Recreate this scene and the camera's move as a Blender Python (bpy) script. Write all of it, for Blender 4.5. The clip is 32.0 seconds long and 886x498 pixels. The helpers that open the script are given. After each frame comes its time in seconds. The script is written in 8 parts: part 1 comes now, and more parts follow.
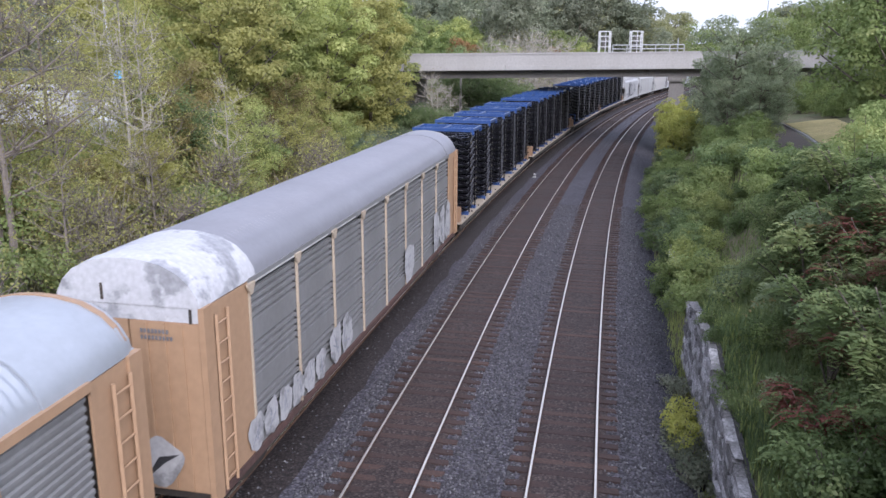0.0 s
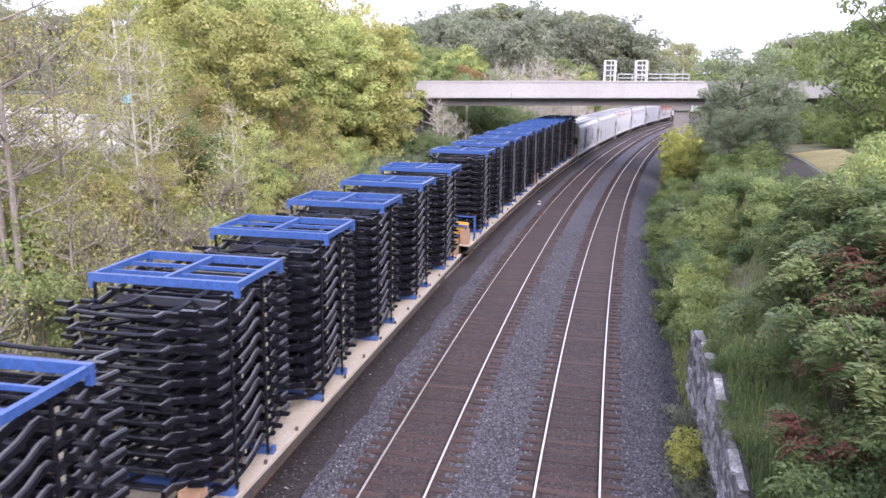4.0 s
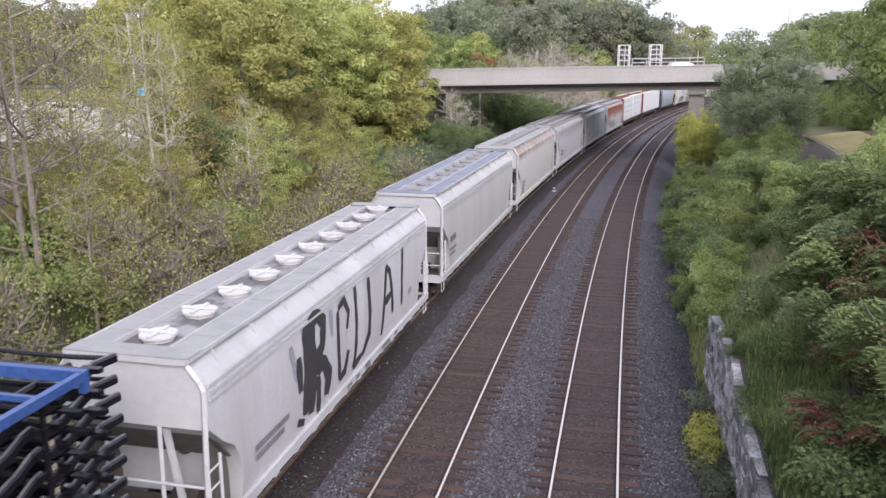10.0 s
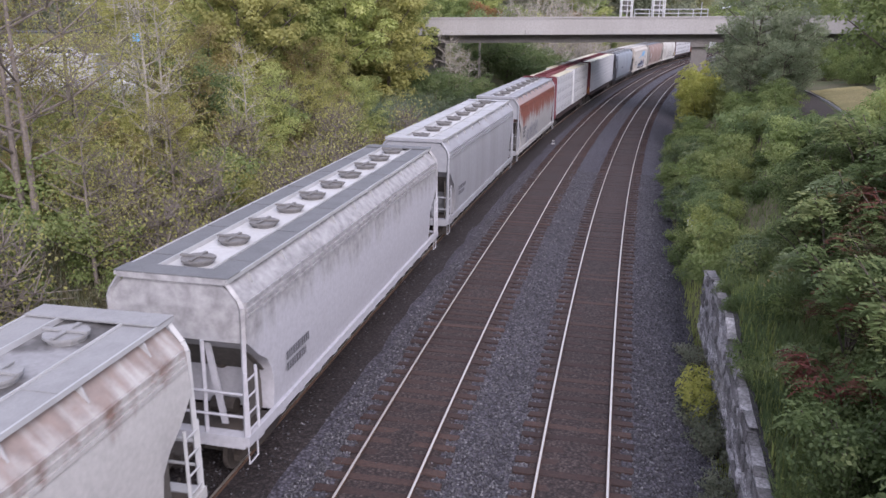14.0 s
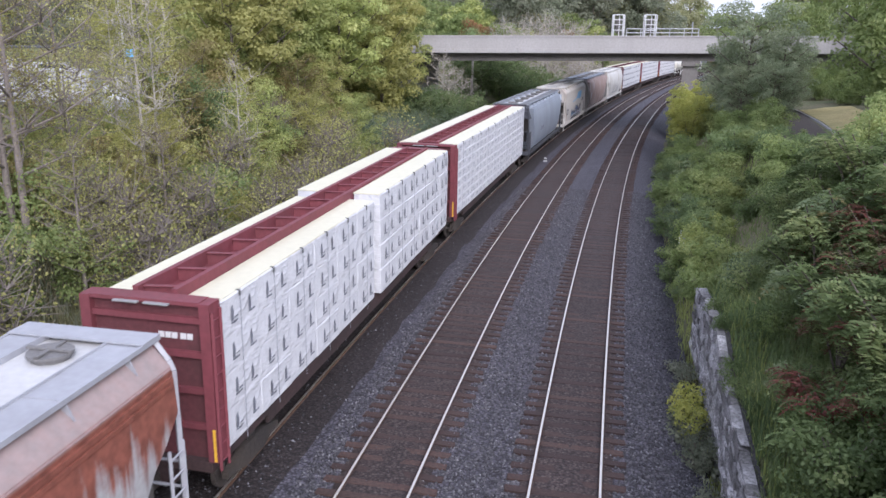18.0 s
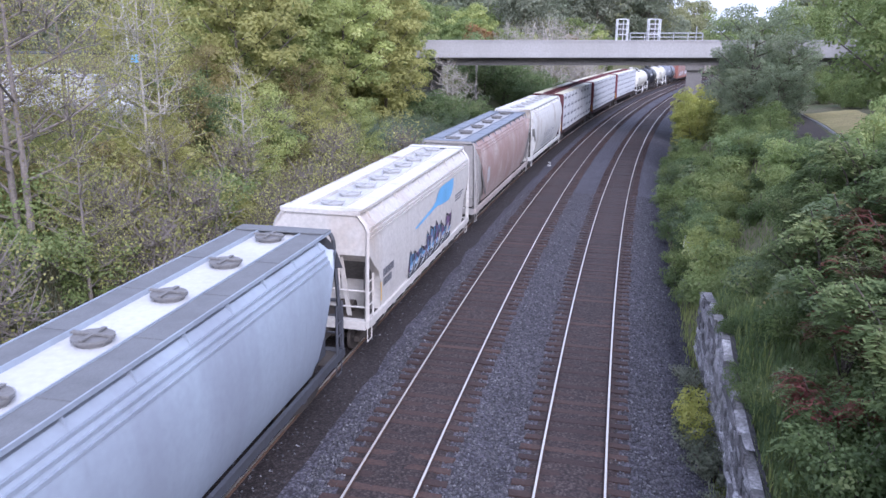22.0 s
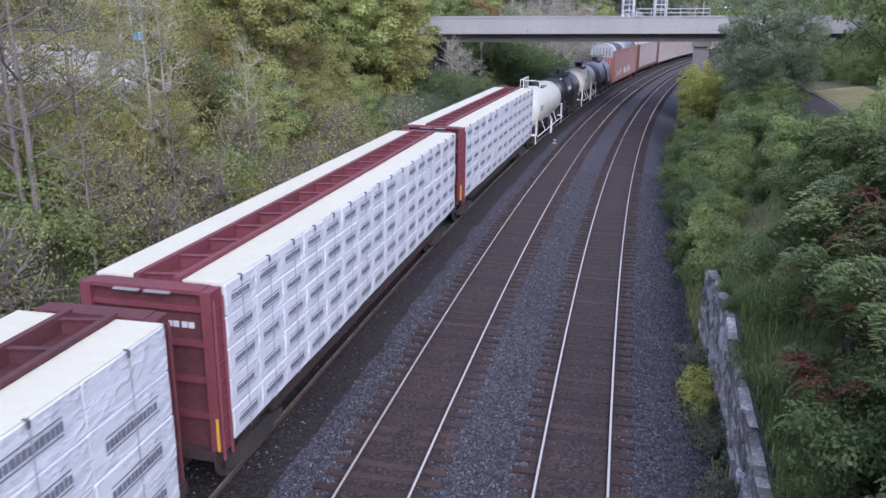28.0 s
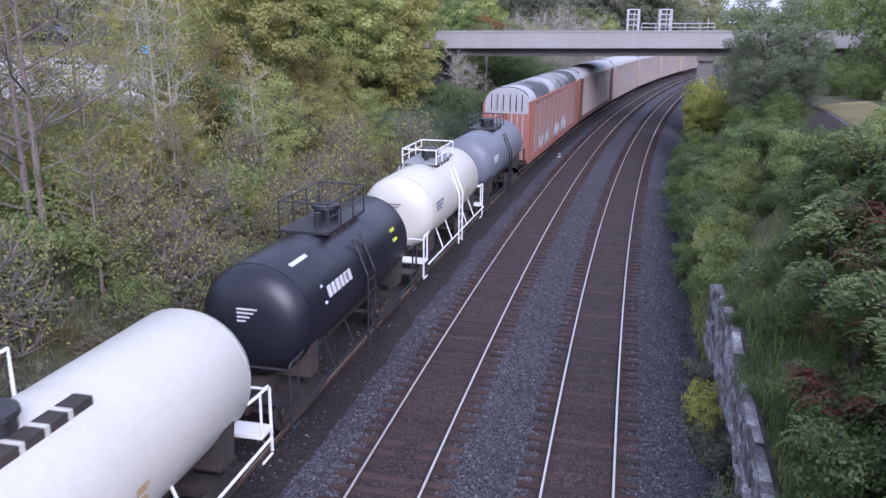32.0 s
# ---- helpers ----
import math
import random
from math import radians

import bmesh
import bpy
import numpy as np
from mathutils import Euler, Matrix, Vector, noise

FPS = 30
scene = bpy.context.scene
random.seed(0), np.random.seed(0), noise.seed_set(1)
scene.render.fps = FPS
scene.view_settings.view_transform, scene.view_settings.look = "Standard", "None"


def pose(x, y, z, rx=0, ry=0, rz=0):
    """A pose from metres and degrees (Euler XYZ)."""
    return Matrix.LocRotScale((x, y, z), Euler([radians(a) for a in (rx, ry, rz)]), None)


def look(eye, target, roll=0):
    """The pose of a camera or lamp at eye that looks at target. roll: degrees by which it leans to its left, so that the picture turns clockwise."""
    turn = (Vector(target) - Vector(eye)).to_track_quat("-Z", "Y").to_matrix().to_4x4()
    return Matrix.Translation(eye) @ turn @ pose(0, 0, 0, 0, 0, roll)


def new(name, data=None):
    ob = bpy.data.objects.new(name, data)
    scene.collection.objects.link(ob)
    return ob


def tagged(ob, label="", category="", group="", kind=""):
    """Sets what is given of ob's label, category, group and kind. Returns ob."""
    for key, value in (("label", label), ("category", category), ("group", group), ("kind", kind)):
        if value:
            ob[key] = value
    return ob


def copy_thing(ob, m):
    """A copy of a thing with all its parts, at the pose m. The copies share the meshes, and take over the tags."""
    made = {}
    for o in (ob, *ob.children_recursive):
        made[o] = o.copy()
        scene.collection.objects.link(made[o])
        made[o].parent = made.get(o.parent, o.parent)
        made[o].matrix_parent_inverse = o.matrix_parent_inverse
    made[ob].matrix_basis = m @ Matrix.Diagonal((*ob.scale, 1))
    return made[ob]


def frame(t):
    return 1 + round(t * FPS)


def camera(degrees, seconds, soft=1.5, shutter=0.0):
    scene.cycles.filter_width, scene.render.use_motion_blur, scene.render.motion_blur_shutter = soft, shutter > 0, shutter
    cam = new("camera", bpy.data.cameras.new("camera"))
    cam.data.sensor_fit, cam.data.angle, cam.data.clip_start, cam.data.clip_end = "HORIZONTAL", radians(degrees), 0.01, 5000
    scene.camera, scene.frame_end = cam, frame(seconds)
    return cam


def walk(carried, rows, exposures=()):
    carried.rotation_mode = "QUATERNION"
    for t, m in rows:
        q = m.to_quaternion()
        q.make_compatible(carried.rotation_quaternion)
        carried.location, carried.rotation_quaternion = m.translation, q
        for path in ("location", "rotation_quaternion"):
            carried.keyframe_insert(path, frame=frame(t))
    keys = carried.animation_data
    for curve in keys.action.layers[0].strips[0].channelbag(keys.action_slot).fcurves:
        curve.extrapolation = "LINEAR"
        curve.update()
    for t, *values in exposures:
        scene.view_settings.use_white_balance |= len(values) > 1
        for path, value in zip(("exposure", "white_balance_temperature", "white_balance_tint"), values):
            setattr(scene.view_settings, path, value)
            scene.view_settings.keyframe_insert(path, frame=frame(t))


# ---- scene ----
EXPOSURES = [
    (0.0, 0.48, 5860, 18), (1.0, 0.55, 5990, 18), (2.0, 0.92, 6170, 19), (5.0, 1.2, 5930, 30), (6.0, 1.18, 5910, 31), (7.0, 1.26, 6120, 26),
    (9.2, 1.28, 6260, 21), (10.0, 0.6, 6340, 19), (11.0, 0.4, 6130, 17), (13.0, 0.3, 6220, 24), (14.0, 0.3, 6120, 24), (17.0, 0.45, 6020, 25),
    (18.0, 0.45, 5880, 19), (19.0, 0.1, 5770, 25), (20.0, 0.2, 5600, 35), (21.0, 0.2, 5470, 33), (22.0, 0.62, 5400, 24), (23.0, 0.1, 6040, 17),
    (24.0, 0.35, 5750, 16), (25.0, 0.35, 5720, 13), (28.0, 0.22, 5430, 24), (31.0, 0.29, 5360, 28), (32.0, 0.26, 5390, 28),
]
cam = camera(58.27, 32.0, shutter=0.1)
EYE = (0.0, 0.0, 9.525)


def aim(yaw, pitch, roll):
    return pose(*EYE, 90 + pitch, roll, yaw)


PATH = [
    (0, aim(1.01, -14.10, -0.22)), (0.5, aim(1.24, -14.28, 0.01)),
    (1, aim(1.18, -14.02, -0.21)), (1.5, aim(1.82, -14.05, -0.44)),
    (2, aim(1.84, -13.57, -0.50)), (2.5, aim(1.91, -13.37, -0.71)),
    (4.5, aim(0.87, -12.05, -0.69)), (5, aim(-0.14, -12.43, -0.57)),
    (5.5, aim(-0.52, -12.16, -0.09)), (6, aim(0.08, -12.58, -0.09)),
    (6.5, aim(0.09, -12.77, -0.40)), (7, aim(0.10, -12.95, -0.49)),
    (7.5, aim(0.40, -13.98, -0.43)), (8, aim(0.82, -13.99, -0.42)),
    (8.5, aim(0.75, -13.96, 0.00)), (9, aim(0.59, -14.39, -0.11)),
    (9.5, aim(1.93, -13.30, 0.30)), (10, aim(2.35, -13.07, 0.22)),
    (10.5, aim(2.67, -13.89, -0.10)), (11, aim(2.49, -14.38, -0.30)),
    (11.5, aim(2.49, -14.77, -0.46)), (12, aim(2.13, -15.76, -0.31)),
    (12.5, aim(2.18, -16.06, -0.05)), (13, aim(2.14, -16.43, -0.29)),
    (13.5, aim(2.45, -16.41, -0.33)), (14, aim(2.33, -16.54, -0.44)),
    (14.5, aim(2.36, -16.76, -0.27)), (16.5, aim(2.37, -17.13, -0.43)),
    (17, aim(2.24, -17.20, -0.45)), (17.5, aim(2.19, -17.14, -0.57)),
    (18, aim(1.86, -15.34, -0.82)), (18.5, aim(2.07, -14.85, -0.55)),
    (19, aim(2.11, -15.80, -0.43)), (19.5, aim(2.07, -14.78, -0.58)),
    (20, aim(1.95, -15.23, -0.46)), (20.5, aim(1.86, -15.20, -0.80)),
    (21, aim(1.90, -15.10, -0.76)), (21.5, aim(1.96, -14.83, -0.67)),
    (22, aim(2.13, -15.02, -0.69)), (22.5, aim(2.17, -14.22, -0.58)),
    (23, aim(2.03, -15.03, -0.76)), (23.5, aim(1.86, -15.90, -0.98)),
    (24, aim(2.27, -16.49, -0.88)), (24.5, aim(2.19, -16.30, -0.88)),
    (25, aim(2.03, -16.07, -1.09)), (25.5, aim(1.95, -16.03, -0.73)),
    (27.5, aim(2.29, -16.40, -0.60)), (28, aim(2.45, -16.61, -0.57)),
    (28.5, aim(2.51, -16.13, -0.60)), (29, aim(2.32, -16.01, -0.75)),
    (29.5, aim(2.44, -15.64, -0.66)), (30, aim(2.57, -15.33, -0.92)),
    (30.5, aim(2.72, -15.18, -0.66)), (31, aim(2.70, -15.64, -0.62)),
    (31.5, aim(2.68, -15.99, -0.72)), (32, aim(2.82, -15.66, -0.66)),
]
walk(cam, PATH, exposures=EXPOSURES)

# ---- light: a bright, thinly overcast autumn afternoon ----
world = bpy.data.worlds.new("sky")
scene.world = world
world.use_nodes = True
_n, _l = world.node_tree.nodes, world.node_tree.links
_n.clear()
_sky = _n.new("ShaderNodeTexSky")
_sky.sky_type, _sky.sun_disc = "NISHITA", False
_sky.sun_elevation, _sky.sun_rotation = radians(33), radians(157)
_sky.air_density, _sky.dust_density, _sky.ozone_density = 1.0, 4.0, 1.0
_veil = _n.new("ShaderNodeMixRGB")           # a thin white cloud sheet over the clear sky
_veil.inputs["Fac"].default_value = 0.72
_veil.inputs["Color2"].default_value = (7.3, 7.7, 8.6, 1)
_bg = _n.new("ShaderNodeBackground")
_bg.inputs["Strength"].default_value = 0.14
_out = _n.new("ShaderNodeOutputWorld")
_l.new(_sky.outputs[0], _veil.inputs["Color1"])
_l.new(_veil.outputs[0], _bg.inputs["Color"])
_l.new(_bg.outputs[0], _out.inputs["Surface"])

sun = new("sun", bpy.data.lights.new("sun", "SUN"))
sun.data.energy, sun.data.angle, sun.data.color = 2.5, radians(40), (1.0, 0.97, 0.93)
sun.matrix_world = look((0, 0, 60), (-0.34, 0.80, 60 - 0.58))


# ---- materials ----
def ramp(nt, fac, stops):
    r = nt.nodes.new("ShaderNodeValToRGB")
    e = r.color_ramp.elements
    while len(e) < len(stops):
        e.new(0.5)
    for k, (p, c) in zip(e, stops):
        k.position, k.color = p, (*c, 1)
    nt.links.new(fac, r.inputs[0])
    return r.outputs[0]


def noise_out(nt, coord, scale, detail=4.0, rough=0.55, stretch=None):
    if stretch:
        mp = nt.nodes.new("ShaderNodeMapping")
        mp.inputs["Scale"].default_value = stretch
        nt.links.new(coord, mp.inputs["Vector"])
        coord = mp.outputs[0]
    t = nt.nodes.new("ShaderNodeTexNoise")
    t.inputs["Scale"].default_value, t.inputs["Detail"].default_value, t.inputs["Roughness"].default_value = scale, detail, rough
    nt.links.new(coord, t.inputs["Vector"])
    return t.outputs["Fac"]


def mixc(nt, fac, a, b, mode="MIX"):
    m = nt.nodes.new("ShaderNodeMixRGB")
    m.blend_type = mode
    for sock, v in ((m.inputs[0], fac), (m.inputs[1], a), (m.inputs[2], b)):
        if isinstance(v, (int, float)):
            sock.default_value = v
        elif isinstance(v, tuple):
            sock.default_value = (*v, 1)
        else:
            nt.links.new(v, sock)
    return m.outputs[0]


def base_mat(name, rough=0.6, metal=0.0):
    m = bpy.data.materials.new(name)
    m.use_nodes = True
    nt = m.node_tree
    b = nt.nodes["Principled BSDF"]
    b.inputs["Roughness"].default_value, b.inputs["Metallic"].default_value = rough, metal
    co = nt.nodes.new("ShaderNodeTexCoord").outputs["Object"]
    return m, nt, b, co


def bumped(nt, b, height, strength, dist=0.02):
    k = nt.nodes.new("ShaderNodeBump")
    k.inputs["Strength"].default_value, k.inputs["Distance"].default_value = strength, dist
    nt.links.new(height, k.inputs["Height"])
    nt.links.new(k.outputs[0], b.inputs["Normal"])


def plain(name, col, rough=0.6, metal=0.0, vary=0.18, scale=3.0, dirt=None, dirt_amount=0.35, streak=False, bump=0.0):
    """A painted or bare surface with fine mottling and broad dirt, in streaks down the sides if asked."""
    m, nt, b, co = base_mat(name, rough, metal)
    lo, hi = tuple(c * (1 - vary) for c in col), tuple(min(1, c * (1 + vary)) for c in col)
    fine = ramp(nt, noise_out(nt, co, scale * 6, 5), [(0.3, lo), (0.7, hi)])
    d = dirt or tuple(c * 0.45 for c in col)
    broad = noise_out(nt, co, scale * 0.35, 6, 0.62, (1.0, 1.6, 0.22) if streak else None)
    mask = ramp(nt, broad, [(0.42, (0, 0, 0)), (0.72, (dirt_amount,) * 3)])
    nt.links.new(mixc(nt, mask, fine, d), b.inputs["Base Color"])
    if bump:
        bumped(nt, b, noise_out(nt, co, scale * 12, 4), bump)
    return m


def patched(name, col, second, rough=0.6, scale=0.5, edge=(0.45, 0.55), stretch=(1, 1, 1), vary=0.12, streaks=0.3):
    """A paint with large irregular patches of a second colour (rust, bare primer, scuffed film)."""
    m, nt, b, co = base_mat(name, rough)
    fine = ramp(nt, noise_out(nt, co, 9, 5), [(0.3, tuple(c * (1 - vary) for c in col)), (0.7, tuple(min(1, c * (1 + vary)) for c in col))])
    sec = ramp(nt, noise_out(nt, co, 7, 5), [(0.3, tuple(c * 0.75 for c in second)), (0.7, tuple(min(1, c * 1.2) for c in second))])
    mask = ramp(nt, noise_out(nt, co, scale, 7, 0.6, stretch), [(edge[0], (0, 0, 0)), (edge[1], (1, 1, 1))])
    c = mixc(nt, mask, fine, sec)
    st = ramp(nt, noise_out(nt, co, 1.4, 5, 0.6, (1.0, 2.2, 0.15)), [(0.45, (0, 0, 0)), (0.75, (streaks,) * 3)])
    nt.links.new(mixc(nt, st, c, tuple(x * 0.4 for x in second)), b.inputs["Base Color"])
    return m


def dripped(name, col, rust, level=3.0, reach=1.5, rough=0.62, fine_run=1.5, chord=1.0):
    """A paint with rust that has run down from the upper edge in uneven tongues."""
    m, nt, b, co = base_mat(name, rough)
    sep = nt.nodes.new("ShaderNodeSeparateXYZ")
    nt.links.new(co, sep.inputs[0])
    tongues = noise_out(nt, co, 1.3, 3, 0.5, (0.3, fine_run, 0.12))
    spots = noise_out(nt, co, 3.0, 5, 0.6)
    k = nt.nodes.new("ShaderNodeMath")
    k.operation = "MULTIPLY_ADD"
    nt.links.new(tongues, k.inputs[0])
    k.inputs[1].default_value = reach * 2.0
    nt.links.new(sep.outputs["Z"], k.inputs[2])
    k2 = nt.nodes.new("ShaderNodeMath")
    k2.operation = "MULTIPLY_ADD"
    nt.links.new(spots, k2.inputs[0])
    k2.inputs[1].default_value = 0.7
    nt.links.new(k.outputs[0], k2.inputs[2])
    mr = nt.nodes.new("ShaderNodeMapRange")
    mr.inputs["From Min"].default_value, mr.inputs["From Max"].default_value = level + reach + 0.2, level + reach + 0.75
    nt.links.new(k2.outputs[0], mr.inputs["Value"])
    fine = ramp(nt, noise_out(nt, co, 9, 5), [(0.3, tuple(c * 0.9 for c in col)), (0.7, tuple(c * 1.08 for c in col))])
    rusty = ramp(nt, noise_out(nt, co, 4, 5), [(0.3, tuple(c * 0.65 for c in rust)), (0.7, tuple(c * 1.25 for c in rust))])
    pale = nt.nodes.new("ShaderNodeMapRange")              # the sloped chord above the side keeps more of its paint
    pale.inputs["From Min"].default_value, pale.inputs["From Max"].default_value = 3.98, 4.05
    pale.inputs["To Min"].default_value, pale.inputs["To Max"].default_value = 1.0, chord
    nt.links.new(sep.outputs["Z"], pale.inputs["Value"])
    k3 = nt.nodes.new("ShaderNodeMath")
    k3.operation = "MULTIPLY"
    nt.links.new(mr.outputs[0], k3.inputs[0])
    nt.links.new(pale.outputs[0], k3.inputs[1])
    nt.links.new(mixc(nt, k3.outputs[0], fine, rusty), b.inputs["Base Color"])
    return m


def leafy(name, cols, trans=0.5):
    """Leaves: every leaf its own shade out of cols, every plant a little lighter or darker."""
    m = bpy.data.materials.new(name)
    m.use_nodes = True
    nt = m.node_tree
    nt.nodes.clear()
    geo = nt.nodes.new("ShaderNodeNewGeometry")
    info = nt.nodes.new("ShaderNodeObjectInfo")
    def arith(op, a, b):
        k = nt.nodes.new("ShaderNodeMath")
        k.operation = op
        for sock, v in zip(k.inputs, (a, b)):
            if isinstance(v, (int, float)):
                sock.default_value = v
            else:
                nt.links.new(v, sock)
        return k.outputs[0]
    broad = noise_out(nt, geo.outputs["Position"], 0.55, 3, 0.5)
    mixed = arith("ADD", arith("MULTIPLY", geo.outputs["Random Per Island"], 0.34), arith("SUBTRACT", arith("MULTIPLY", broad, 2.0), 0.67))
    c = ramp(nt, mixed, [(i / max(1, len(cols) - 1), k) for i, k in enumerate(cols)])
    hsv = nt.nodes.new("ShaderNodeHueSaturation")
    mr = nt.nodes.new("ShaderNodeMapRange")
    mr.inputs["To Min"].default_value, mr.inputs["To Max"].default_value = 0.88, 1.18
    nt.links.new(info.outputs["Random"], mr.inputs["Value"])
    nt.links.new(mr.outputs[0], hsv.inputs["Value"])
    nt.links.new(c, hsv.inputs["Color"])
    dif, tra, mix, gl, mix2 = (nt.nodes.new("ShaderNode" + k) for k in ("BsdfDiffuse", "BsdfTranslucent", "MixShader", "BsdfGlossy", "MixShader"))
    out = nt.nodes.new("ShaderNodeOutputMaterial")
    mix.inputs[0].default_value, mix2.inputs[0].default_value = trans, 0.02
    gl.inputs["Roughness"].default_value = 0.6
    nt.links.new(hsv.outputs[0], dif.inputs["Color"])
    nt.links.new(hsv.outputs[0], tra.inputs["Color"])
    nt.links.new(dif.outputs[0], mix.inputs[1])
    nt.links.new(tra.outputs[0], mix.inputs[2])
    nt.links.new(mix.outputs[0], mix2.inputs[1])
    nt.links.new(gl.outputs[0], mix2.inputs[2])
    nt.links.new(mix2.outputs[0], out.inputs["Surface"])
    return m


def gravel_mat(name, cols, scale):
    m, nt, b, co = base_mat(name, 0.85)
    v = nt.nodes.new("ShaderNodeTexVoronoi")
    v.inputs["Scale"].default_value = scale
    nt.links.new(co, v.inputs["Vector"])
    stone = ramp(nt, v.outputs["Color"], [(i / (len(cols) - 1), c) for i, c in enumerate(cols)])
    gap = ramp(nt, v.outputs["Distance"], [(0.35, (1, 1, 1)), (0.75, (0.35, 0.33, 0.33))])
    broad = ramp(nt, noise_out(nt, co, 0.35, 5, 0.6), [(0.3, (0.72, 0.70, 0.70)), (0.7, (1.1, 1.1, 1.12))])
    nt.links.new(mixc(nt, 1.0, mixc(nt, 1.0, stone, gap, "MULTIPLY"), broad, "MULTIPLY"), b.inputs["Base Color"])
    bumped(nt, b, v.outputs["Distance"], 0.8, -0.03)
    return m


M = {}
M["ballast"] = gravel_mat("ballast", [(0.0316, 0.0288, 0.0365), (0.0620, 0.0581, 0.0719), (0.0991, 0.0936, 0.1132), (0.1633, 0.1568, 0.1818)], 14)
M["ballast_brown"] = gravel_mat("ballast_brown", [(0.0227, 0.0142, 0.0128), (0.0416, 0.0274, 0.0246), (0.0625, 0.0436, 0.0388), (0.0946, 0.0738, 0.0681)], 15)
# brown ballast with the shade of the train toned into its colours
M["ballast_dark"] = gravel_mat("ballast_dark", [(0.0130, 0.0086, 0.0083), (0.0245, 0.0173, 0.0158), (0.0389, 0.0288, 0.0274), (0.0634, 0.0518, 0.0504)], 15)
M["stone"] = plain("ballast_stone", (0.26, 0.25, 0.26), 0.9, vary=0.5, scale=2.0)
_nt = M["stone"].node_tree
_g = _nt.nodes.new("ShaderNodeNewGeometry")
_c = ramp(_nt, _g.outputs["Random Per Island"], [(0, (0.034, 0.032, 0.037)), (0.5, (0.074, 0.072, 0.080)), (0.9, (0.125, 0.123, 0.133)), (1, (0.21, 0.207, 0.22))])
_nt.links.new(_c, _nt.nodes["Principled BSDF"].inputs["Base Color"])
M["tie"] = plain("creosoted_wood", (0.050, 0.028, 0.023), 0.85, vary=0.4, scale=2.0, dirt=(0.072, 0.050, 0.043), dirt_amount=0.6, bump=0.4)
_nt = M["tie"].node_tree
_o = _nt.nodes.new("ShaderNodeObjectInfo")
_b = _nt.nodes["Principled BSDF"]
_src = _b.inputs["Base Color"].links[0].from_socket
_k = ramp(_nt, _o.outputs["Random"], [(0, (0.6, 0.57, 0.6)), (0.9, (1.0, 0.97, 0.96)), (1, (1.25, 1.2, 1.15))])
_nt.links.new(mixc(_nt, 1.0, _src, _k, "MULTIPLY"), _b.inputs["Base Color"])
M["rail_top"] = plain("worn_rail_head", (0.70, 0.66, 0.60), 0.32, 0.85, vary=0.06, scale=1.0, dirt_amount=0.1)
M["rail_side"] = plain("rusty_rail_web", (0.13, 0.075, 0.05), 0.8, 0.2, vary=0.3, scale=4.0)
M["concrete"] = plain("weathered_concrete", (0.335, 0.325, 0.315), 0.85, vary=0.10, scale=1.0, dirt=(0.24, 0.23, 0.21), dirt_amount=0.5, streak=True, bump=0.15)
# stained, and toned down for the shade on girders and piers
M["concrete_dark"] = plain("stained_shaded_concrete", (0.16, 0.15, 0.14), 0.85, vary=0.15, scale=1.0, dirt=(0.10, 0.095, 0.09), dirt_amount=0.6, streak=True)
M["asphalt"] = plain("asphalt", (0.06, 0.06, 0.062), 0.9, vary=0.25, scale=4.0)
M["galv"] = plain("galvanised_steel", (0.52, 0.53, 0.54), 0.45, 0.35, vary=0.1, scale=2.0)
M["wallstone"] = plain("rough_limestone", (0.36, 0.35, 0.36), 0.92, vary=0.55, scale=2.6, dirt=(0.10, 0.10, 0.095), dirt_amount=0.9, bump=1.0)
_nt = M["wallstone"].node_tree
_o = _nt.nodes.new("ShaderNodeObjectInfo")
_b = _nt.nodes["Principled BSDF"]
_src = _b.inputs["Base Color"].links[0].from_socket
_k = ramp(_nt, _o.outputs["Random"], [(0, (0.5, 0.48, 0.46)), (0.6, (1.0, 0.98, 0.97)), (1, (1.5, 1.48, 1.46))])
_nt.links.new(mixc(_nt, 1.0, _src, _k, "MULTIPLY"), _b.inputs["Base Color"])
M["wall_core"] = plain("dark_wall_core", (0.06, 0.057, 0.055), 0.95, vary=0.4, scale=1.6)
M["soil"] = plain("leaf_littered_soil", (0.13, 0.115, 0.06), 0.95, vary=0.4, scale=1.2, dirt=(0.075, 0.105, 0.035), dirt_amount=0.9, bump=0.6)
M["drygrass"] = plain("dry_cut_grass", (0.42, 0.34, 0.15), 0.95, vary=0.3, scale=1.5, dirt=(0.22, 0.22, 0.08), dirt_amount=0.7, bump=0.5)
M["white"] = plain("white_paint", (0.82, 0.82, 0.80), 0.4, vary=0.04, dirt=(0.5, 0.48, 0.43), dirt_amount=0.25, streak=True)
M["black"] = plain("black_steel", (0.022, 0.022, 0.026), 0.45, 0.0, vary=0.3, scale=2.0, dirt=(0.07, 0.065, 0.06), dirt_amount=0.35)
# grime of the undergear; also colours the shaded inside of the autoracks
M["dark"] = plain("undergear_grime_and_shade", (0.035, 0.030, 0.027), 0.85, 0.0, vary=0.3, scale=2.0, dirt=(0.10, 0.075, 0.055), dirt_amount=0.5)
M["dark_grey_paint"] = plain("dark_grey_gusset_paint", (0.15, 0.135, 0.125), 0.7, vary=0.15, scale=1.5, dirt=(0.09, 0.08, 0.07), dirt_amount=0.5)
M["wheel"] = plain("worn_wheel_steel", (0.11, 0.095, 0.085), 0.55, 0.5, vary=0.3)
M["glass"] = plain("dark_car_glass", (0.02, 0.025, 0.03), 0.1, 0.0)
M["bark"] = plain("grey_brown_bark", (0.15, 0.125, 0.10), 0.95, vary=0.35, scale=2.5, dirt=(0.06, 0.05, 0.04), dirt_amount=0.6, streak=True, bump=0.6)
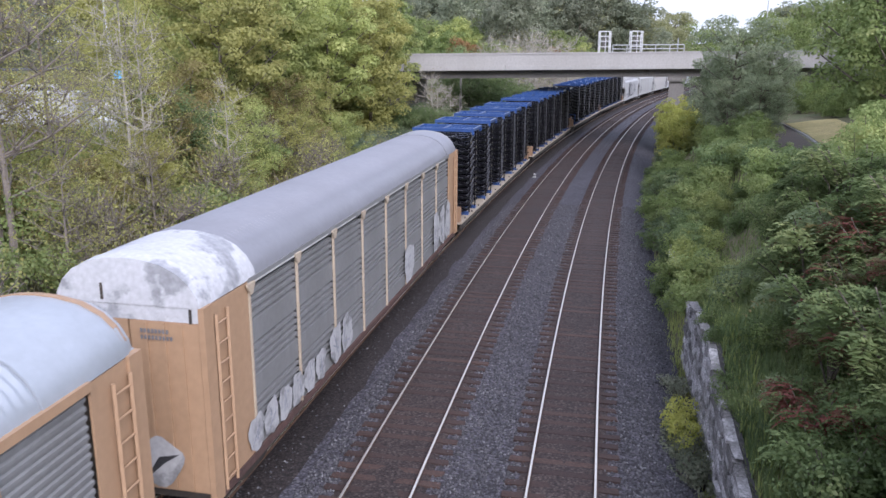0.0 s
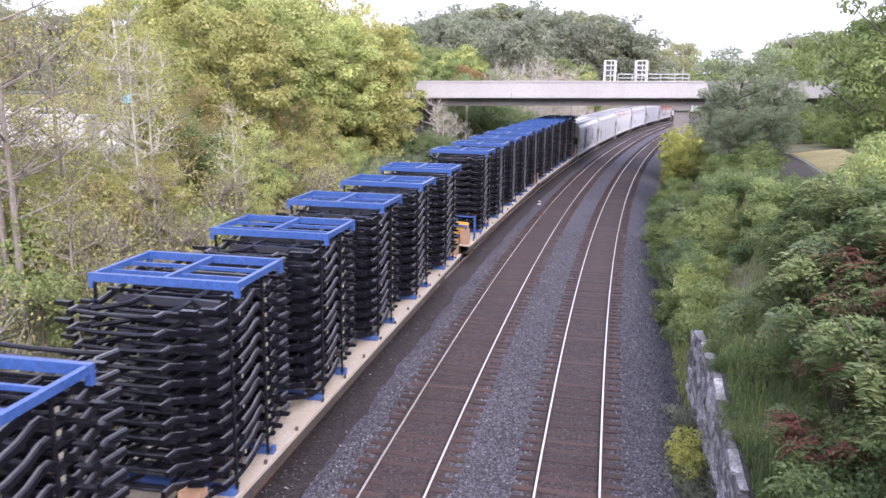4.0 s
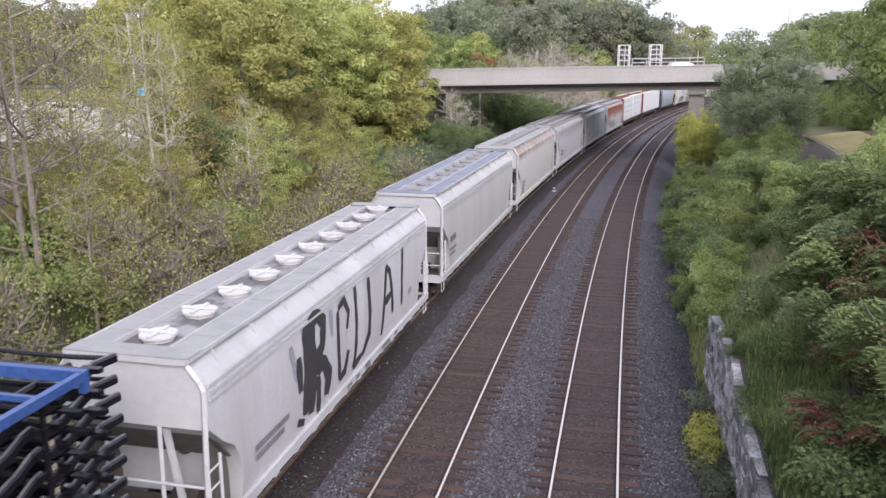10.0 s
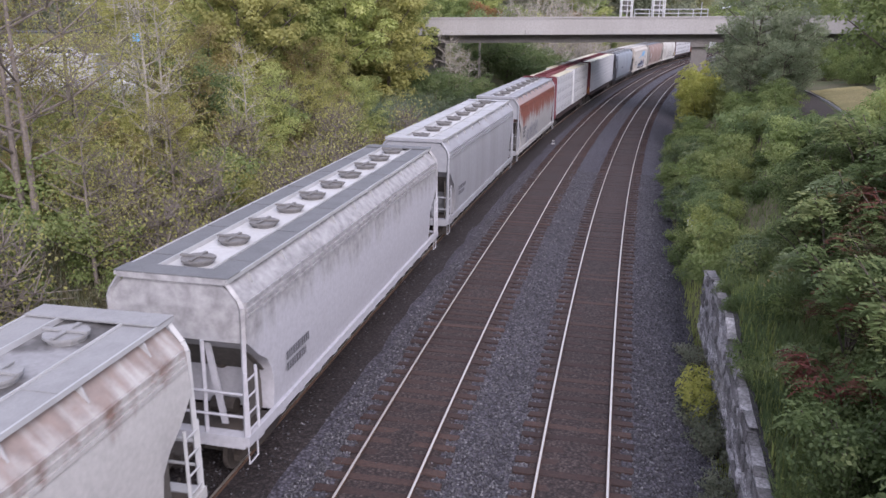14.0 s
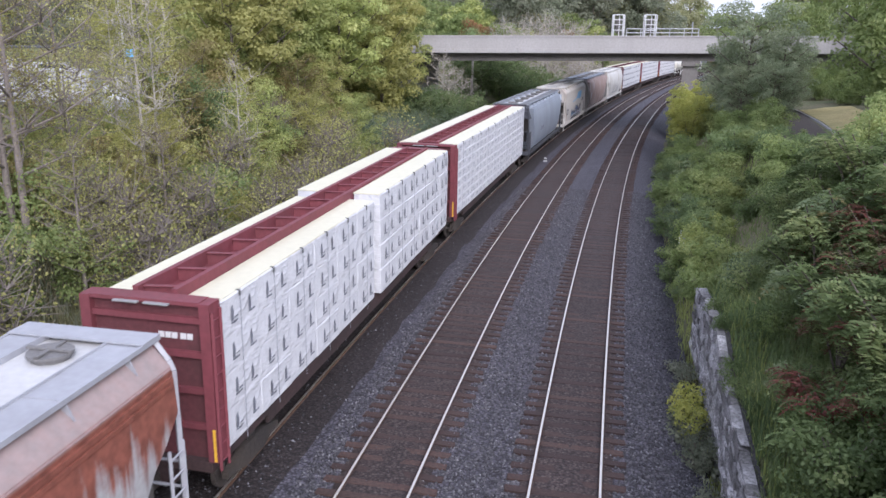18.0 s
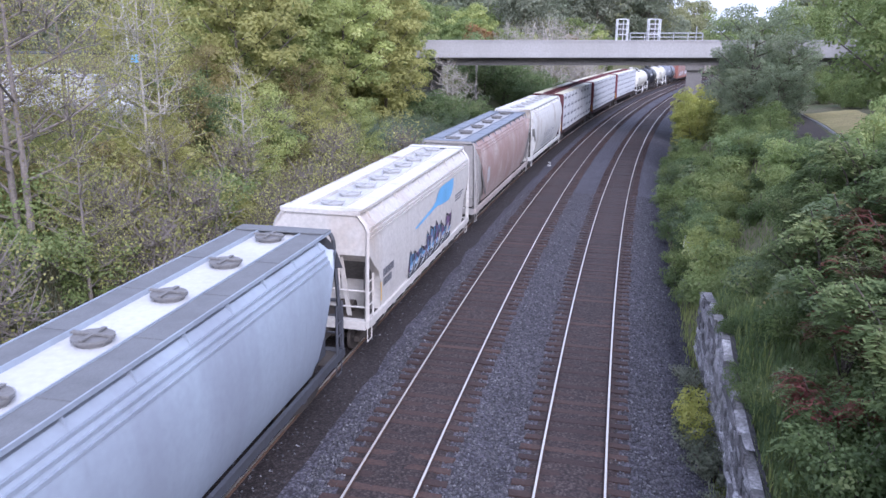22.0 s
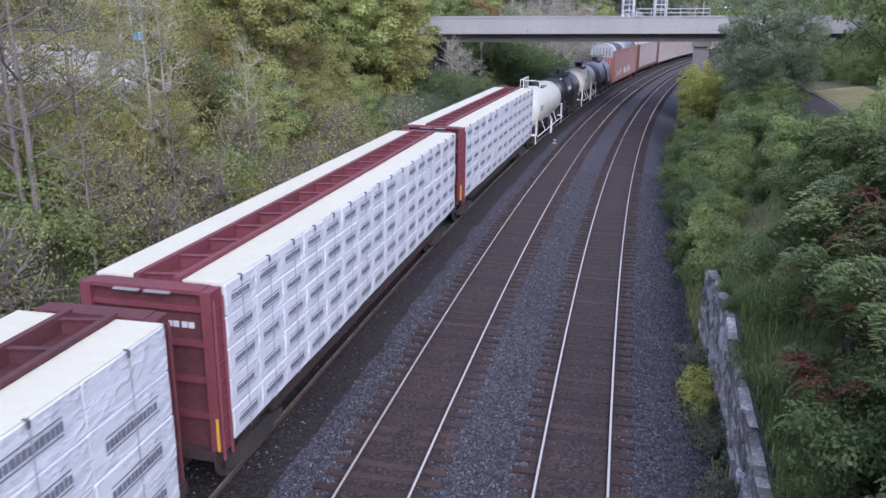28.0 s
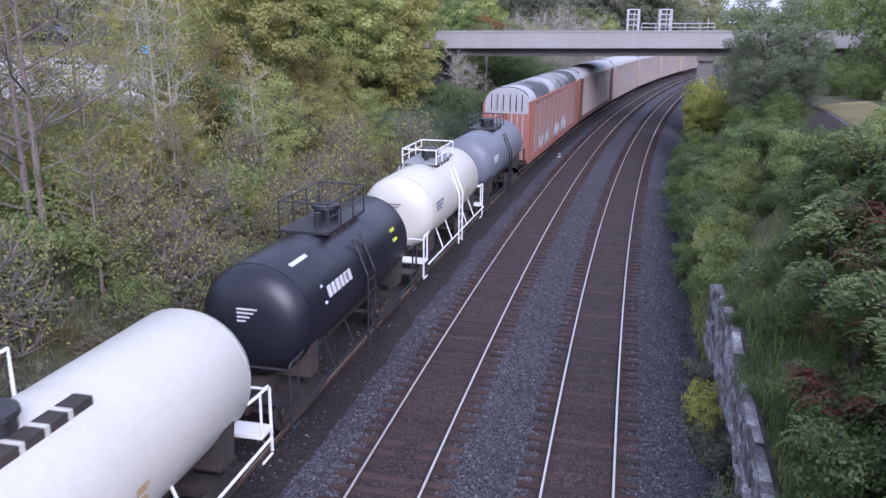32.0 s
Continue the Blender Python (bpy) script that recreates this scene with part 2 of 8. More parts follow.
M["grey_bark"] = plain("light_grey_bark", (0.19, 0.165, 0.145), 0.95, vary=0.3, scale=2.5, dirt=(0.13, 0.11, 0.09), dirt_amount=0.6, streak=True, bump=0.5)
M["pale_bark"] = plain("pale_peeling_bark", (0.42, 0.39, 0.34), 0.9, vary=0.25, scale=2.5, dirt=(0.13, 0.11, 0.09), dirt_amount=0.6, bump=0.4)


# ---- the line of the tracks: one long curve to the right ----
RAD, HEAD, X0 = 770.0, 0.1548, -0.266
CX, CY = X0 + RAD * math.cos(HEAD), -RAD * math.sin(HEAD)
TRACK_2 = -3.99
GAUGE = 1.505


def along(s, o=0.0, z=0.0):
    """The point s metres along the first track and o metres to its right."""
    th = HEAD + s / RAD
    return Vector((CX - (RAD - o) * math.cos(th), CY + (RAD - o) * math.sin(th), z))


def placed(s, o=0.0, z=0.0, turn=0.0):
    p = along(s, o, z)
    return pose(p.x, p.y, p.z, 0, 0, turn - math.degrees(HEAD + s / RAD))


def track_3(s):
    return -7.98 + 0.004 * min(max(s, 0.0), 100.0)


def where(x, y):
    """s and o of a place on the plan."""
    return (math.atan2(y - CY, CX - x) - HEAD) * RAD, RAD - math.hypot(x - CX, y - CY)


# ---- mesh helpers ----
class Shape:
    """Corners and faces that grow into one mesh."""

    def __init__(self):
        self.v, self.f = [], []

    def face_strip(self, a, b, closed=False):
        n = len(a)
        k = len(self.v)
        self.v += list(a) + list(b)
        for i in range(n if closed else n - 1):
            j = (i + 1) % n
            self.f.append((k + i, k + j, k + n + j, k + n + i))

    def box(self, x0, x1, y0, y1, z0, z1):
        k = len(self.v)
        self.v += [(x, y, z) for z in (z0, z1) for x, y in ((x0, y0), (x1, y0), (x1, y1), (x0, y1))]
        self.f += [tuple(k + i for i in q) for q in ((3, 2, 1, 0), (4, 5, 6, 7), (0, 1, 5, 4), (1, 2, 6, 5), (2, 3, 7, 6), (3, 0, 4, 7))]
        return self

    def loft(self, rings, caps=True, closed=True):
        k, n = len(self.v), len(rings[0])
        for r in rings:
            self.v += [tuple(p) for p in r]
        for i in range(len(rings) - 1):
            for j in range(n if closed else n - 1):
                a, b = k + i * n + j, k + i * n + (j + 1) % n
                self.f.append((a, b, b + n, a + n))
        if caps:
            self.f.append(tuple(k + j for j in reversed(range(n))))
            self.f.append(tuple(k + (len(rings) - 1) * n + j for j in range(n)))
        return self

    def tube(self, pts, r, n=6, r1=None, caps=True):
        """A round bar along pts, tapering from r to r1."""
        pts = [Vector(p) for p in pts]
        rings = []
        for i, p in enumerate(pts):
            d = (pts[min(i + 1, len(pts) - 1)] - pts[max(i - 1, 0)]).normalized()
            u = d.cross(Vector((0, 0, 1)) if abs(d.z) < 0.9 else Vector((1, 0, 0))).normalized()
            w = d.cross(u)
            rr = r if r1 is None else r + (r1 - r) * i / (len(pts) - 1)
            rings.append([p + u * (rr * math.cos(2 * math.pi * a / n)) + w * (rr * math.sin(2 * math.pi * a / n)) for a in range(n)])
        return self.loft(rings, caps)

    def bar(self, p, q, w, h=None):
        """A square bar from p to q."""
        return self.tube([p, q], w * 0.7071, 4) if h is None else self.tube([p, q], max(w, h) * 0.7071, 4)

    def add(self, other, m=None):
        k = len(self.v)
        self.v += [tuple(m @ Vector(p)) for p in other.v] if m else list(other.v)
        self.f += [tuple(k + i for i in q) for q in other.f]
        return self

    def mesh(self, name, material, smooth=False, crease=None):
        me = bpy.data.meshes.new(name)
        me.from_pydata([tuple(p) for p in self.v], [], self.f)
        me.materials.append(material)
        if smooth:
            me.polygons.foreach_set("use_smooth", [True] * len(me.polygons))
        me.update()
        if crease:
            me.set_sharp_from_angle(angle=radians(crease))
        return me


def part(name, shape, material, parent, label="", smooth=False):
    """One mesh under a thing or a part. shape: a Shape, or a mesh that is shared."""
    me = shape.mesh(name, material, smooth) if isinstance(shape, Shape) else shape
    ob = new(name, me)
    ob.parent = parent
    if label:
        ob["label"] = label
    return ob


def thing(name, label, category, group="", kind="", m=None):
    ob = tagged(new(name), label, category, group, kind)
    if m:
        ob.matrix_basis = m
    return ob


def smoothstep(a, b, x):
    x = min(1.0, max(0.0, (x - a) / (b - a)))
    return x * x * (3 - 2 * x)


def profile(o, knots):
    for (a, za), (b, zb) in zip(knots, knots[1:]):
        if o <= b:
            return za + (zb - za) * smoothstep(a, b, max(o, a))
    return knots[-1][1]


CUT = [(-60, 5.2), (-44, 4.6), (-32, 4.2), (-22, 2.5), (-17, 1.0), (-12.6, -0.95), (3.1, -0.95), (3.75, -0.1), (4.6, 1.3), (8.2, 4.0), (11.2, 4.4), (16, 4.9), (24, 6.3), (40, 6.8)]


def wall_top(s):
    return float(np.interp(s, [7, 11, 13, 16, 17.6, 19.4, 21, 24, 27], [0.1, 0.55, 0.8, 1.15, 1.4, 1.55, 2.05, 1.9, 1.3]))


def ground_z(x, y):
    s, o = where(x, y)
    z = profile(o, CUT)
    if s < 28 and 1.5 < o < 8:                              # the cut face behind the retaining wall
        top = wall_top(s) - 0.15
        cut = -0.95 + (top + 0.95) * smoothstep(3.62, 3.88, o)
        if o > 3.88:
            cut = max(min(z, top + (o - 3.88) * 0.9), top + (o - 3.88) * 0.45)
        z += (cut - z) * smoothstep(28, 25, s)
    if o < -14 or o > 5:
        z += 0.5 * noise.noise(Vector((x * 0.09, y * 0.09, 3)))
    far = smoothstep(150, 330, math.hypot(x + 30, y))       # rolling country
    if y > 60 and abs(o) > 26:
        z += far * 9 * (0.6 + noise.noise(Vector((x * 0.004, y * 0.004, 7))))
    return z


def spaced(lo, hi, fine_lo, fine_hi, step):
    vals = list(np.arange(fine_lo, fine_hi + 1e-6, step))
    g, d = fine_hi, step
    while g < hi:
        d *= 1.25
        g += d
        vals.append(min(g, hi))
    g, d = fine_lo, step
    while g > lo:
        d *= 1.25
        g -= d
        vals.insert(0, max(g, lo))
    return vals


def build_ground():
    xs, ys = spaced(-2600, 2600, -70, 110, 1.6), spaced(-2600, 2600, -20, 190, 1.6)
    xs = sorted(set(xs) | {0.2 * k for k in range(5, 45)})   # finer across the foot of the bank
    sh = Shape()
    nx = len(xs)
    sh.v = [(x, y, ground_z(x, y)) for y in ys for x in xs]
    sh.f = [(j * nx + i, j * nx + i + 1, (j + 1) * nx + i + 1, (j + 1) * nx + i) for j in range(len(ys) - 1) for i in range(nx - 1)]
    tagged(new("ground", sh.mesh("ground", M["soil"], True)), "leaf-littered soil and rough grass of the railway cutting", "ground", kind="structure")


def ribbon(s_list, edge):
    """A swept strip: edge is a list of (o, z), low o first."""
    sh = Shape()
    n = len(edge)
    for s in s_list:
        for o, z in edge:
            p = along(s, o(s) if callable(o) else o, z)
            sh.v.append(tuple(p))
    for i in range(len(s_list) - 1):
        for j in range(n - 1):
            a = i * n + j
            sh.f.append((a, a + 1, a + n + 1, a + n))
    return sh


LONG = [-480 + 4.0 * i for i in range(122)] + [8 + 1.0 * i for i in range(150)] + [158 + 4.0 * i for i in range(140)]


def build_track():
    bed = ribbon(LONG, [(-12.4, -0.75), (-10.2, -0.22), (-9.3, -0.14), (-6.6, -0.14), (-5.95, -0.20), (-5.3, -0.13), (-2.65, -0.13), (-2.0, -0.20), (-1.35, -0.13), (1.35, -0.13), (1.75, -0.16), (3.3, -0.72)])
    tagged(new("ballast_bed", bed.mesh("ballast_bed", M["ballast"], True)), "grey crushed-stone ballast bed under three tracks", "ballast", kind="structure")
    for c, name in ((0.0, "track_1"), (TRACK_2, "track_2")):
        wob = lambda k: (lambda s, c=c, k=k: c + k * (1.02 + 0.14 * noise.noise(Vector((s * 0.7, k, c)))))
        st = ribbon(LONG, [(wob(-1), -0.132), (c - 0.86, -0.096), (c - 0.7, -0.090), (c, -0.080), (c + 0.7, -0.090), (c + 0.86, -0.096), (wob(1), -0.132)])
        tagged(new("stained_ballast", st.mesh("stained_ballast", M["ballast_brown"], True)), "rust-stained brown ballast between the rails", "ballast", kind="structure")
    # a strip of brown ballast that holds the train's shade in its colour
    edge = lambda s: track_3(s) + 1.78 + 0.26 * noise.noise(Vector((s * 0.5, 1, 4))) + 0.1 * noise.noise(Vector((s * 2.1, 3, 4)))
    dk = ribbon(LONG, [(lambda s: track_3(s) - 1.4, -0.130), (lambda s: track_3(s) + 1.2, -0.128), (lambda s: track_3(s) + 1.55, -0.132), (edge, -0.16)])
    tagged(new("oily_ballast", dk.mesh("oily_ballast", M["ballast_dark"], True)), "brown ballast under and beside the train, darkened for its shade", "ballast", kind="structure")
    rnd = random.Random(5)
    tie_me = []
    for k in range(6):
        t = Shape()
        ring = lambda y, w, h: [(-w, y, -0.20), (w, y, -0.20), (w, y, h - 0.02), (w - 0.02, y, h), (-w + 0.02, y, h), (-w, y, h - 0.02)]
        rings = [[(x, y, z) for x, y, z in ring(-0.11, 1.30 + rnd.uniform(-0.03, 0.03), -0.075)], ring(0.11, 1.30 + rnd.uniform(-0.03, 0.03), -0.075 + rnd.uniform(-0.008, 0.004))]
        t.loft(rings)
        tie_me.append(t.mesh("tie", M["tie"]))
    for num, c in ((1, 0.0), (2, TRACK_2), (3, None)):
        root = thing("track_%d" % num, "railway track with bright-worn steel rails on dark creosoted wooden ties", "railway track", kind="structure")
        oo = (lambda s: track_3(s)) if c is None else (lambda s, c=c: c)
        for sg in (-1, 1):
            half = GAUGE / 2 * sg
            web = ribbon(LONG, [(lambda s, d=d: oo(s) + half + d, z) for d, z in ((-0.07, -0.165), (-0.07, -0.150), (-0.012, -0.13), (-0.012, -0.05), (-0.036, -0.035), (-0.036, -0.008), (0.036, -0.008), (0.036, -0.035), (0.012, -0.05), (0.012, -0.13), (0.07, -0.150), (0.07, -0.165))])
            rail = part("rail", web, M["rail_side"], root, "rusty web and foot of the rail")
            top = ribbon(LONG, [(lambda s, d=d: oo(s) + half + d, z) for d, z in ((-0.028, -0.0075), (-0.025, -0.003), (-0.018, 0.0), (0.018, 0.0), (0.025, -0.003), (0.028, -0.0075))])
            part("rail_head", top, M["rail_top"], rail, "bright worn running surface")
        s, k = 6.0, 0
        rest = Shape()
        while s < 260:
            off = oo(s) + rnd.uniform(-0.03, 0.03)
            m = placed(s, off, rnd.uniform(-0.012, 0.006) - (0.07 if num == 3 else 0.0), rnd.uniform(-1.2, 1.2))
            if s < 100 and num < 3:
                t = part("tie", tie_me[rnd.randrange(6)], None, root)
                t.matrix_basis = m
            else:
                rest.add(Shape().box(-1.3, 1.3, -0.11, 0.11, -0.2, -0.075), m)
            s += 0.52 + rnd.uniform(-0.03, 0.03)
            k += 1
        far = part("far_ties", rest, M["tie"], root)
        far["kind"] = "stuff"


def bridge_top(x):
    return 8.95 + 0.0125 * (x + 5.2)


def build_bridge():
    b = thing("overpass", "weathered concrete road overpass crossing above the tracks", "bridge", kind="structure")
    Y0, Y1 = 78.0, 90.0
    def slab(xa, xb, ya, yb, top, bot):
        s = Shape()
        ring = lambda x: [(x, ya, bridge_top(x) - top), (x, yb, bridge_top(x) - top), (x, yb, bridge_top(x) - bot), (x, ya, bridge_top(x) - bot)]
        return s.loft([ring(xa), ring(xb)])
    joints = [-24, -18, 4.62, 25.5, 48]
    for k, (a, c) in enumerate(zip(joints, joints[1:])):
        for y, yy in ((Y0, Y0 + 0.35), (Y1 - 0.35, Y1)):
            part("parapet", slab(a + 0.02, c - 0.02, y, yy, 0.0, 1.05), M["concrete"], b)
            part("coping", slab(a + 0.02, c - 0.02, y - 0.06, yy + 0.06, -0.10, -0.002), M["concrete"], b, "pale concrete coping")
        part("joint_cover", slab(a - 0.14, a + 0.14, Y0 - 0.02, Y0 - 0.004, -0.002, 1.04), M["concrete"], b, "pale cover strip over the parapet joint")
        part("deck_edge", slab(a + 0.02, c - 0.02, Y0 - 0.12, Y0 + 0.6, 1.053, 1.46), M["concrete"], b)
        part("deck", slab(a, c, Y0 + 0.61, Y1 - 0.2, 1.06, 1.45), M["asphalt"], b, "asphalt-covered deck")
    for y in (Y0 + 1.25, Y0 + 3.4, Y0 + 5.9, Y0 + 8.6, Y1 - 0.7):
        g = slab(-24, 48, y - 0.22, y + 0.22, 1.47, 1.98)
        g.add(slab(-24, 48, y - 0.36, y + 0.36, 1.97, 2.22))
        part("girder", g, M["concrete_dark"], b, "stained girder, darkened for the shade under the deck")
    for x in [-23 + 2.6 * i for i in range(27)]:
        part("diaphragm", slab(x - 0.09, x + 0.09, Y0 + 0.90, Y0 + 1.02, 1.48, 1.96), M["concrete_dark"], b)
    # piers beside the tracks
    for x, w in ((20.5, 1.5), (-7.2, 1.2)):
        skew = lambda y: 0.262 * (y - Y0 - 0.9)             # the piers stand parallel to the tracks
        wall = lambda e, ya, yb, z0, z1: Shape().loft([[(x - e + skew(y), y, z0), (x + w + e + skew(y), y, z0), (x + w + e + skew(y), y, z1), (x - e + skew(y), y, z1)] for y in (ya, yb)])
        # the shade under the deck is put into the piers' colour
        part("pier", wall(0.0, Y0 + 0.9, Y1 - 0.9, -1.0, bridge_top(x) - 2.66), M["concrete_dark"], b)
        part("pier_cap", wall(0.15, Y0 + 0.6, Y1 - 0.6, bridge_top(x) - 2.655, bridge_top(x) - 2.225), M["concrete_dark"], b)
    for x in (-23.0, 47.0):
        part("abutment", Shape().box(x - 1.5, x + 1.5, Y0 + 0.2, Y1 - 0.2, -1.0, bridge_top(x) - 2.23), M["concrete"], b)
    for name, xa, xb in (("embankment_west", -110.0, -24.02), ("embankment_east", 48.02, 120.0)):
        bank = Shape().loft([[(x, Y0 - 5.5, 2.5), (x, Y0 + 0.2, bridge_top(x) - 1.15), (x, Y1 - 0.2, bridge_top(x) - 1.15), (x, Y1 + 5.5, 2.5)] for x in (xa, xb)])
        tagged(new(name, bank.mesh(name, M["soil"])), "grassy earth bank that carries the road", "embankment", kind="structure")
        lane = Shape().loft([[(x, Y0 + 0.7, bridge_top(x) - 1.145), (x, Y1 - 0.7, bridge_top(x) - 1.145), (x, Y1 - 0.7, bridge_top(x) - 1.06), (x, Y0 + 0.7, bridge_top(x) - 1.06)] for x in (xa, xb)])
        tagged(new("road", lane.mesh("road", M["asphalt"])), "asphalt road leading onto the overpass", "road", kind="structure")
    # lattice signal cages and a pipe railing on the parapet
    def cage(x0, x1):
        c = thing("signal_cage", "white galvanised lattice cage standing on the overpass parapet", "signal cage", "signal cages")
        z0 = bridge_top(x0) + 0.1
        c.matrix_basis = pose(x0, Y0 + 0.1, z0)
        w, h = x1 - x0, 1.95
        for x in (0, w):
            for y in (0, 0.7):
                part("post", Shape().box(x - 0.05, x + 0.05, y - 0.05, y + 0.05, 0, h), M["galv"], c)
        for z in (0.55, 1.05, 1.5, h):
            part("crossbar", Shape().box(0.051, w - 0.051, -0.04, 0.04, z - 0.04, z + 0.04), M["galv"], c)
            part("crossbar", Shape().box(0.051, w - 0.051, 0.66, 0.74, z - 0.04, z + 0.04), M["galv"], c)
        part("mid_post", Shape().box(w * 0.55 - 0.035, w * 0.55 + 0.035, 0.1, 0.16, 0, h - 0.05), M["galv"], c)
        part("signal_back", Shape().box(w * 0.25, w * 0.75, 0.25, 0.45, 0.3, 1.6), M["concrete_dark"], c, "dark back of the signal head")
    cage(13.5, 14.5)
    cage(16.45, 17.5)
    r = thing("pipe_railing", "white pipe railing on the overpass parapet", "railing")
    x = 14.75
    r.matrix_basis = pose(0, Y0 + 0.15, 0)
    while x < 22.2:
        part("post", Shape().bar((x, 0, bridge_top(x) + 0.1), (x, 0, bridge_top(x) + 0.78), 0.07), M["galv"], r)
        if x + 1.35 < 22.2:
            for h in (0.42, 0.78):
                part("rail", Shape().bar((x, 0, bridge_top(x) + h), (x + 1.35, 0, bridge_top(x) + h), 0.06), M["galv"], r)
        x += 1.35
    p = thing("slim_post", "slim white post standing above the overpass parapet", "post")
    p.matrix_basis = pose(20.9, Y0 + 0.2, bridge_top(20.9) + 0.1)
    part("shaft", Shape().bar((0, 0, 0), (0, 0, 1.3), 0.07), M["galv"], p)


def build_retaining_wall():
    rnd = random.Random(11)
    w = thing("retaining_wall", "rough grey dry-stone retaining wall beside the ballast", "wall", kind="structure")
    top = wall_top
    core = Shape()
    ss = [2 + 0.5 * i for i in range(50)]
    rings = []
    for s in ss:
        h = top(s) - 0.07
        rings.append([along(s, 3.60, -0.9), along(s, 3.9, -0.9), along(s, 3.88, h), along(s, 3.60, h)])
    core.loft(rings)
    part("core", core, M["wall_core"], w)
    z = -0.7
    row = 0
    while z < 2.4:
        hgt = rnd.uniform(0.15, 0.36)
        s = 2.0 + rnd.uniform(0, 0.5)
        while s < 26.5:
            ln = rnd.uniform(0.3, 0.9)
            ha, hb = (min(z + hgt, max(top(k), z + 0.03)) - 0.008 for k in (s, s + ln))
            if z + 0.04 < max(top(s), top(s + ln)):
                d = rnd.uniform(-0.035, 0.045)
                b = Shape()
                j = lambda: rnd.uniform(-0.02, 0.02)
                x0, x1, y0, y1, z0 = 3.54 - d, 3.74, 0.004, ln - 0.004, z + 0.010
                b.v = [(x0 + j(), y0 + j() * .4, z0 + j()), (x1, y0, z0), (x1, y1, z0), (x0 + j(), y1 + j() * .4, z0 + j()), (x0 + j(), y0 + j() * .4, ha + j()), (x1, y0, ha + j()), (x1, y1, hb + j()), (x0 + j(), y1 + j() * .4, hb + j()),
                       (x0 - 0.03 + j(), (y0 + y1) / 2 + j() * 3, (z0 * 2 + ha + hb) / 4 + j())]
                b.f = [(3, 2, 1, 0), (4, 5, 6, 7), (0, 1, 5, 4), (1, 2, 6, 5), (2, 3, 7, 6), (3, 0, 8), (0, 4, 8), (4, 7, 8), (7, 3, 8)]
                o = part("stone", b, M["wallstone"], w)
                o.matrix_basis = placed(s, 0)
            s += ln
        z += hgt
        row += 1


build_ground()
build_track()
build_bridge()
build_retaining_wall()


# ---- rolling stock ----
# the cars in train order: where each begins and ends along the line at the start
TRAIN = [("autorack_a", -14.2, 11.6), ("autorack_b", 12.1, 37.2), ("flat", 37.2, 63.6), ("flat", 63.6, 90.4), ("flat", 90.4, 117.4), ("flat", 117.4, 142.0),
         ("hopper_1", 142.0, 160.9), ("hopper_2", 160.9, 179.5), ("hopper_3", 179.5, 197.5), ("hopper_4", 197.5, 215.7), ("hopper_5", 215.7, 233.5), ("hopper_6", 233.5, 251.1),
         ("beam_1", 251.1, 273.1), ("beam_2", 273.1, 294.9), ("hopper_7", 294.9, 313.1), ("hopper_8", 313.1, 330.4), ("hopper_9", 330.4, 348.0), ("hopper_10", 348.0, 365.0),
         ("beam_3", 365.0, 386.65), ("beam_4", 386.65, 408.8), ("beam_5", 408.8, 430.7), ("tank_1", 430.7, 444.55), ("tank_2", 444.55, 456.3), ("tank_3", 456.3, 467.9), ("tank_4", 467.9, 480.2),
         ("autorack_c", 480.2, 505.9), ("autorack_d", 505.9, 531.2), ("autorack_e", 531.2, 556.6), ("autorack_e", 556.6, 582.0), ("autorack_e", 582.0, 607.4), ("autorack_e", 607.4, 632.8)]
MOVING = []          # (thing, metres along the line at the start, sideways, up)


def gone(t):
    """Metres that the train has rolled after t seconds."""
    return 13.077 * t + 0.01108 * t * t - 0.18


def lathe(axis_pts, n=20):
    """Rings round the x axis: (x, radius)."""
    s = Shape()
    s.loft([[(x, r * math.cos(2 * math.pi * k / n), r * math.sin(2 * math.pi * k / n)) for k in range(n)] for x, r in axis_pts])
    return s


SHARED = {}


def shared(name, make, material, smooth=False):
    if name not in SHARED:
        SHARED[name] = make().mesh(name, material, smooth)
    return SHARED[name]


def make_wheelset():
    s = Shape()
    for sg in (-1, 1):
        s.add(lathe([(sg * 0.72 - 0.03, 0.12), (sg * 0.72 - 0.03, 0.42), (sg * 0.72 + 0.07, 0.42), (sg * 0.72 + 0.07, 0.36), (sg * 0.72 + 0.05, 0.14), (sg * 0.72 + 0.12, 0.1)], 18))
    s.add(lathe([(-1.0, 0.08), (1.0, 0.08)], 8))
    return s


def make_truck_frame():
    s = Shape()
    for sg in (-1, 1):
        x = sg * 1.0
        pts = [(-1.25, 0.52), (-0.9, 0.62), (-0.45, 0.72), (0.45, 0.72), (0.9, 0.62), (1.25, 0.52), (1.25, 0.38), (0.85, 0.36), (0.45, 0.24), (-0.45, 0.24), (-0.85, 0.36), (-1.25, 0.38)]
        s.loft([[(x - 0.08, y, z) for y, z in pts], [(x + 0.08, y, z) for y, z in pts]])
        for y in (-0.22, 0, 0.22):
            s.tube([(x, y, 0.3), (x, y, 0.62)], 0.085, 8)
    s.box(-1.0, 1.0, -0.2, 0.2, 0.5, 0.8)
    return s


def add_trucks(car, half, z=0.0):
    for sg in (-1, 1):
        t = part("truck_frame", shared("truck_frame", make_truck_frame, M["dark"]), None, car, "grimy cast steel side frames")
        t.matrix_basis = pose(0, sg * half, z)
        for d in (-0.88, 0.88):
            w = part("wheelset", shared("wheelset", make_wheelset, M["wheel"]), None, t, "worn steel wheels on an axle")
            w.matrix_basis = pose(0, d, 0.42)


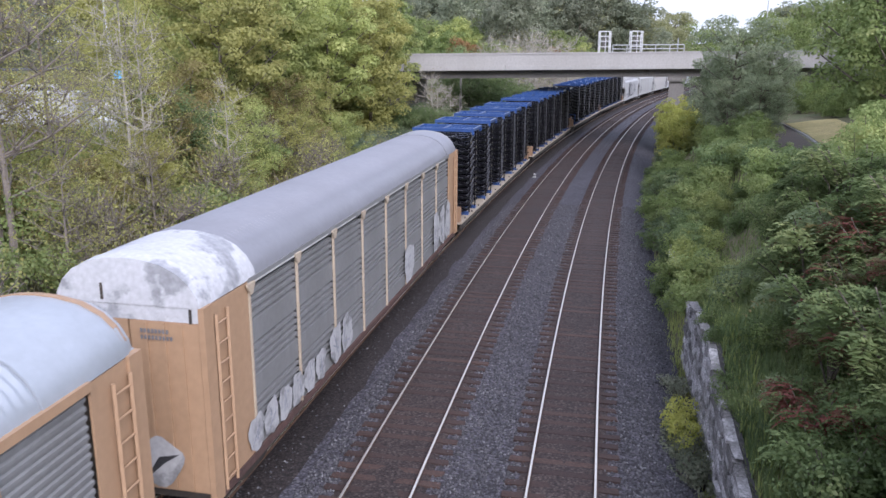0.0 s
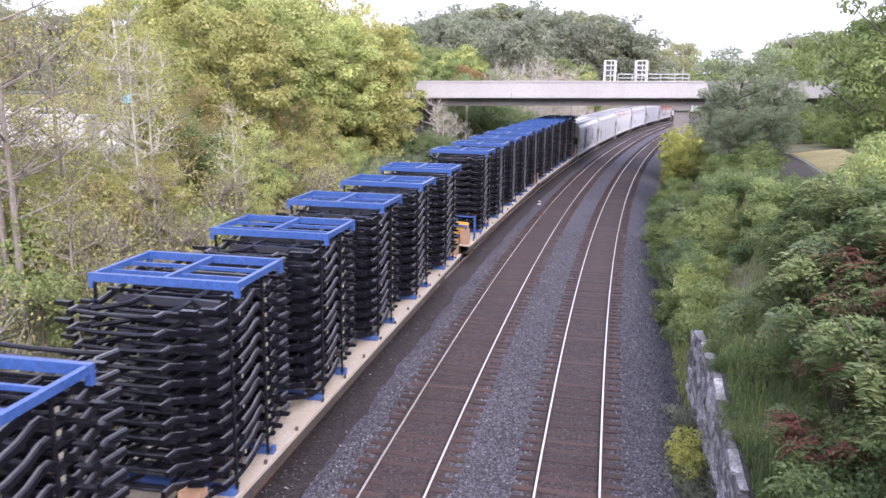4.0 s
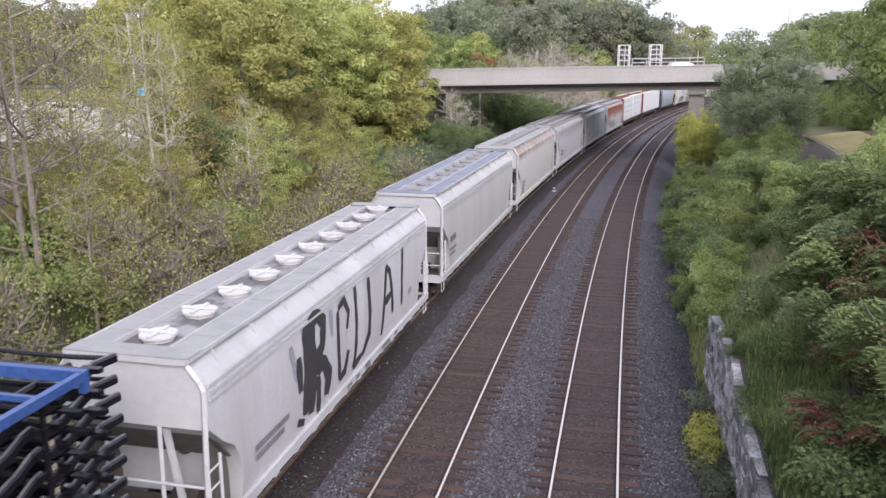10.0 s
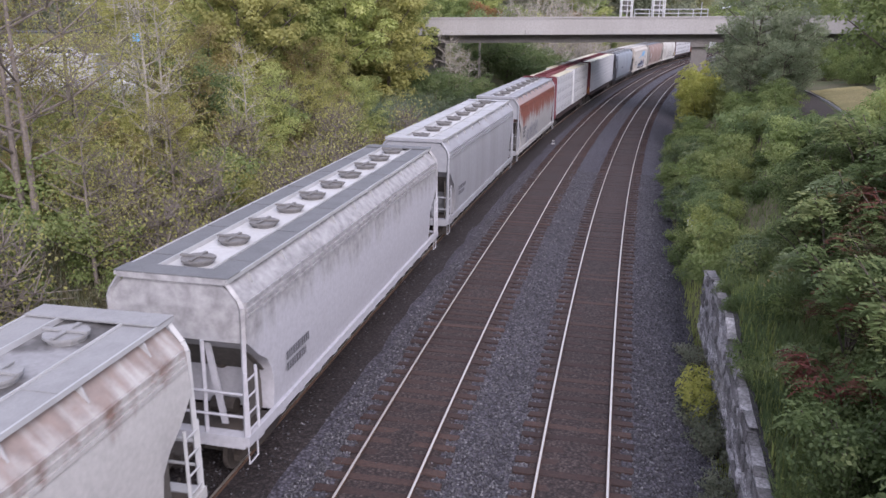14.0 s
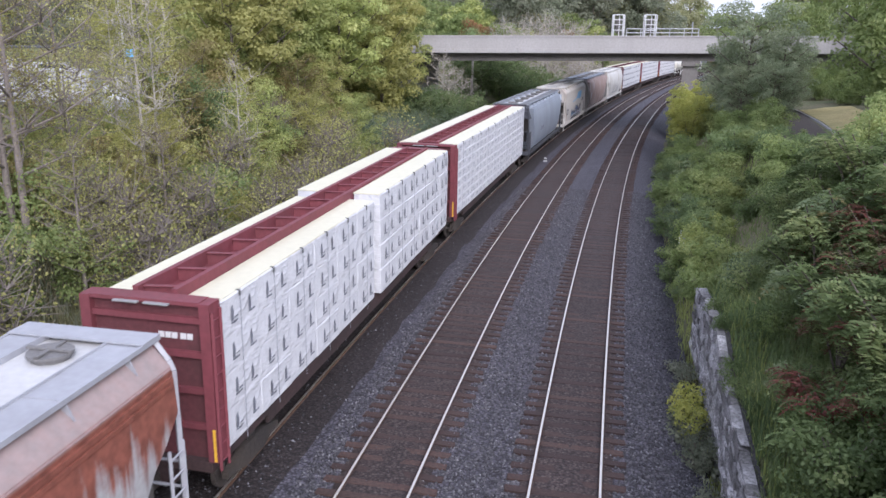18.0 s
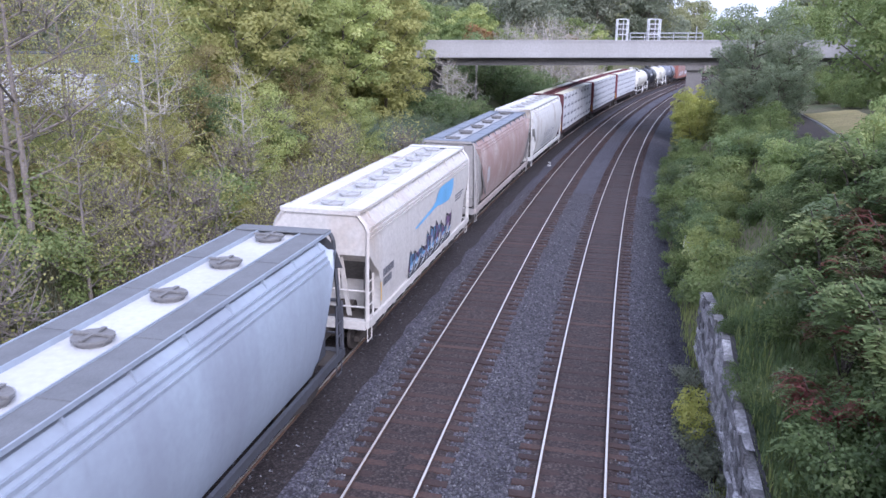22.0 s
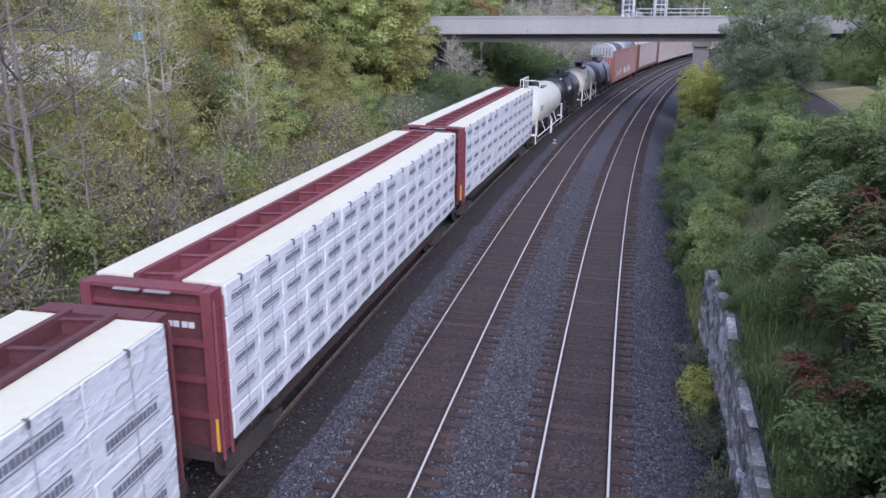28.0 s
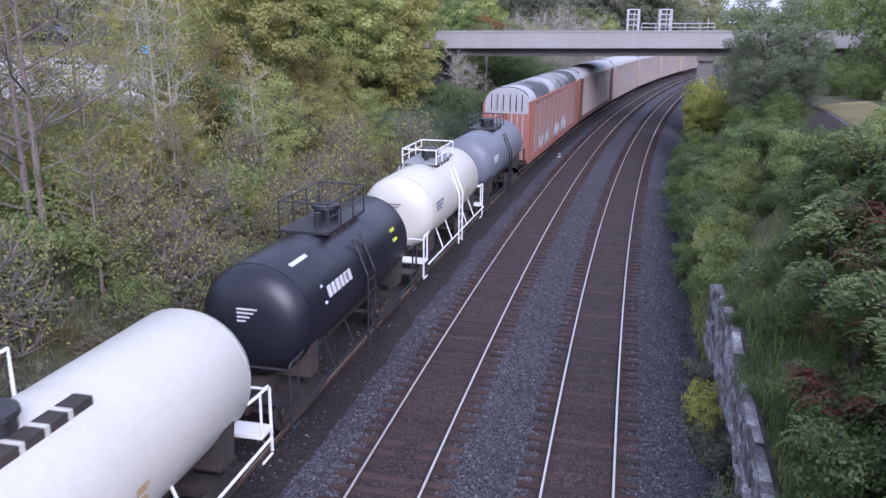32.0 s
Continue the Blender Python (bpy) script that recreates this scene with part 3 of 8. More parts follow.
def make_coupler():
    s = Shape()
    s.box(-0.09, 0.09, 0, 0.62, 0.72, 0.95)
    s.box(-0.16, 0.10, 0.55, 0.86, 0.70, 0.98)
    s.tube([(0.35, 0, 0.75), (0.36, 0.25, 0.5), (0.3, 0.55, 0.36), (0.2, 0.8, 0.4)], 0.035, 6)
    return s


def add_couplers(car, half):
    for sg in (-1, 1):
        c = part("coupler", shared("coupler", make_coupler, M["dark"]), None, car)
        c.matrix_basis = pose(0, sg * (half - 0.35), 0, 0, 0, 0 if sg > 0 else 180)


def ladder(x, y0, y1, z0, z1, n, r=0.022):
    s = Shape()
    s.bar((x, y0, z0), (x, y0, z1), 0.055)
    s.bar((x, y1, z0), (x, y1, z1), 0.055)
    for k in range(n):
        z = z0 + (z1 - z0) * (k + 0.5) / n
        s.tube([(x, y0, z), (x, y1, z)], r, 5)
    return s


def make_hatch():
    s = Shape()
    n = 16
    for rr, z0, z1 in ((0.30, 0, 0.08), (0.36, 0.08, 0.13)):
        s.loft([[(rr * math.cos(2 * math.pi * k / n), rr * math.sin(2 * math.pi * k / n), z) for k in range(n)] for z in (z0, z1)])
    s.box(-0.40, 0.40, -0.04, 0.04, 0.141, 0.18)
    s.box(-0.04, 0.04, -0.34, 0.34, 0.142, 0.17)
    return s


def hopper(length, paint, roof, boards, trough, hatch_mat, curved, n_hatch, label, sill=None, ends=None, gap=0.8, style="open"):
    """A covered hopper car. curved: a bulging side, else a flat side under a sloped upper chord.
    style: "open" ends under an end sheet, a "framed" open end, or a "closed" end of full height."""
    car = thing("covered_hopper_car", label, "railway car", "cars of the freight train")
    hl = length / 2 - gap
    le, lb = hl - 0.2, hl - 2.6
    sill, ends = sill or paint, ends or paint
    if curved:
        prof = [(0.62, 4.42), (1.18, 4.36), (1.38, 4.15), (1.52, 3.8), (1.60, 3.3), (1.61, 2.8), (1.57, 2.2), (1.46, 1.62), (1.30, 1.18)]
    else:
        prof = [(0.62, 4.44), (1.02, 4.44), (1.13, 4.38), (1.44, 4.06), (1.475, 3.95), (1.52, 3.2), (1.52, 2.4), (1.50, 1.7), (1.44, 1.18)]
    def ring(y, floor, inset=0.0):
        r = [(x - inset, y, max(z, floor)) for x, z in prof]
        r += [(x * 0.55, y, max(0.85, floor)) for x, z in prof[-1:]]
        return r[::-1] + [(-x, yy, z) for x, yy, z in r]
    # how far the side sheet comes down, from the end inwards
    cut = {"open": [(0.0, 3.2), (0.45, 2.78), (0.85, 2.5), (1.05, 2.2), (1.12, 1.8), (1.06, 1.4), (1.07, 1.18)],
           "framed": [(0.55, 4.2), (0.72, 3.7), (0.95, 3.2), (1.2, 2.6), (1.42, 2.0), (1.6, 1.5), (1.72, 1.18)],
           "closed": [(0.25, 4.15), (0.55, 3.5), (0.9, 3.0), (1.25, 2.5), (1.55, 2.0), (1.9, 1.5), (2.05, 1.18)]}[style]
    half = []
    for d, z in cut:
        half.append((max(d, half[-1][0] + 0.005) if half else d, z))
    rows = [ring(-le + d, z) for d, z in half] + [ring(-lb + 0.4, 0.8), ring(lb - 0.4, 0.8)] + [ring(le - d, z) for d, z in half[::-1]]
    body = Shape().loft(rows)
    part("body", body.mesh("body", paint, curved, 32), None, car)
    low = {"open": 3.2, "framed": 3.55, "closed": 1.3}[style]
    for sg in (-1, 1):
        y = sg * (le + 0.004)
        part("end_sheet", Shape().loft([ring(y, low, 0.03), ring(y + sg * 0.03, low, 0.03)]), ends, car, "end sheet under the roof")
        if style == "closed":
            part("end_opening", Shape().tube([(0.15, sg * (le + 0.035), 2.2), (0.15, sg * (le + 0.042), 2.2)], 0.26, 16), M["dark"], car, "round dark opening in the end")
            part("corner_shell", Shape().loft([ring(sg * (le - 0.0), 1.3, 0.04), ring(sg * (le - 0.9), 1.25, 0.03), ring(sg * (le - 2.0), 1.2, 0.04)]), ends, car, "bare grey sheet behind the cut side")
            for x in (-1, 1):
                part("end_gusset", Shape().loft([[(x * (1.63 - e), sg * (le - 0.35), 3.4 + 0.0 * e), (x * (1.63 - e), sg * (le - 1.75), 1.75), (x * (1.63 - e), sg * (le - 1.5), 1.62), (x * (1.63 - e), sg * (le - 0.55), 2.75)] for e in (0.0, 0.02)]), M["dark_grey_paint"], car, "dark gusset plate at the corner")
        else:
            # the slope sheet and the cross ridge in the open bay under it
            # the bay's shade is put into the dark colour of sheet and webs
            part("slope_sheet", Shape().loft([[(-1.3, sg * (le - 0.03), low), (1.3, sg * (le - 0.03), low), (1.3, sg * (le - 0.07), low), (-1.3, sg * (le - 0.07), low)], [(-1.3, sg * (le - 1.9), 1.25), (1.3, sg * (le - 1.9), 1.25), (1.3, sg * (le - 1.94), 1.25), (-1.3, sg * (le - 1.94), 1.25)]]), P["bay_shade"], car, "slope sheet in the open end bay, darkened for the shade there")
            part("bay_brace", Shape().loft([[(x - 0.07, sg * (hl - 0.45), 1.2), (x + 0.07, sg * (hl - 0.45), 1.2), (x + 0.07, sg * (hl - 0.5), 1.2), (x - 0.07, sg * (hl - 0.5), 1.2)] if k == 0 else [(x * 0.7 - 0.07, sg * (le - 0.12), low + 0.02), (x * 0.7 + 0.07, sg * (le - 0.12), low + 0.02), (x * 0.7 + 0.07, sg * (le - 0.17), low + 0.02), (x * 0.7 - 0.07, sg * (le - 0.17), low + 0.02)] for k, x in ((0, 0.75), (1, 0.75))]), ends, car, "slanting brace in the end bay")
            part("bay_hole", Shape().tube([(0.3, sg * (le - 1.14), 2.2), (0.3, sg * (le - 1.10), 2.235)], 0.17, 12), M["dark"], car, "dark hole in the slope sheet")
            for x in (-1, 1):
                pts = [(hl - 0.62, 1.22), (le - 1.2, 1.22), (le - 1.26, 1.75), (le - 1.1, 2.2), (le - 0.85, 2.5), (hl - 0.62, 2.75)]
                part("bolster_web", Shape().loft([[(x * (1.17 + e), sg * y2, z2) for y2, z2 in pts] for e in (0.0, 0.025)]), P["bay_shade"] if style == "open" else ends, car, "web plate behind the ladder")
    for sg in (-1, 1):
        for z, x in ((4.20, 1.335), (4.06, 1.405), (3.92, 1.462)) if curved else ((4.0, 1.462), (3.87, 1.482), (3.74, 1.49)):
            part("side_chord", Shape().box(*sorted((sg * x, sg * (x + 0.045))), -le + (0.1 if style == "open" else 0.75), le - (0.1 if style == "open" else 0.75), z - 0.03, z + 0.03), paint, car)
    ny = int(2 * lb / 1.55)
    for k in range(ny + 1):
        y = -lb + 2 * lb * k / ny
        for sg in (-1, 1):
            seams = Shape()
            pts = [(sg * (x + 0.006), z) for x, z in prof[3:]]
            for (x0, z0), (x1, z1) in zip(pts, pts[1:]):
                a = len(seams.v)
                seams.v += [(x0, y - 0.012, z0), (x0, y + 0.012, z0), (x1, y + 0.012, z1), (x1, y - 0.012, z1)]
                seams.f.append((a, a + 1, a + 2, a + 3))
            part("weld_seam", seams, paint, car)
    # roof: running boards on brackets, a trough with hatches between them
    for sg in (-1, 1):
        b = Shape().box(*sorted((sg * 0.60, sg * 1.21)), -le - 0.1, le + 0.1, 4.49, 4.52)
        for k in range(int(2 * le / 2.4)):                   # joints between the lengths of grating
            y = -le + 1.2 + 2.4 * k
            b.box(*sorted((sg * 0.60, sg * 1.21)), y - 0.02, y + 0.02, 4.521, 4.534)
        part("running_board", b, boards, car, "steel grating running board")
        lip = Shape().box(*sorted((sg * 0.575, sg * 0.60)), -le - 0.1, le + 0.1, 4.44, 4.56)
        lip.box(*sorted((sg * 1.211, sg * 1.245)), -le - 0.1, le + 0.1, 4.46, 4.545)
        for k in range(10):
            y = -le + 2 * le * (k + 0.5) / 10
            lip.loft([[(sg * 1.06, y + e, 4.44), (sg * 1.21, y + e, 4.48), (sg * 1.33, y + e, 4.19)] for e in (-0.015, 0.015)])
        part("board_edge", lip, roof, car)
    part("roof_trough", Shape().box(-0.575, 0.575, -le + 0.05, le - 0.05, 4.442, 4.456), trough, car, "dirty roof between the running boards")
    for sg in (-1, 1):
        part("end_board", Shape().box(-1.245, 1.245, *sorted((sg * (le + 0.1), sg * (le - 0.42))), 4.538, 4.565), boards, car)
        part("roof_fascia", Shape().box(-1.20, 1.20, *sorted((sg * (le + 0.101), sg * (le + 0.04))), 4.42, 4.537), ends, car)
    for k in range(n_hatch):
        y = -le + 1.0 + (2 * le - 2.0) * k / (n_hatch - 1)
        h = part("roof_hatch", shared("hatch_" + hatch_mat.name, make_hatch, hatch_mat, False), None, car)
        h.matrix_basis = pose(0, y, 4.455)
    # frame, ends, ladders
    for sg in (-1, 1):
        sl = Shape().box(*sorted((sg * 1.42, sg * 1.53)), -hl, hl, 1.0, 1.22)
        for k in range(int(2 * hl / 1.1)):                    # small jacking pads and pockets under the sill
            y = -hl + 0.6 + 1.1 * k
            sl.box(*sorted((sg * 1.44, sg * 1.51)), y - 0.12, y + 0.12, 0.93, 0.999)
        part("side_sill", sl, sill, car)
    part("centre_sill", Shape().box(-0.25, 0.25, -length / 2 + 0.3, length / 2 - 0.3, 0.62, 0.92), M["dark"], car)
    knee = [(1.44, 1.2), (1.47, 3.95), (1.40, 4.12), (1.14, 4.47)] if not curved else [(1.44, 1.2), (1.40, 2.8), (1.32, 4.3), (1.24, 4.47)]
    for sg in (-1, 1):
        part("end_sill", Shape().box(-1.415, 1.415, *sorted((sg * (hl - 0.25), sg * hl)), 0.93, 1.20), ends, car)
        part("end_platform", Shape().box(-1.41, 1.41, *sorted((sg * (hl - 1.2), sg * (hl - 0.26))), 1.16, 1.19), M["dark"], car)
        for sx in (-1, 1):
            p = Shape()
            for (xa, za), (xb, zb) in zip(knee, knee[1:]):
                p.bar((sx * xa, sg * (hl - 0.06 - 0.1 * min(1, (za - 1.2) / 2.7)), za), (sx * xb, sg * (hl - 0.06 - 0.1 * min(1, (zb - 1.2) / 2.7)), zb), 0.085)
            part("corner_post", p, ends, car, "corner post that follows the car's outline")
            if style != "closed":
                part("end_post", Shape().bar((sx * 0.55, sg * (hl - 0.08), 1.2), (sx * 0.55, sg * (le + 0.06), low if style == "open" else 4.45), 0.07), ends, car)
            part("side_ladder", ladder(sx * 1.49, sg * (hl - 0.08), sg * (hl - 0.52), 1.15, 2.6, 4), ends, car, "steel ladder at the car's corner")
        rails = Shape()
        for z in (1.65, 2.15) if style != "closed" else (1.8,):
            rails.tube([(-1.42, sg * (hl - 0.03), z), (1.42, sg * (hl - 0.03), z)], 0.028, 6)
        if style == "framed":
            rails.bar((-1.3, sg * (le + 0.06), 4.05), (1.3, sg * (le + 0.06), 4.05), 0.07)
            rails.bar((-1.36, sg * (hl - 0.06), 2.6), (1.36, sg * (hl - 0.06), 2.6), 0.07)
        part("end_rail", rails, ends, car)
        part("brake_cylinder", Shape().tube([(0.2, sg * (hl - 1.0), 1.35), (0.75, sg * (hl - 1.0), 1.35)], 0.17, 10), M["dark"], car)
        part("step", Shape().tube([(1.45, sg * (hl - 0.08), 0.99), (1.45, sg * (hl - 0.1), 0.55), (1.45, sg * (hl - 0.48), 0.55), (1.45, sg * (hl - 0.5), 0.99)], 0.022, 6), ends, car, "sill step under the ladder")
    for k in range(3):
        y = (k - 1) * lb * 0.62
        part("outlet_gate", Shape().loft([[(-1.0, y - 1.2, 0.95), (1.0, y - 1.2, 0.95), (1.0, y + 1.2, 0.95), (-1.0, y + 1.2, 0.95)], [(-0.45, y - 0.4, 0.32), (0.45, y - 0.4, 0.32), (0.45, y + 0.4, 0.32), (-0.45, y + 0.4, 0.32)]]), M["dark"], car)
    add_trucks(car, hl - 1.65)
    add_couplers(car, length / 2)
    return car


def side_bars(car, material, y, z, rows, width, height=0.11, gap=0.07, x=1.56, name="lettering"):
    """Lettering too small to read: short bars on the car's side."""
    rnd = random.Random(int(abs(y * 100)) + rows)
    for k in range(rows):
        s = Shape()
        p = y
        while p < y + width * (1 - 0.18 * k):
            w = rnd.uniform(0.22, 0.6) * height
            zz = z - k * (height + gap)
            s.box(x, x + 0.004, p, p + w, zz - height, zz)
            p += w + 0.2 * height
        part(name, s, material, car)


def stroke(s, pts, w, x0=1.50, bulge=None):
    """A broad spray-can stroke on the car's side, through (y, z) points: one ribbon with tapered ends."""
    f = bulge or (lambda z: x0)
    n = len(pts)
    k = len(s.v)
    for i, (y, z) in enumerate(pts):
        d = Vector((pts[min(i + 1, n - 1)][0] - pts[max(i - 1, 0)][0], pts[min(i + 1, n - 1)][1] - pts[max(i - 1, 0)][1]))
        if d.length < 1e-6:
            d = Vector((1, 0))
        m = Vector((-d.y, d.x)).normalized() * w / 2 * (0.7 if i in (0, n - 1) else 1.0 + 0.12 * math.sin(2.3 * i))
        s.v += [(f(z + m.y), y + m.x, z + m.y), (f(z - m.y), y - m.x, z - m.y)]
        if i:
            a = k + 2 * i
            s.f.append((a - 2, a - 1, a + 1, a))
    return s


def graffiti(car, material, strokes, w, label, side=None, apart=False):
    """Sprayed strokes: one piece of kind stuff, or, apart, every letter stroke for itself."""
    s = Shape()
    for i, path in enumerate(strokes):
        pts = [path[0]]
        for a, b in zip(path, path[1:]):            # short steps, so that the paint follows the curved side
            n = max(1, int(max(abs(b[0] - a[0]), abs(b[1] - a[1])) / 0.22))
            pts += [(a[0] + (b[0] - a[0]) * k / n, a[1] + (b[1] - a[1]) * k / n) for k in range(1, n + 1)]
        lift = 0.0004 * (i % 4)                     # crossing strokes lie over one another
        stroke(s, pts, w * (1 + 0.15 * ((i * 7) % 3)), bulge=lambda z: (side(z) if side else 1.532 + 0.002 * (z % 1)) + lift)
        if apart:
            part("graffiti_stroke", s, material, car, label)
            s = Shape()
    if not apart:
        part("graffiti", s, material, car, label)["kind"] = "stuff"


def blob_letters(y0, z0, n, width, height, rnd):
    """Closed, rounded letter outlines in a row, and the zigzags that fill them."""
    loops, fills = [], []
    for k in range(n):
        y, w, h = y0 + k * width, width * rnd.uniform(0.85, 1.1), height * rnd.uniform(0.8, 1.08)
        lean, ph = rnd.uniform(-0.08, 0.18), rnd.uniform(0, 6.28)
        pts = []
        for j in range(11):
            a = 2 * math.pi * j / 10
            r = 1 + 0.16 * math.sin(3 * a + ph)
            pts.append((y + w * 0.5 + w * 0.46 * r * math.cos(a) + lean * math.sin(a), z0 + h * 0.5 + h * 0.48 * r * math.sin(a)))
        loops.append(pts)
        fills.append([(y + w * 0.25, z0 + h * 0.2), (y + w * 0.3 + lean, z0 + h * 0.8), (y + w * 0.6, z0 + h * 0.25), (y + w * 0.75 + lean, z0 + h * 0.8)])
    return loops, fills


flat_side = lambda z: 1.526 + 0.004 if z > 2.0 else 1.53 - (2.0 - z) * 0.07


def curved_x(z):
    prof = [(1.30, 1.18), (1.46, 1.62), (1.57, 2.2), (1.61, 2.8), (1.60, 3.3), (1.52, 3.8), (1.38, 4.15)]
    for (x0, z0), (x1, z1) in zip(prof, prof[1:]):
        if z <= z1:
            return x0 + (x1 - x0) * max(0, (z - z0) / (z1 - z0)) + 0.018
    return 1.4


P = {
    "h_white": plain("dirty_white_car_paint", (0.43, 0.437, 0.452), 0.55, vary=0.06, scale=1.0, dirt=(0.27, 0.268, 0.27), dirt_amount=0.55, streak=True),
    "h_pale": plain("pale_grey_car_paint", (0.406, 0.413, 0.421), 0.5, vary=0.05, scale=1.0, dirt=(0.265, 0.257, 0.242), dirt_amount=0.45, streak=True),
    "h_cream": dripped("cream_car_paint_with_rust_runs", (0.44, 0.432, 0.42), (0.19, 0.12, 0.095), 3.9, 0.9, fine_run=2.2, chord=0.7),
    "h_mottled": dripped("pale_car_paint_with_peeled_upper_film", (0.43, 0.43, 0.46), (0.335, 0.33, 0.335), 3.2, 1.0, 0.5),
    "h_grey": plain("mid_grey_car_paint", (0.320, 0.328, 0.352), 0.5, vary=0.08, scale=1.0, dirt=(0.176, 0.168, 0.168), dirt_amount=0.5, streak=True),
    "h_rust": dripped("grey_car_paint_with_rust_runs", (0.37, 0.365, 0.36), (0.22, 0.075, 0.05), 2.85, 1.7, fine_run=2.6, chord=0.45),
    "h_blue": plain("blue_grey_car_paint", (0.285, 0.325, 0.375), 0.42, vary=0.06, scale=1.0, dirt=(0.17, 0.175, 0.21), dirt_amount=0.5, streak=True),
    "h_ivory": patched("ivory_car_paint_with_tan_stains", (0.50, 0.475, 0.44), (0.42, 0.34, 0.27), 0.55, 0.4, (0.58, 0.78), (1, 1, 0.5), streaks=0.15),
    "h_brown": patched("faded_brown_car_paint", (0.29, 0.195, 0.172), (0.40, 0.335, 0.31), 0.65, 0.7, (0.40, 0.66), (1, 0.9, 0.7), streaks=0.25),
    # steel of the open end bays, darkened to hold their shade
    "bay_shade": plain("shade_darkened_bay_steel", (0.105, 0.095, 0.086), 0.85, vary=0.25, scale=1.5, dirt=(0.05, 0.042, 0.037), dirt_amount=0.7, streak=True),
    "h_end_grey": plain("grey_primer_car_end", (0.30, 0.285, 0.27), 0.65, vary=0.12, scale=1.0, dirt=(0.17, 0.15, 0.13), dirt_amount=0.6, streak=True),
    "h_sill_pink": plain("greyish_pink_sill", (0.37, 0.33, 0.305), 0.65, vary=0.12, scale=1.5, dirt=(0.2, 0.15, 0.13), dirt_amount=0.5),
    "trough_grey": plain("grey_roof_trough", (0.33, 0.335, 0.335), 0.6, vary=0.1, scale=1.2, dirt=(0.22, 0.20, 0.18), dirt_amount=0.5),
    "h_worn": patched("worn_white_car_paint", (0.58, 0.575, 0.55), (0.312, 0.250, 0.187), 0.55, 0.5, (0.58, 0.72), (1, 1, 0.5), streaks=0.2),
    "h_dark": plain("dark_grey_grimy_car_paint", (0.055, 0.058, 0.07), 0.6, vary=0.2, scale=1.5, dirt=(0.04, 0.038, 0.036), dirt_amount=0.6),
    "grating": plain("grey_grating", (0.300, 0.300, 0.300), 0.6, 0.2, vary=0.1, scale=6),
    "grating_dark": plain("dark_grating", (0.16, 0.165, 0.17), 0.7, 0.2, vary=0.15, scale=6),
    "grating_blue": plain("blue_grey_grating", (0.20, 0.222, 0.255), 0.6, 0.2, vary=0.1, scale=6),
    "grating_slate": plain("slate_blue_grating", (0.19, 0.205, 0.255), 0.6, 0.15, vary=0.12, scale=6),
    "grating_lavender": plain("bluish_grey_roof_paint", (0.27, 0.28, 0.34), 0.55, 0.1, vary=0.08, scale=3, dirt=(0.2, 0.2, 0.23), dirt_amount=0.4),
    "trough": patched("dusty_roof", (0.27, 0.27, 0.275), (0.11, 0.106, 0.104), 0.7, 0.9, (0.44, 0.56), streaks=0.1),
    "trough_white": plain("pale_roof", (0.495, 0.495, 0.488), 0.6, vary=0.08, scale=1.2, dirt=(0.300, 0.292, 0.277), dirt_amount=0.5),
    "hatch_pale": plain("pale_hatch", (0.420, 0.420, 0.413), 0.6, vary=0.1),
    "hatch_dark": plain("dark_hatch", (0.16, 0.155, 0.15), 0.6, vary=0.2),
    "spray_black": plain("black_spray_paint", (0.03, 0.03, 0.034), 0.7, vary=0.3),
    "spray_grey": plain("grey_spray_paint", (0.24, 0.25, 0.29), 0.7, vary=0.3),
    "spray_purple": patched("purple_and_blue_spray_paint", (0.16, 0.08, 0.17), (0.10, 0.22, 0.36), 0.7, 1.6, (0.45, 0.55), streaks=0.1),
    "spray_white": plain("white_spray_paint", (0.66, 0.68, 0.72), 0.7, vary=0.1),
    "mark_blue": plain("blue_car_emblem", (0.16, 0.40, 0.66), 0.5, vary=0.08),
    "yellow": plain("yellow_paint", (0.72, 0.42, 0.04), 0.5, vary=0.1),
    "letters": plain("dark_stencil_paint", (0.16, 0.16, 0.175), 0.6, vary=0.2),
    "letters_white": plain("white_stencil_paint", (0.624, 0.624, 0.616), 0.6, vary=0.05),
}


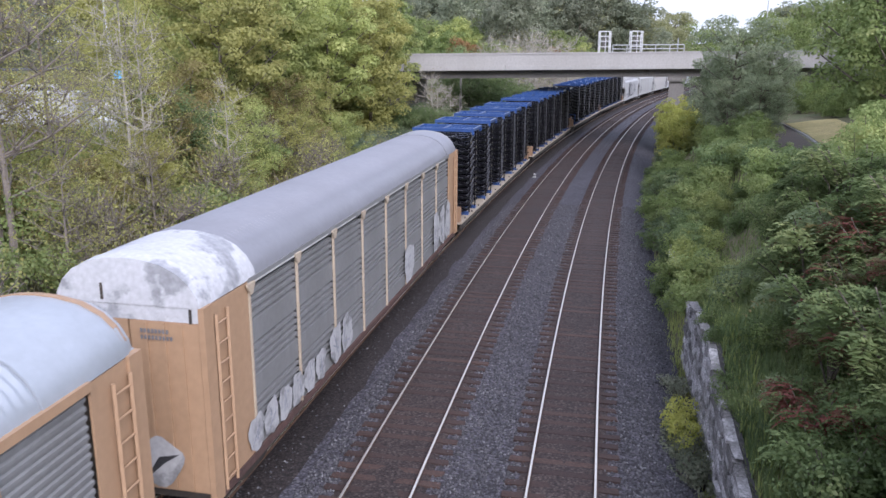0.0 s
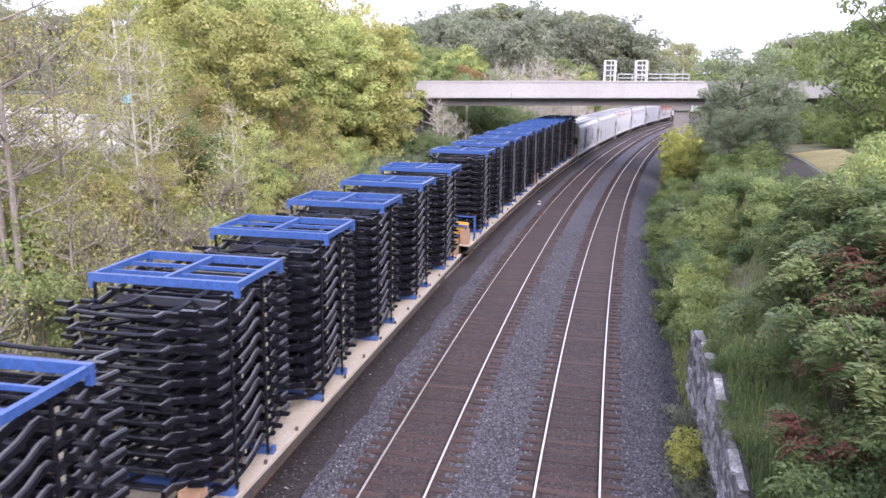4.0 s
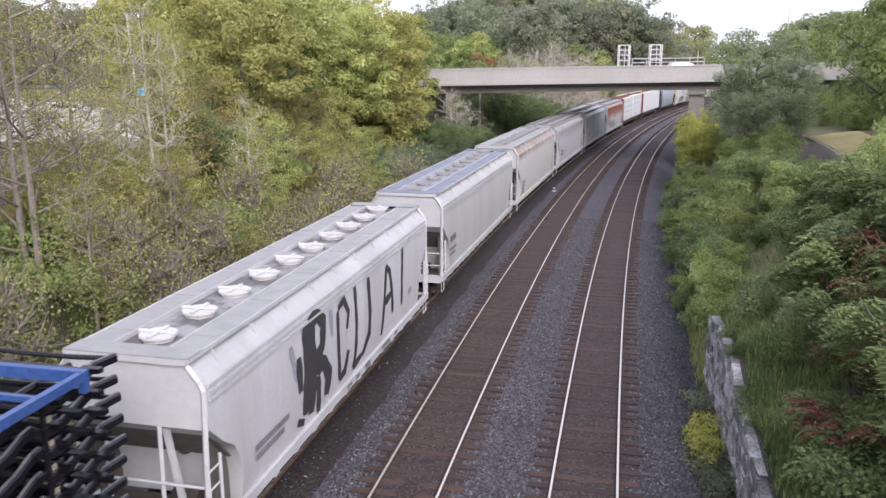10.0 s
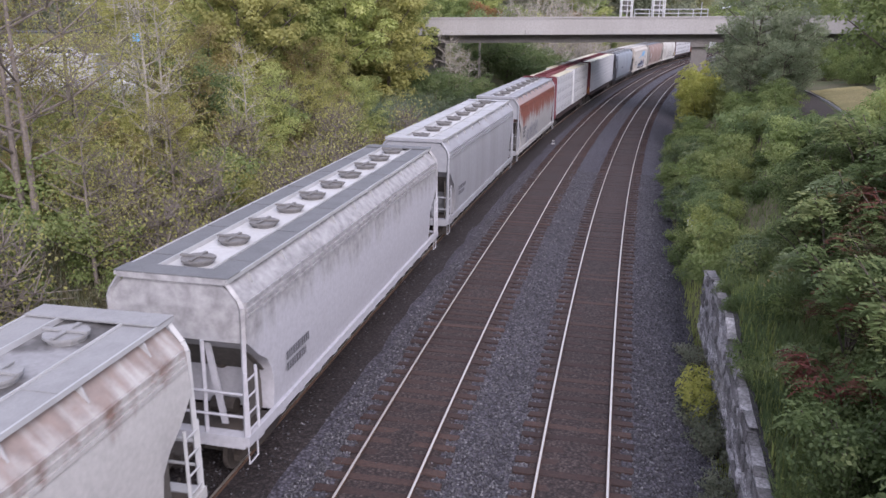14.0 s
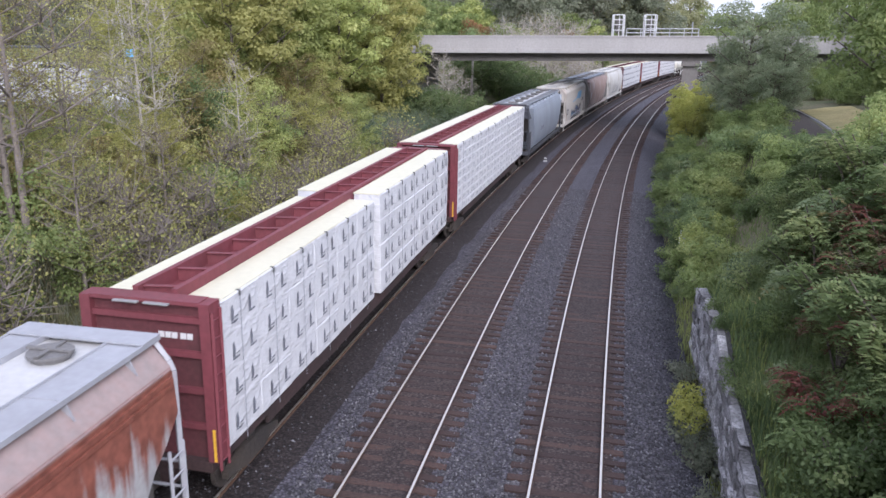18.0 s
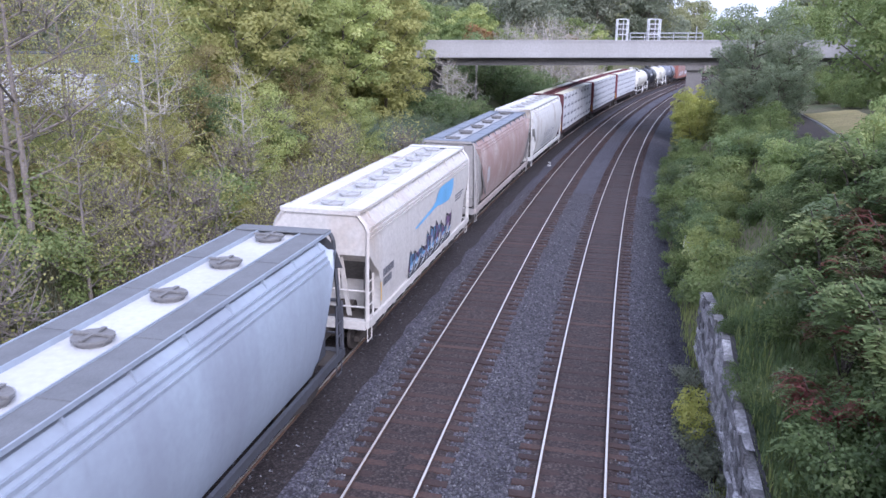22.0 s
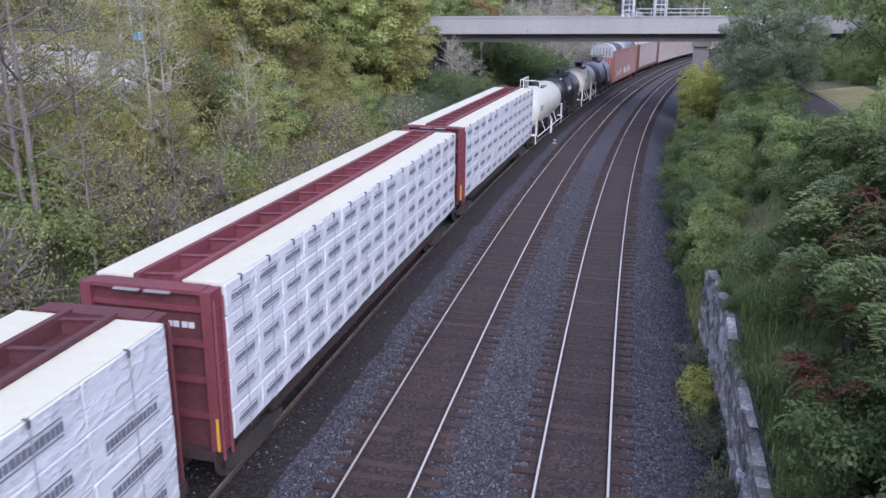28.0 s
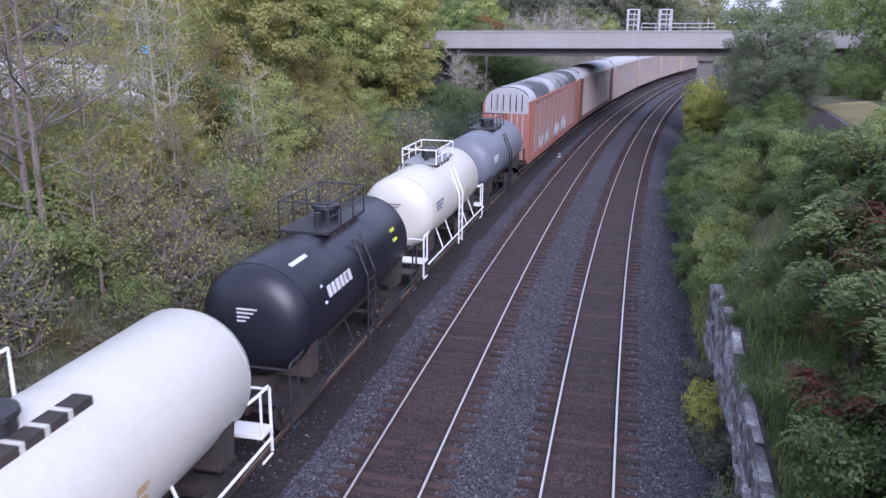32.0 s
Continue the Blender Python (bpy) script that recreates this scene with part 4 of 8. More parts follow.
def build_hoppers():
    made = {}
    def length(k):
        return [b - a for n, a, b in TRAIN if n == k][0]
    h = made["hopper_1"] = hopper(length("hopper_1"), P["h_white"], P["h_white"], P["grating"], P["trough"], P["trough_white"], False, 10, "dirty white covered hopper car with black graffiti across its side", gap=1.35)
    def big(strokes):                               # letters as high as the side sheet
        return [[(y, min(3.72, 2.55 + (z - 2.55) * 1.22)) for y, z in st] for st in strokes]
    stem = [[(-3.5, 3.5), (-3.45, 2.7), (-3.65, 1.75)], [(-3.2, 3.5), (-3.12, 2.6), (-3.3, 1.65)]]
    bowls = [[(-3.3, 3.5), (-2.75, 3.55), (-2.4, 3.3), (-2.5, 2.85), (-3.0, 2.55)], [(-3.0, 2.5), (-2.45, 2.45), (-2.15, 2.1), (-2.3, 1.7)]]
    feet = [[(-4.1, 1.75), (-3.7, 1.62)], [(-2.85, 2.3), (-2.8, 1.5)], [(-3.95, 3.0), (-3.9, 2.3)]]
    tall = [[(-1.4, 3.25), (-1.42, 2.4), (-1.35, 1.72)], [(-1.35, 3.3), (-0.95, 3.4), (-0.6, 3.05), (-0.75, 2.7)], [(-1.35, 1.72), (-0.95, 1.8), (-0.7, 2.2)],
            [(-0.05, 3.5), (0.02, 2.6), (-0.12, 1.9), (-0.3, 1.65)], [(-0.3, 1.65), (0.45, 1.75)], [(1.1, 3.45), (1.2, 2.6), (1.1, 2.1), (0.5, 1.72)],
            [(2.3, 1.7), (2.6, 2.5), (2.85, 3.35)], [(2.85, 3.35), (3.2, 3.15), (3.4, 2.6), (3.45, 2.0)], [(2.6, 2.45), (3.35, 2.55)], [(4.7, 3.5), (4.55, 2.7), (4.5, 1.95)]]
    graffiti(h, P["spray_black"], big(stem), 0.42, "broad sprayed black letter stem", flat_side, True)
    graffiti(h, P["spray_black"], big(bowls), 0.40, "large sprayed black letter shape", flat_side, True)
    graffiti(h, P["spray_black"], big(feet), 0.26, "sprayed black letter feet", flat_side, True)
    graffiti(h, P["spray_black"], big(tall), 0.21, "tall sprayed black letters", flat_side, True)
    graffiti(h, P["letters"], [[(y, 1.11), (y + w, 1.11)] for y, w in ((-0.9, 0.4), (-0.2, 0.35), (0.6, 0.5), (2.2, 0.9), (3.6, 0.3))], 0.15, "black sprayed patches on the sill", lambda z: 1.534)
    graffiti(h, P["spray_grey"], [[(-4.35, 3.5), (-4.1, 2.6)], [(-1.9, 3.6), (-1.85, 2.9)], [(5.3, 2.0), (5.7, 2.05)]], 0.22, "thin grey overspray", lambda z: flat_side(z) - 0.002)
    side_bars(h, P["letters"], -6.3, 2.1, 2, 1.6, 0.13)
    h = made["hopper_2"] = hopper(length("hopper_2"), P["h_pale"], P["h_pale"], P["grating_slate"], P["grating_lavender"], P["grating"], False, 10, "pale grey covered hopper car with ribbed sides and bluish roof")
    side_bars(h, P["letters"], -7.2, 2.6, 1, 0.9, 0.28, x=1.535)
    side_bars(h, P["letters"], -7.3, 2.1, 2, 1.1, 0.13, x=1.535)
    h = made["hopper_3"] = hopper(length("hopper_3"), P["h_cream"], P["h_pale"], P["grating"], P["trough"], P["grating"], False, 10, "cream covered hopper car with rust stains along the upper side", ends=P["h_pale"])
    side_bars(h, P["letters"], -6.6, 2.2, 4, 0.9, 0.14)
    h = made["hopper_4"] = hopper(length("hopper_4"), P["h_mottled"], P["h_pale"], P["grating_dark"], P["trough_white"], P["hatch_dark"], False, 10, "grey covered hopper car with scuffed paint and round hatches")
    side_bars(h, P["letters"], -6.4, 2.3, 2, 1.3, 0.2)
    h = made["hopper_5"] = hopper(length("hopper_5"), P["h_grey"], P["h_pale"], P["h_pale"], P["trough_white"], P["hatch_dark"], False, 8, "mid-grey covered hopper car streaked with dirt")
    side_bars(h, P["letters"], -6.4, 2.3, 2, 1.3, 0.16)
    h = made["hopper_6"] = hopper(length("hopper_6"), P["h_rust"], P["h_grey"], P["h_grey"], P["trough_white"], P["hatch_dark"], False, 8, "grey covered hopper car with heavy red rust down its side", ends=P["h_grey"])
    loops, fills = blob_letters(-5.0, 1.35, 6, 0.78, 1.0, random.Random(15))
    graffiti(h, P["spray_grey"], loops + fills[::2], 0.085, "grey sprayed letter outlines", flat_side)
    side_bars(h, P["letters"], -6.35, 2.5, 3, 1.1, 0.18, x=1.534)
    h = made["hopper_7"] = hopper(length("hopper_7"), P["h_blue"], P["h_blue"], P["grating_dark"], P["trough_white"], P["hatch_dark"], True, 7, "blue-grey covered hopper car with smooth curved sides", sill=P["h_dark"], ends=P["h_dark"], gap=0.75, style="framed")
    side_bars(h, P["spray_grey"], -3.9, 2.55, 1, 1.6, 0.24, x=1.615)
    h = made["hopper_8"] = hopper(length("hopper_8"), P["h_ivory"], P["h_ivory"], P["h_worn"], P["trough_white"], P["hatch_pale"], False, 9, "ivory covered hopper car with a blue emblem and purple graffiti", gap=1.2)
    s = Shape()
    edge = [(-2.15, 2.90, 2.82), (0.2, 3.14, 2.98), (0.8, 3.26, 3.03), (1.15, 3.50, 3.03), (1.45, 3.66, 3.0), (2.3, 3.69, 2.92), (3.1, 3.69, 2.90), (3.6, 3.69, 3.06), (3.95, 3.69, 3.36)]
    for y, hi, lo in edge:
        s.v += [(1.537, y, hi), (1.537, y, lo)]
    s.f = [(2 * k, 2 * k + 1, 2 * k + 3, 2 * k + 2) for k in range(len(edge) - 1)]
    part("emblem", s, P["mark_blue"], h, "blue sweeping emblem")
    rnd = random.Random(3)
    fill, bars, spikes, lattice, glow = [], [], [], [], []
    y = -2.9
    while y < 3.0:                                  # jagged letters that run into one another over a dark foot
        w, t = rnd.uniform(0.5, 1.0), 2.0 + rnd.uniform(-0.2, 0.35) + 0.06 * (y + 2.9) / 3
        m = y + w * rnd.uniform(0.3, 0.7)
        fill += [[(y, 1.45), (y + 0.1, t)], [(m, 1.5), (m + 0.15, t - 0.15)], [(y, t - 0.25), (y + w, t - 0.2 + rnd.uniform(-0.2, 0.1))]]
        spikes.append([(y - 0.1, 1.5), (y + 0.05, t + 0.1), (m, t - 0.1), (m + 0.1, 1.7), (y + w, t + rnd.uniform(-0.1, 0.15)), (y + w - 0.05, 1.55)])
        bars.append([(y - 0.1, 1.36 + rnd.uniform(-0.03, 0.05)), (y + w, 1.33)])
        lattice += [[(y, 1.36), (y + 0.15, 1.66), (m, 1.5), (y + w, 1.75)], [(y, 1.3), (y + w * 0.8, 1.48)]]
        glow.append([(m - 0.2, 1.6 + rnd.uniform(-0.1, 0.1)), (m + 0.1, 1.7)])
        y += w
    for mat, paths, w, off in (("spray_purple", fill, 0.26, 0.0), ("spray_black", bars, 0.26, 0.003), ("spray_black", spikes, 0.085, 0.005), ("mark_blue", glow, 0.16, 0.008), ("spray_white", lattice, 0.045, 0.010)):
        graffiti(h, P[mat], paths, w, "dense purple, blue and black graffiti", lambda z, k=off: flat_side(z) + 0.006 + k)
    side_bars(h, P["letters"], 4.35, 2.85, 3, 1.7, 0.06, 0.05, x=1.534)
    side_bars(h, P["letters"], -6.0, 2.45, 2, 1.1, 0.24, x=1.534)
    part("reflective_strip", Shape().box(1.533, 1.537, -6.27, -6.2, 1.5, 2.1), P["yellow"], h, "yellow reflective strip")
    h = made["hopper_9"] = hopper(length("hopper_9"), P["h_brown"], P["grating_blue"], P["grating_blue"], P["trough_grey"], P["hatch_dark"], True, 6, "faded pinkish-brown covered hopper car with a blue-grey roof", sill=P["h_sill_pink"], ends=P["h_end_grey"], gap=0.4, style="closed")
    part("placard", stroke(Shape(), [(-6.1, 2.55), (-5.85, 2.55), (-5.5, 2.55)], 0.85, bulge=curved_x), P["h_pale"], h, "pale repainted panel")
    h = made["hopper_10"] = hopper(length("hopper_10"), P["h_worn"], P["h_worn"], P["h_worn"], P["trough_white"], P["hatch_pale"], True, 7, "worn white covered hopper car with faint grey graffiti", gap=1.15)
    loops, fills = blob_letters(-2.8, 1.55, 7, 0.85, 0.95, random.Random(12))
    graffiti(h, P["spray_grey"], loops + [[(-3.2, 1.5), (3.2, 1.5)]], 0.06, "faint grey graffiti outlines", curved_x)
    return made


# ---- centre-beam lumber cars ----
P["maroon"] = plain("maroon_car_paint", (0.17, 0.040, 0.050), 0.7, vary=0.15, scale=1.2, dirt=(0.10, 0.035, 0.035), dirt_amount=0.6)
# one car's own paint, and the shade on every recessed bulkhead plate
P["maroon_dark"] = plain("dark_maroon_paint_and_shade", (0.105, 0.030, 0.034), 0.75, vary=0.2, scale=1.5, dirt=(0.035, 0.025, 0.024), dirt_amount=0.6)
# maroon darkened for the shade under the overhanging load
P["maroon_shade"] = plain("shaded_maroon_paint", (0.050, 0.028, 0.027), 0.85, vary=0.3, scale=2.0, dirt=(0.025, 0.02, 0.018), dirt_amount=0.7)
P["wrap"] = plain("white_lumber_wrap", (0.608, 0.616, 0.631), 0.45, vary=0.04, scale=1.2, dirt=(0.456, 0.471, 0.502), dirt_amount=0.5, bump=0.5)
_nt = P["wrap"].node_tree
_co = [n for n in _nt.nodes if n.bl_idname == "ShaderNodeTexCoord"][0].outputs["Object"]
_b = _nt.nodes["Principled BSDF"]
_k = _nt.nodes.new("ShaderNodeBump")
_k.inputs["Strength"].default_value, _k.inputs["Distance"].default_value = 0.8, 0.055
_nt.links.new(noise_out(_nt, _co, 2.2, 3, 0.5, (1, 1.0, 1.6)), _k.inputs["Height"])
_w = _nt.nodes.new("ShaderNodeBump")
_w.inputs["Strength"].default_value, _w.inputs["Distance"].default_value = 0.4, 0.03
_rd = ramp(_nt, noise_out(_nt, _co, 1.5, 3, 0.5, (1, 0.6, 1.6)), [(0.44, (0, 0, 0)), (0.5, (1, 1, 1)), (0.56, (0, 0, 0))])
_nt.links.new(_rd, _w.inputs["Height"])
_nt.links.new(_w.outputs[0], _k.inputs["Normal"])
_nt.links.new(_k.outputs[0], [n for n in _nt.nodes if n.bl_idname == "ShaderNodeBump"][0].inputs["Normal"])
P["wrap_cream"] = plain("cream_lumber_wrap_top", (0.60, 0.575, 0.43), 0.5, vary=0.05, scale=1.0, dirt=(0.52, 0.50, 0.37), dirt_amount=0.4)
P["ink"] = plain("dark_print_on_wrap", (0.17, 0.18, 0.21), 0.6, vary=0.25, scale=8)
P["ink_grey"] = plain("grey_print_on_wrap", (0.49, 0.50, 0.535), 0.6, vary=0.2, scale=8)
P["strap"] = plain("load_strap", (0.11, 0.11, 0.11), 0.6)
P["strap_grey"] = plain("grey_load_strap", (0.36, 0.37, 0.40), 0.5)


def wrapped_pack(ln, h, depth, rnd):
    """One bundle of wrapped lumber with soft, slightly slack edges; its outer face is at x = 0."""
    s = Shape()
    e = 0.025
    def ring(y, k):
        d = k * 0.02
        return [(-depth, y, d), (-e - d, y, d), (-d, y, e + d), (-d + rnd.uniform(-0.008, 0.012), y, h * 0.5), (-d, y, h - e - d), (-e - d, y, h - d), (-depth, y, h - d)]
    s.loft([ring(0.004, 1), ring(0.04, 0), ring(ln * 0.35, 0), ring(ln * 0.7, 0), ring(ln - 0.04, 0), ring(ln - 0.004, 1)])
    return s


def print_block(style, ln, h, rnd):
    """Ink on one pack's outer face, as thin raised films."""
    s = Shape()
    x0, x1 = 0.013, 0.016
    def ragged(y0, y1, z0, z1, n):
        for k in range(n):
            a, b = y0 + (y1 - y0) * k / n, y0 + (y1 - y0) * (k + 1) / n
            lo, hi = rnd.uniform(0, 0.3), rnd.uniform(0.7, 1.0)
            s.box(x0, x1, a + 0.004, b - 0.004, z0 + (z1 - z0) * lo, z0 + (z1 - z0) * hi)
    if style == "small":
        for y in (ln * 0.30, ln * 0.76):
            y += rnd.uniform(-0.04, 0.04)
            pts = [(y - 0.05, h * 0.36), (y + 0.05, h * 0.34), (y + 0.075, h * 0.55), (y + 0.03, h * 0.76), (y - 0.03, h * 0.70)]
            s.loft([[(x0, a, b) for a, b in pts], [(x1, a, b) for a, b in pts]])
            ragged(y - 0.06, y + 0.24, h * 0.27, h * 0.34, 5)
            if rnd.random() < 0.5:
                ragged(y + 0.09, y + 0.26, h * 0.38, h * 0.43, 3)
    elif style == "lines":
        for k in range(2):
            y = ln * (0.08 + 0.5 * k) + rnd.uniform(-0.1, 0.1)
            ragged(y, y + rnd.uniform(0.35, 0.6), h * 0.42, h * 0.80, 6)
            ragged(y + 0.1, y + rnd.uniform(0.4, 0.7), h * 0.22, h * 0.36, 5)
    else:
        a, b = ln * 0.16, ln * rnd.uniform(0.74, 0.82)
        for z in (0.34, 0.66):
            s.box(x0, x1, a, b, h * z, h * (z + 0.028))
        p = a
        while p < b - 0.05:
            d = rnd.uniform(0.06, 0.12)
            s.box(x0, x1, p, min(p + d, b), h * 0.42, h * rnd.uniform(0.58, 0.61))
            p += d + 0.022
    return s


def centrebeam(length, packs, tiers, style, label, split=None, seed=1, paint=None):
    rnd = random.Random(seed)
    paint = paint or P["maroon"]
    car = thing("centrebeam_lumber_car", label, "railway car", "cars of the freight train")
    hl = length / 2 - 0.42
    # deck and sills carry the load's shade in their colour
    part("deck", Shape().box(-1.22, 1.22, -hl, hl, 1.05, 1.28), P["maroon_shade"], car)
    part("centre_sill", Shape().box(-0.3, 0.3, -hl, hl, 0.62, 1.04), P["maroon_shade"], car)
    for sg in (-1, 1):
        part("side_sill", Shape().box(*sorted((sg * 1.12, sg * 1.20)), -hl + 2.6, hl - 2.6, 0.82, 1.045), P["maroon_shade"], car)
    for sg in (-1, 1):
        y0, y1 = sorted((sg * hl, sg * (hl - 0.42)))
        b = Shape()
        yo = sg * hl
        wide = 1.15 if sg < 0 else 0.93
        b.box(-wide, wide, *sorted((yo - sg * 0.14, yo - sg * 0.40)), 1.29, 4.50)
        # the darker maroon holds the shade of the recess
        part("bulkhead_plate", b, P["maroon_dark"], car, "recessed bulkhead plate, its shade put into a darker maroon")
        for x in (-1, 1):
            part("bulkhead_post", Shape().box(*sorted((x * wide, x * (wide + 0.215))), y0, y1, 1.281, 4.56), paint, car)
        for x in (-0.34, 0.30):
            part("step_plate", Shape().box(x - 0.26, x + 0.26, *sorted((yo + sg * 0.08, yo - sg * 0.008)), 4.50, 4.53), P["grating"], car, "pale grating step on the bulkhead")
        part("bulkhead_top", Shape().box(-wide + 0.001, wide - 0.001, y0 + 0.01, y1 - 0.01, 4.501, 4.58), paint, car)
        for z in (2.0, 2.75, 3.5, 4.2):
            part("bulkhead_rib", Shape().box(-wide + 0.002, wide - 0.002, *sorted((yo - sg * 0.05, yo - sg * 0.135)), z - 0.06, z + 0.06), paint, car)
        s = Shape()
        yy = yo + sg * 0.003 - sg * 0.05
        for x in (0.2, 0.34, 0.48, 0.66, 0.8):
            s.box(x, x + 0.12, *sorted((yo - sg * 0.125, yo - sg * 0.13)), 3.78, 3.9)
        part("lettering", s, P["letters_white"], car)
        part("grab_ladder", ladder(wide + 0.235, sg * (hl - 0.05), sg * (hl - 0.37), 1.1, 4.4, 9, 0.016), paint, car)
    part("reflective_strip", Shape().box(1.28, 1.34, -hl - 0.006, -hl - 0.001, 1.3, 2.0), P["yellow"], car, "yellow reflective strip")
    # the beam: top flanges with cross braces between them, posts below
    for sg in (-1, 1):
        part("top_chord", Shape().box(*sorted((sg * 0.36, sg * 0.48)), -hl + 0.43, hl - 0.43, 4.28, 4.66), paint, car)
    part("beam_web", Shape().box(-0.05, 0.05, -hl + 0.42, hl - 0.42, 1.28, 4.17), paint, car)
    n = int((2 * hl - 1) / 1.22)
    for k in range(n + 1):
        y = -hl + 0.7 + (2 * hl - 1.4) * k / n
        c = Shape()
        tilt = 0.06                # an upright plate with a narrow flange on top
        c.loft([[(-0.358, y - tilt, z), (0.358, y + tilt, z), (0.358, y + tilt + 0.02, z), (-0.358, y - tilt + 0.02, z)] for z in (4.341, 4.60)])
        c.loft([[(-0.358, y - tilt - 0.06, z), (0.358, y + tilt - 0.06, z), (0.358, y + tilt + 0.05, z), (-0.358, y - tilt + 0.05, z)] for z in (4.601, 4.62)])
        part("cross_brace", c, paint, car)
    part("beam_floor", Shape().box(-0.359, 0.359, -hl + 0.42, hl - 0.42, 4.30, 4.34), paint, car, "maroon plate between the chords")
    # load
    z0, z1 = 1.30, 4.56
    yb = hl - 0.50
    pl = 2 * yb / packs
    th = (z1 - z0) / tiers
    meshes = [wrapped_pack(pl, th, 0.86, rnd).mesh("lumber_pack", P["wrap"]) for _ in range(4)]
    prints = [print_block(style, pl, th, rnd).mesh("printed_mark", P["ink_grey"] if style == "lines" else P["ink"]) for _ in range(3)]
    for sg in (-1, 1):
        for k in range(packs):
            y = -yb + k * pl
            drop, shift = 0.0, 0.0
            if split:
                y = -yb + k * (pl - 0.03) + (0.36 if k >= split else 0.0)
                drop, shift = (0.0, 0.0) if k >= split else (0.14, 0.10)
            for j in range(tiers):
                o = part("lumber_pack", meshes[(k * 3 + j) % 4], None, car)
                xx = 1.385 + rnd.uniform(-0.02, 0.012)
                m = pose(sg * (xx - shift), y if sg > 0 else y + pl, z0 + j * th - drop * (j + 1) / tiers, 0, 0, 0 if sg > 0 else 180)
                o.matrix_basis = m
                if sg > 0:
                    if style == "text" and (k + j) % 2 == 1 and rnd.random() < 0.12:
                        continue
                    t = part("printed_mark", prints[(k + j * 2) % 3], None, o)
                    t["kind"] = "stuff"
            if sg > 0 or k % 2 == 0:
                xo, zt = 1.425 - shift, z1 - drop
                clip = Shape().box(*sorted((sg * (xo - 0.09), sg * xo)), y + pl * 0.5 - 0.014, y + pl * 0.5 + 0.014, zt + 0.005, zt + 0.03)
                clip.box(*sorted((sg * (xo - 0.016), sg * xo)), y + pl * 0.5 - 0.028, y + pl * 0.5 + 0.028, zt - 0.10, zt + 0.004)
                if sg > 0:
                    sp = Shape().box(xo - 0.006, xo - 0.002, y + pl * 0.5 - 0.012, y + pl * 0.5 + 0.012, z0 - drop, zt - 0.102)
                    part("load_strap", sp, P["strap_grey"], car, "thin grey strap over the packs")
                part("corner_protector", clip, P["strap"], car)
        runs = [(-yb + 0.01, yb - 0.01, 0.0, 0.0)]
        if split:
            cut = -yb + split * (pl - 0.03)
            runs = [(-yb + 0.01, cut - 0.01, 0.14, 0.10), (cut + 0.34, yb - 0.01, 0.0, 0.0)]
        for ya, yz, dr, sh in runs:
            part("top_sheet", Shape().box(*sorted((sg * 0.50, sg * (1.36 - sh))), ya, yz, z1 - dr - 0.01, z1 - dr + 0.018), P["wrap_cream"], car, "cream wrapping on top of the lumber")
    add_trucks(car, hl - 2.1)
    add_couplers(car, length / 2)
    return car




def build_beams():
    L = {n: b - a for n, a, b in TRAIN}
    return {
        "beam_1": centrebeam(L["beam_1"], 12, 4, "small", "maroon centre-beam car loaded with white-wrapped lumber with small dark marks", split=6, seed=2),
        "beam_2": centrebeam(L["beam_2"], 10, 8, "lines", "maroon centre-beam car loaded with thin tiers of pale grey-wrapped lumber", seed=3),
        "beam_3": centrebeam(L["beam_3"], 9, 4, "text", "dark maroon centre-beam car loaded with white lumber packs with dark printing", seed=4, paint=P["maroon_dark"]),
        "beam_4": centrebeam(L["beam_4"], 16, 5, "text", "maroon centre-beam car loaded with five tiers of printed white packs", seed=5),
        "beam_5": centrebeam(L["beam_5"], 13, 5, "text", "maroon centre-beam car loaded with loosely wrapped printed white packs", seed=6),
    }


# ---- tank cars ----
P["tank_white"] = plain("white_tank_paint", (0.575, 0.56, 0.485), 0.4, vary=0.04, scale=0.8, dirt=(0.47, 0.445, 0.38), dirt_amount=0.3, streak=True)
P["tank_black"] = plain("black_tank_paint", (0.010, 0.011, 0.018), 0.36, vary=0.15, scale=0.8, dirt=(0.035, 0.035, 0.04), dirt_amount=0.3, streak=True)
P["tank_grey"] = plain("grey_tank_paint", (0.17, 0.185, 0.22), 0.45, vary=0.1, scale=0.8, dirt=(0.12, 0.12, 0.13), dirt_amount=0.5, streak=True)


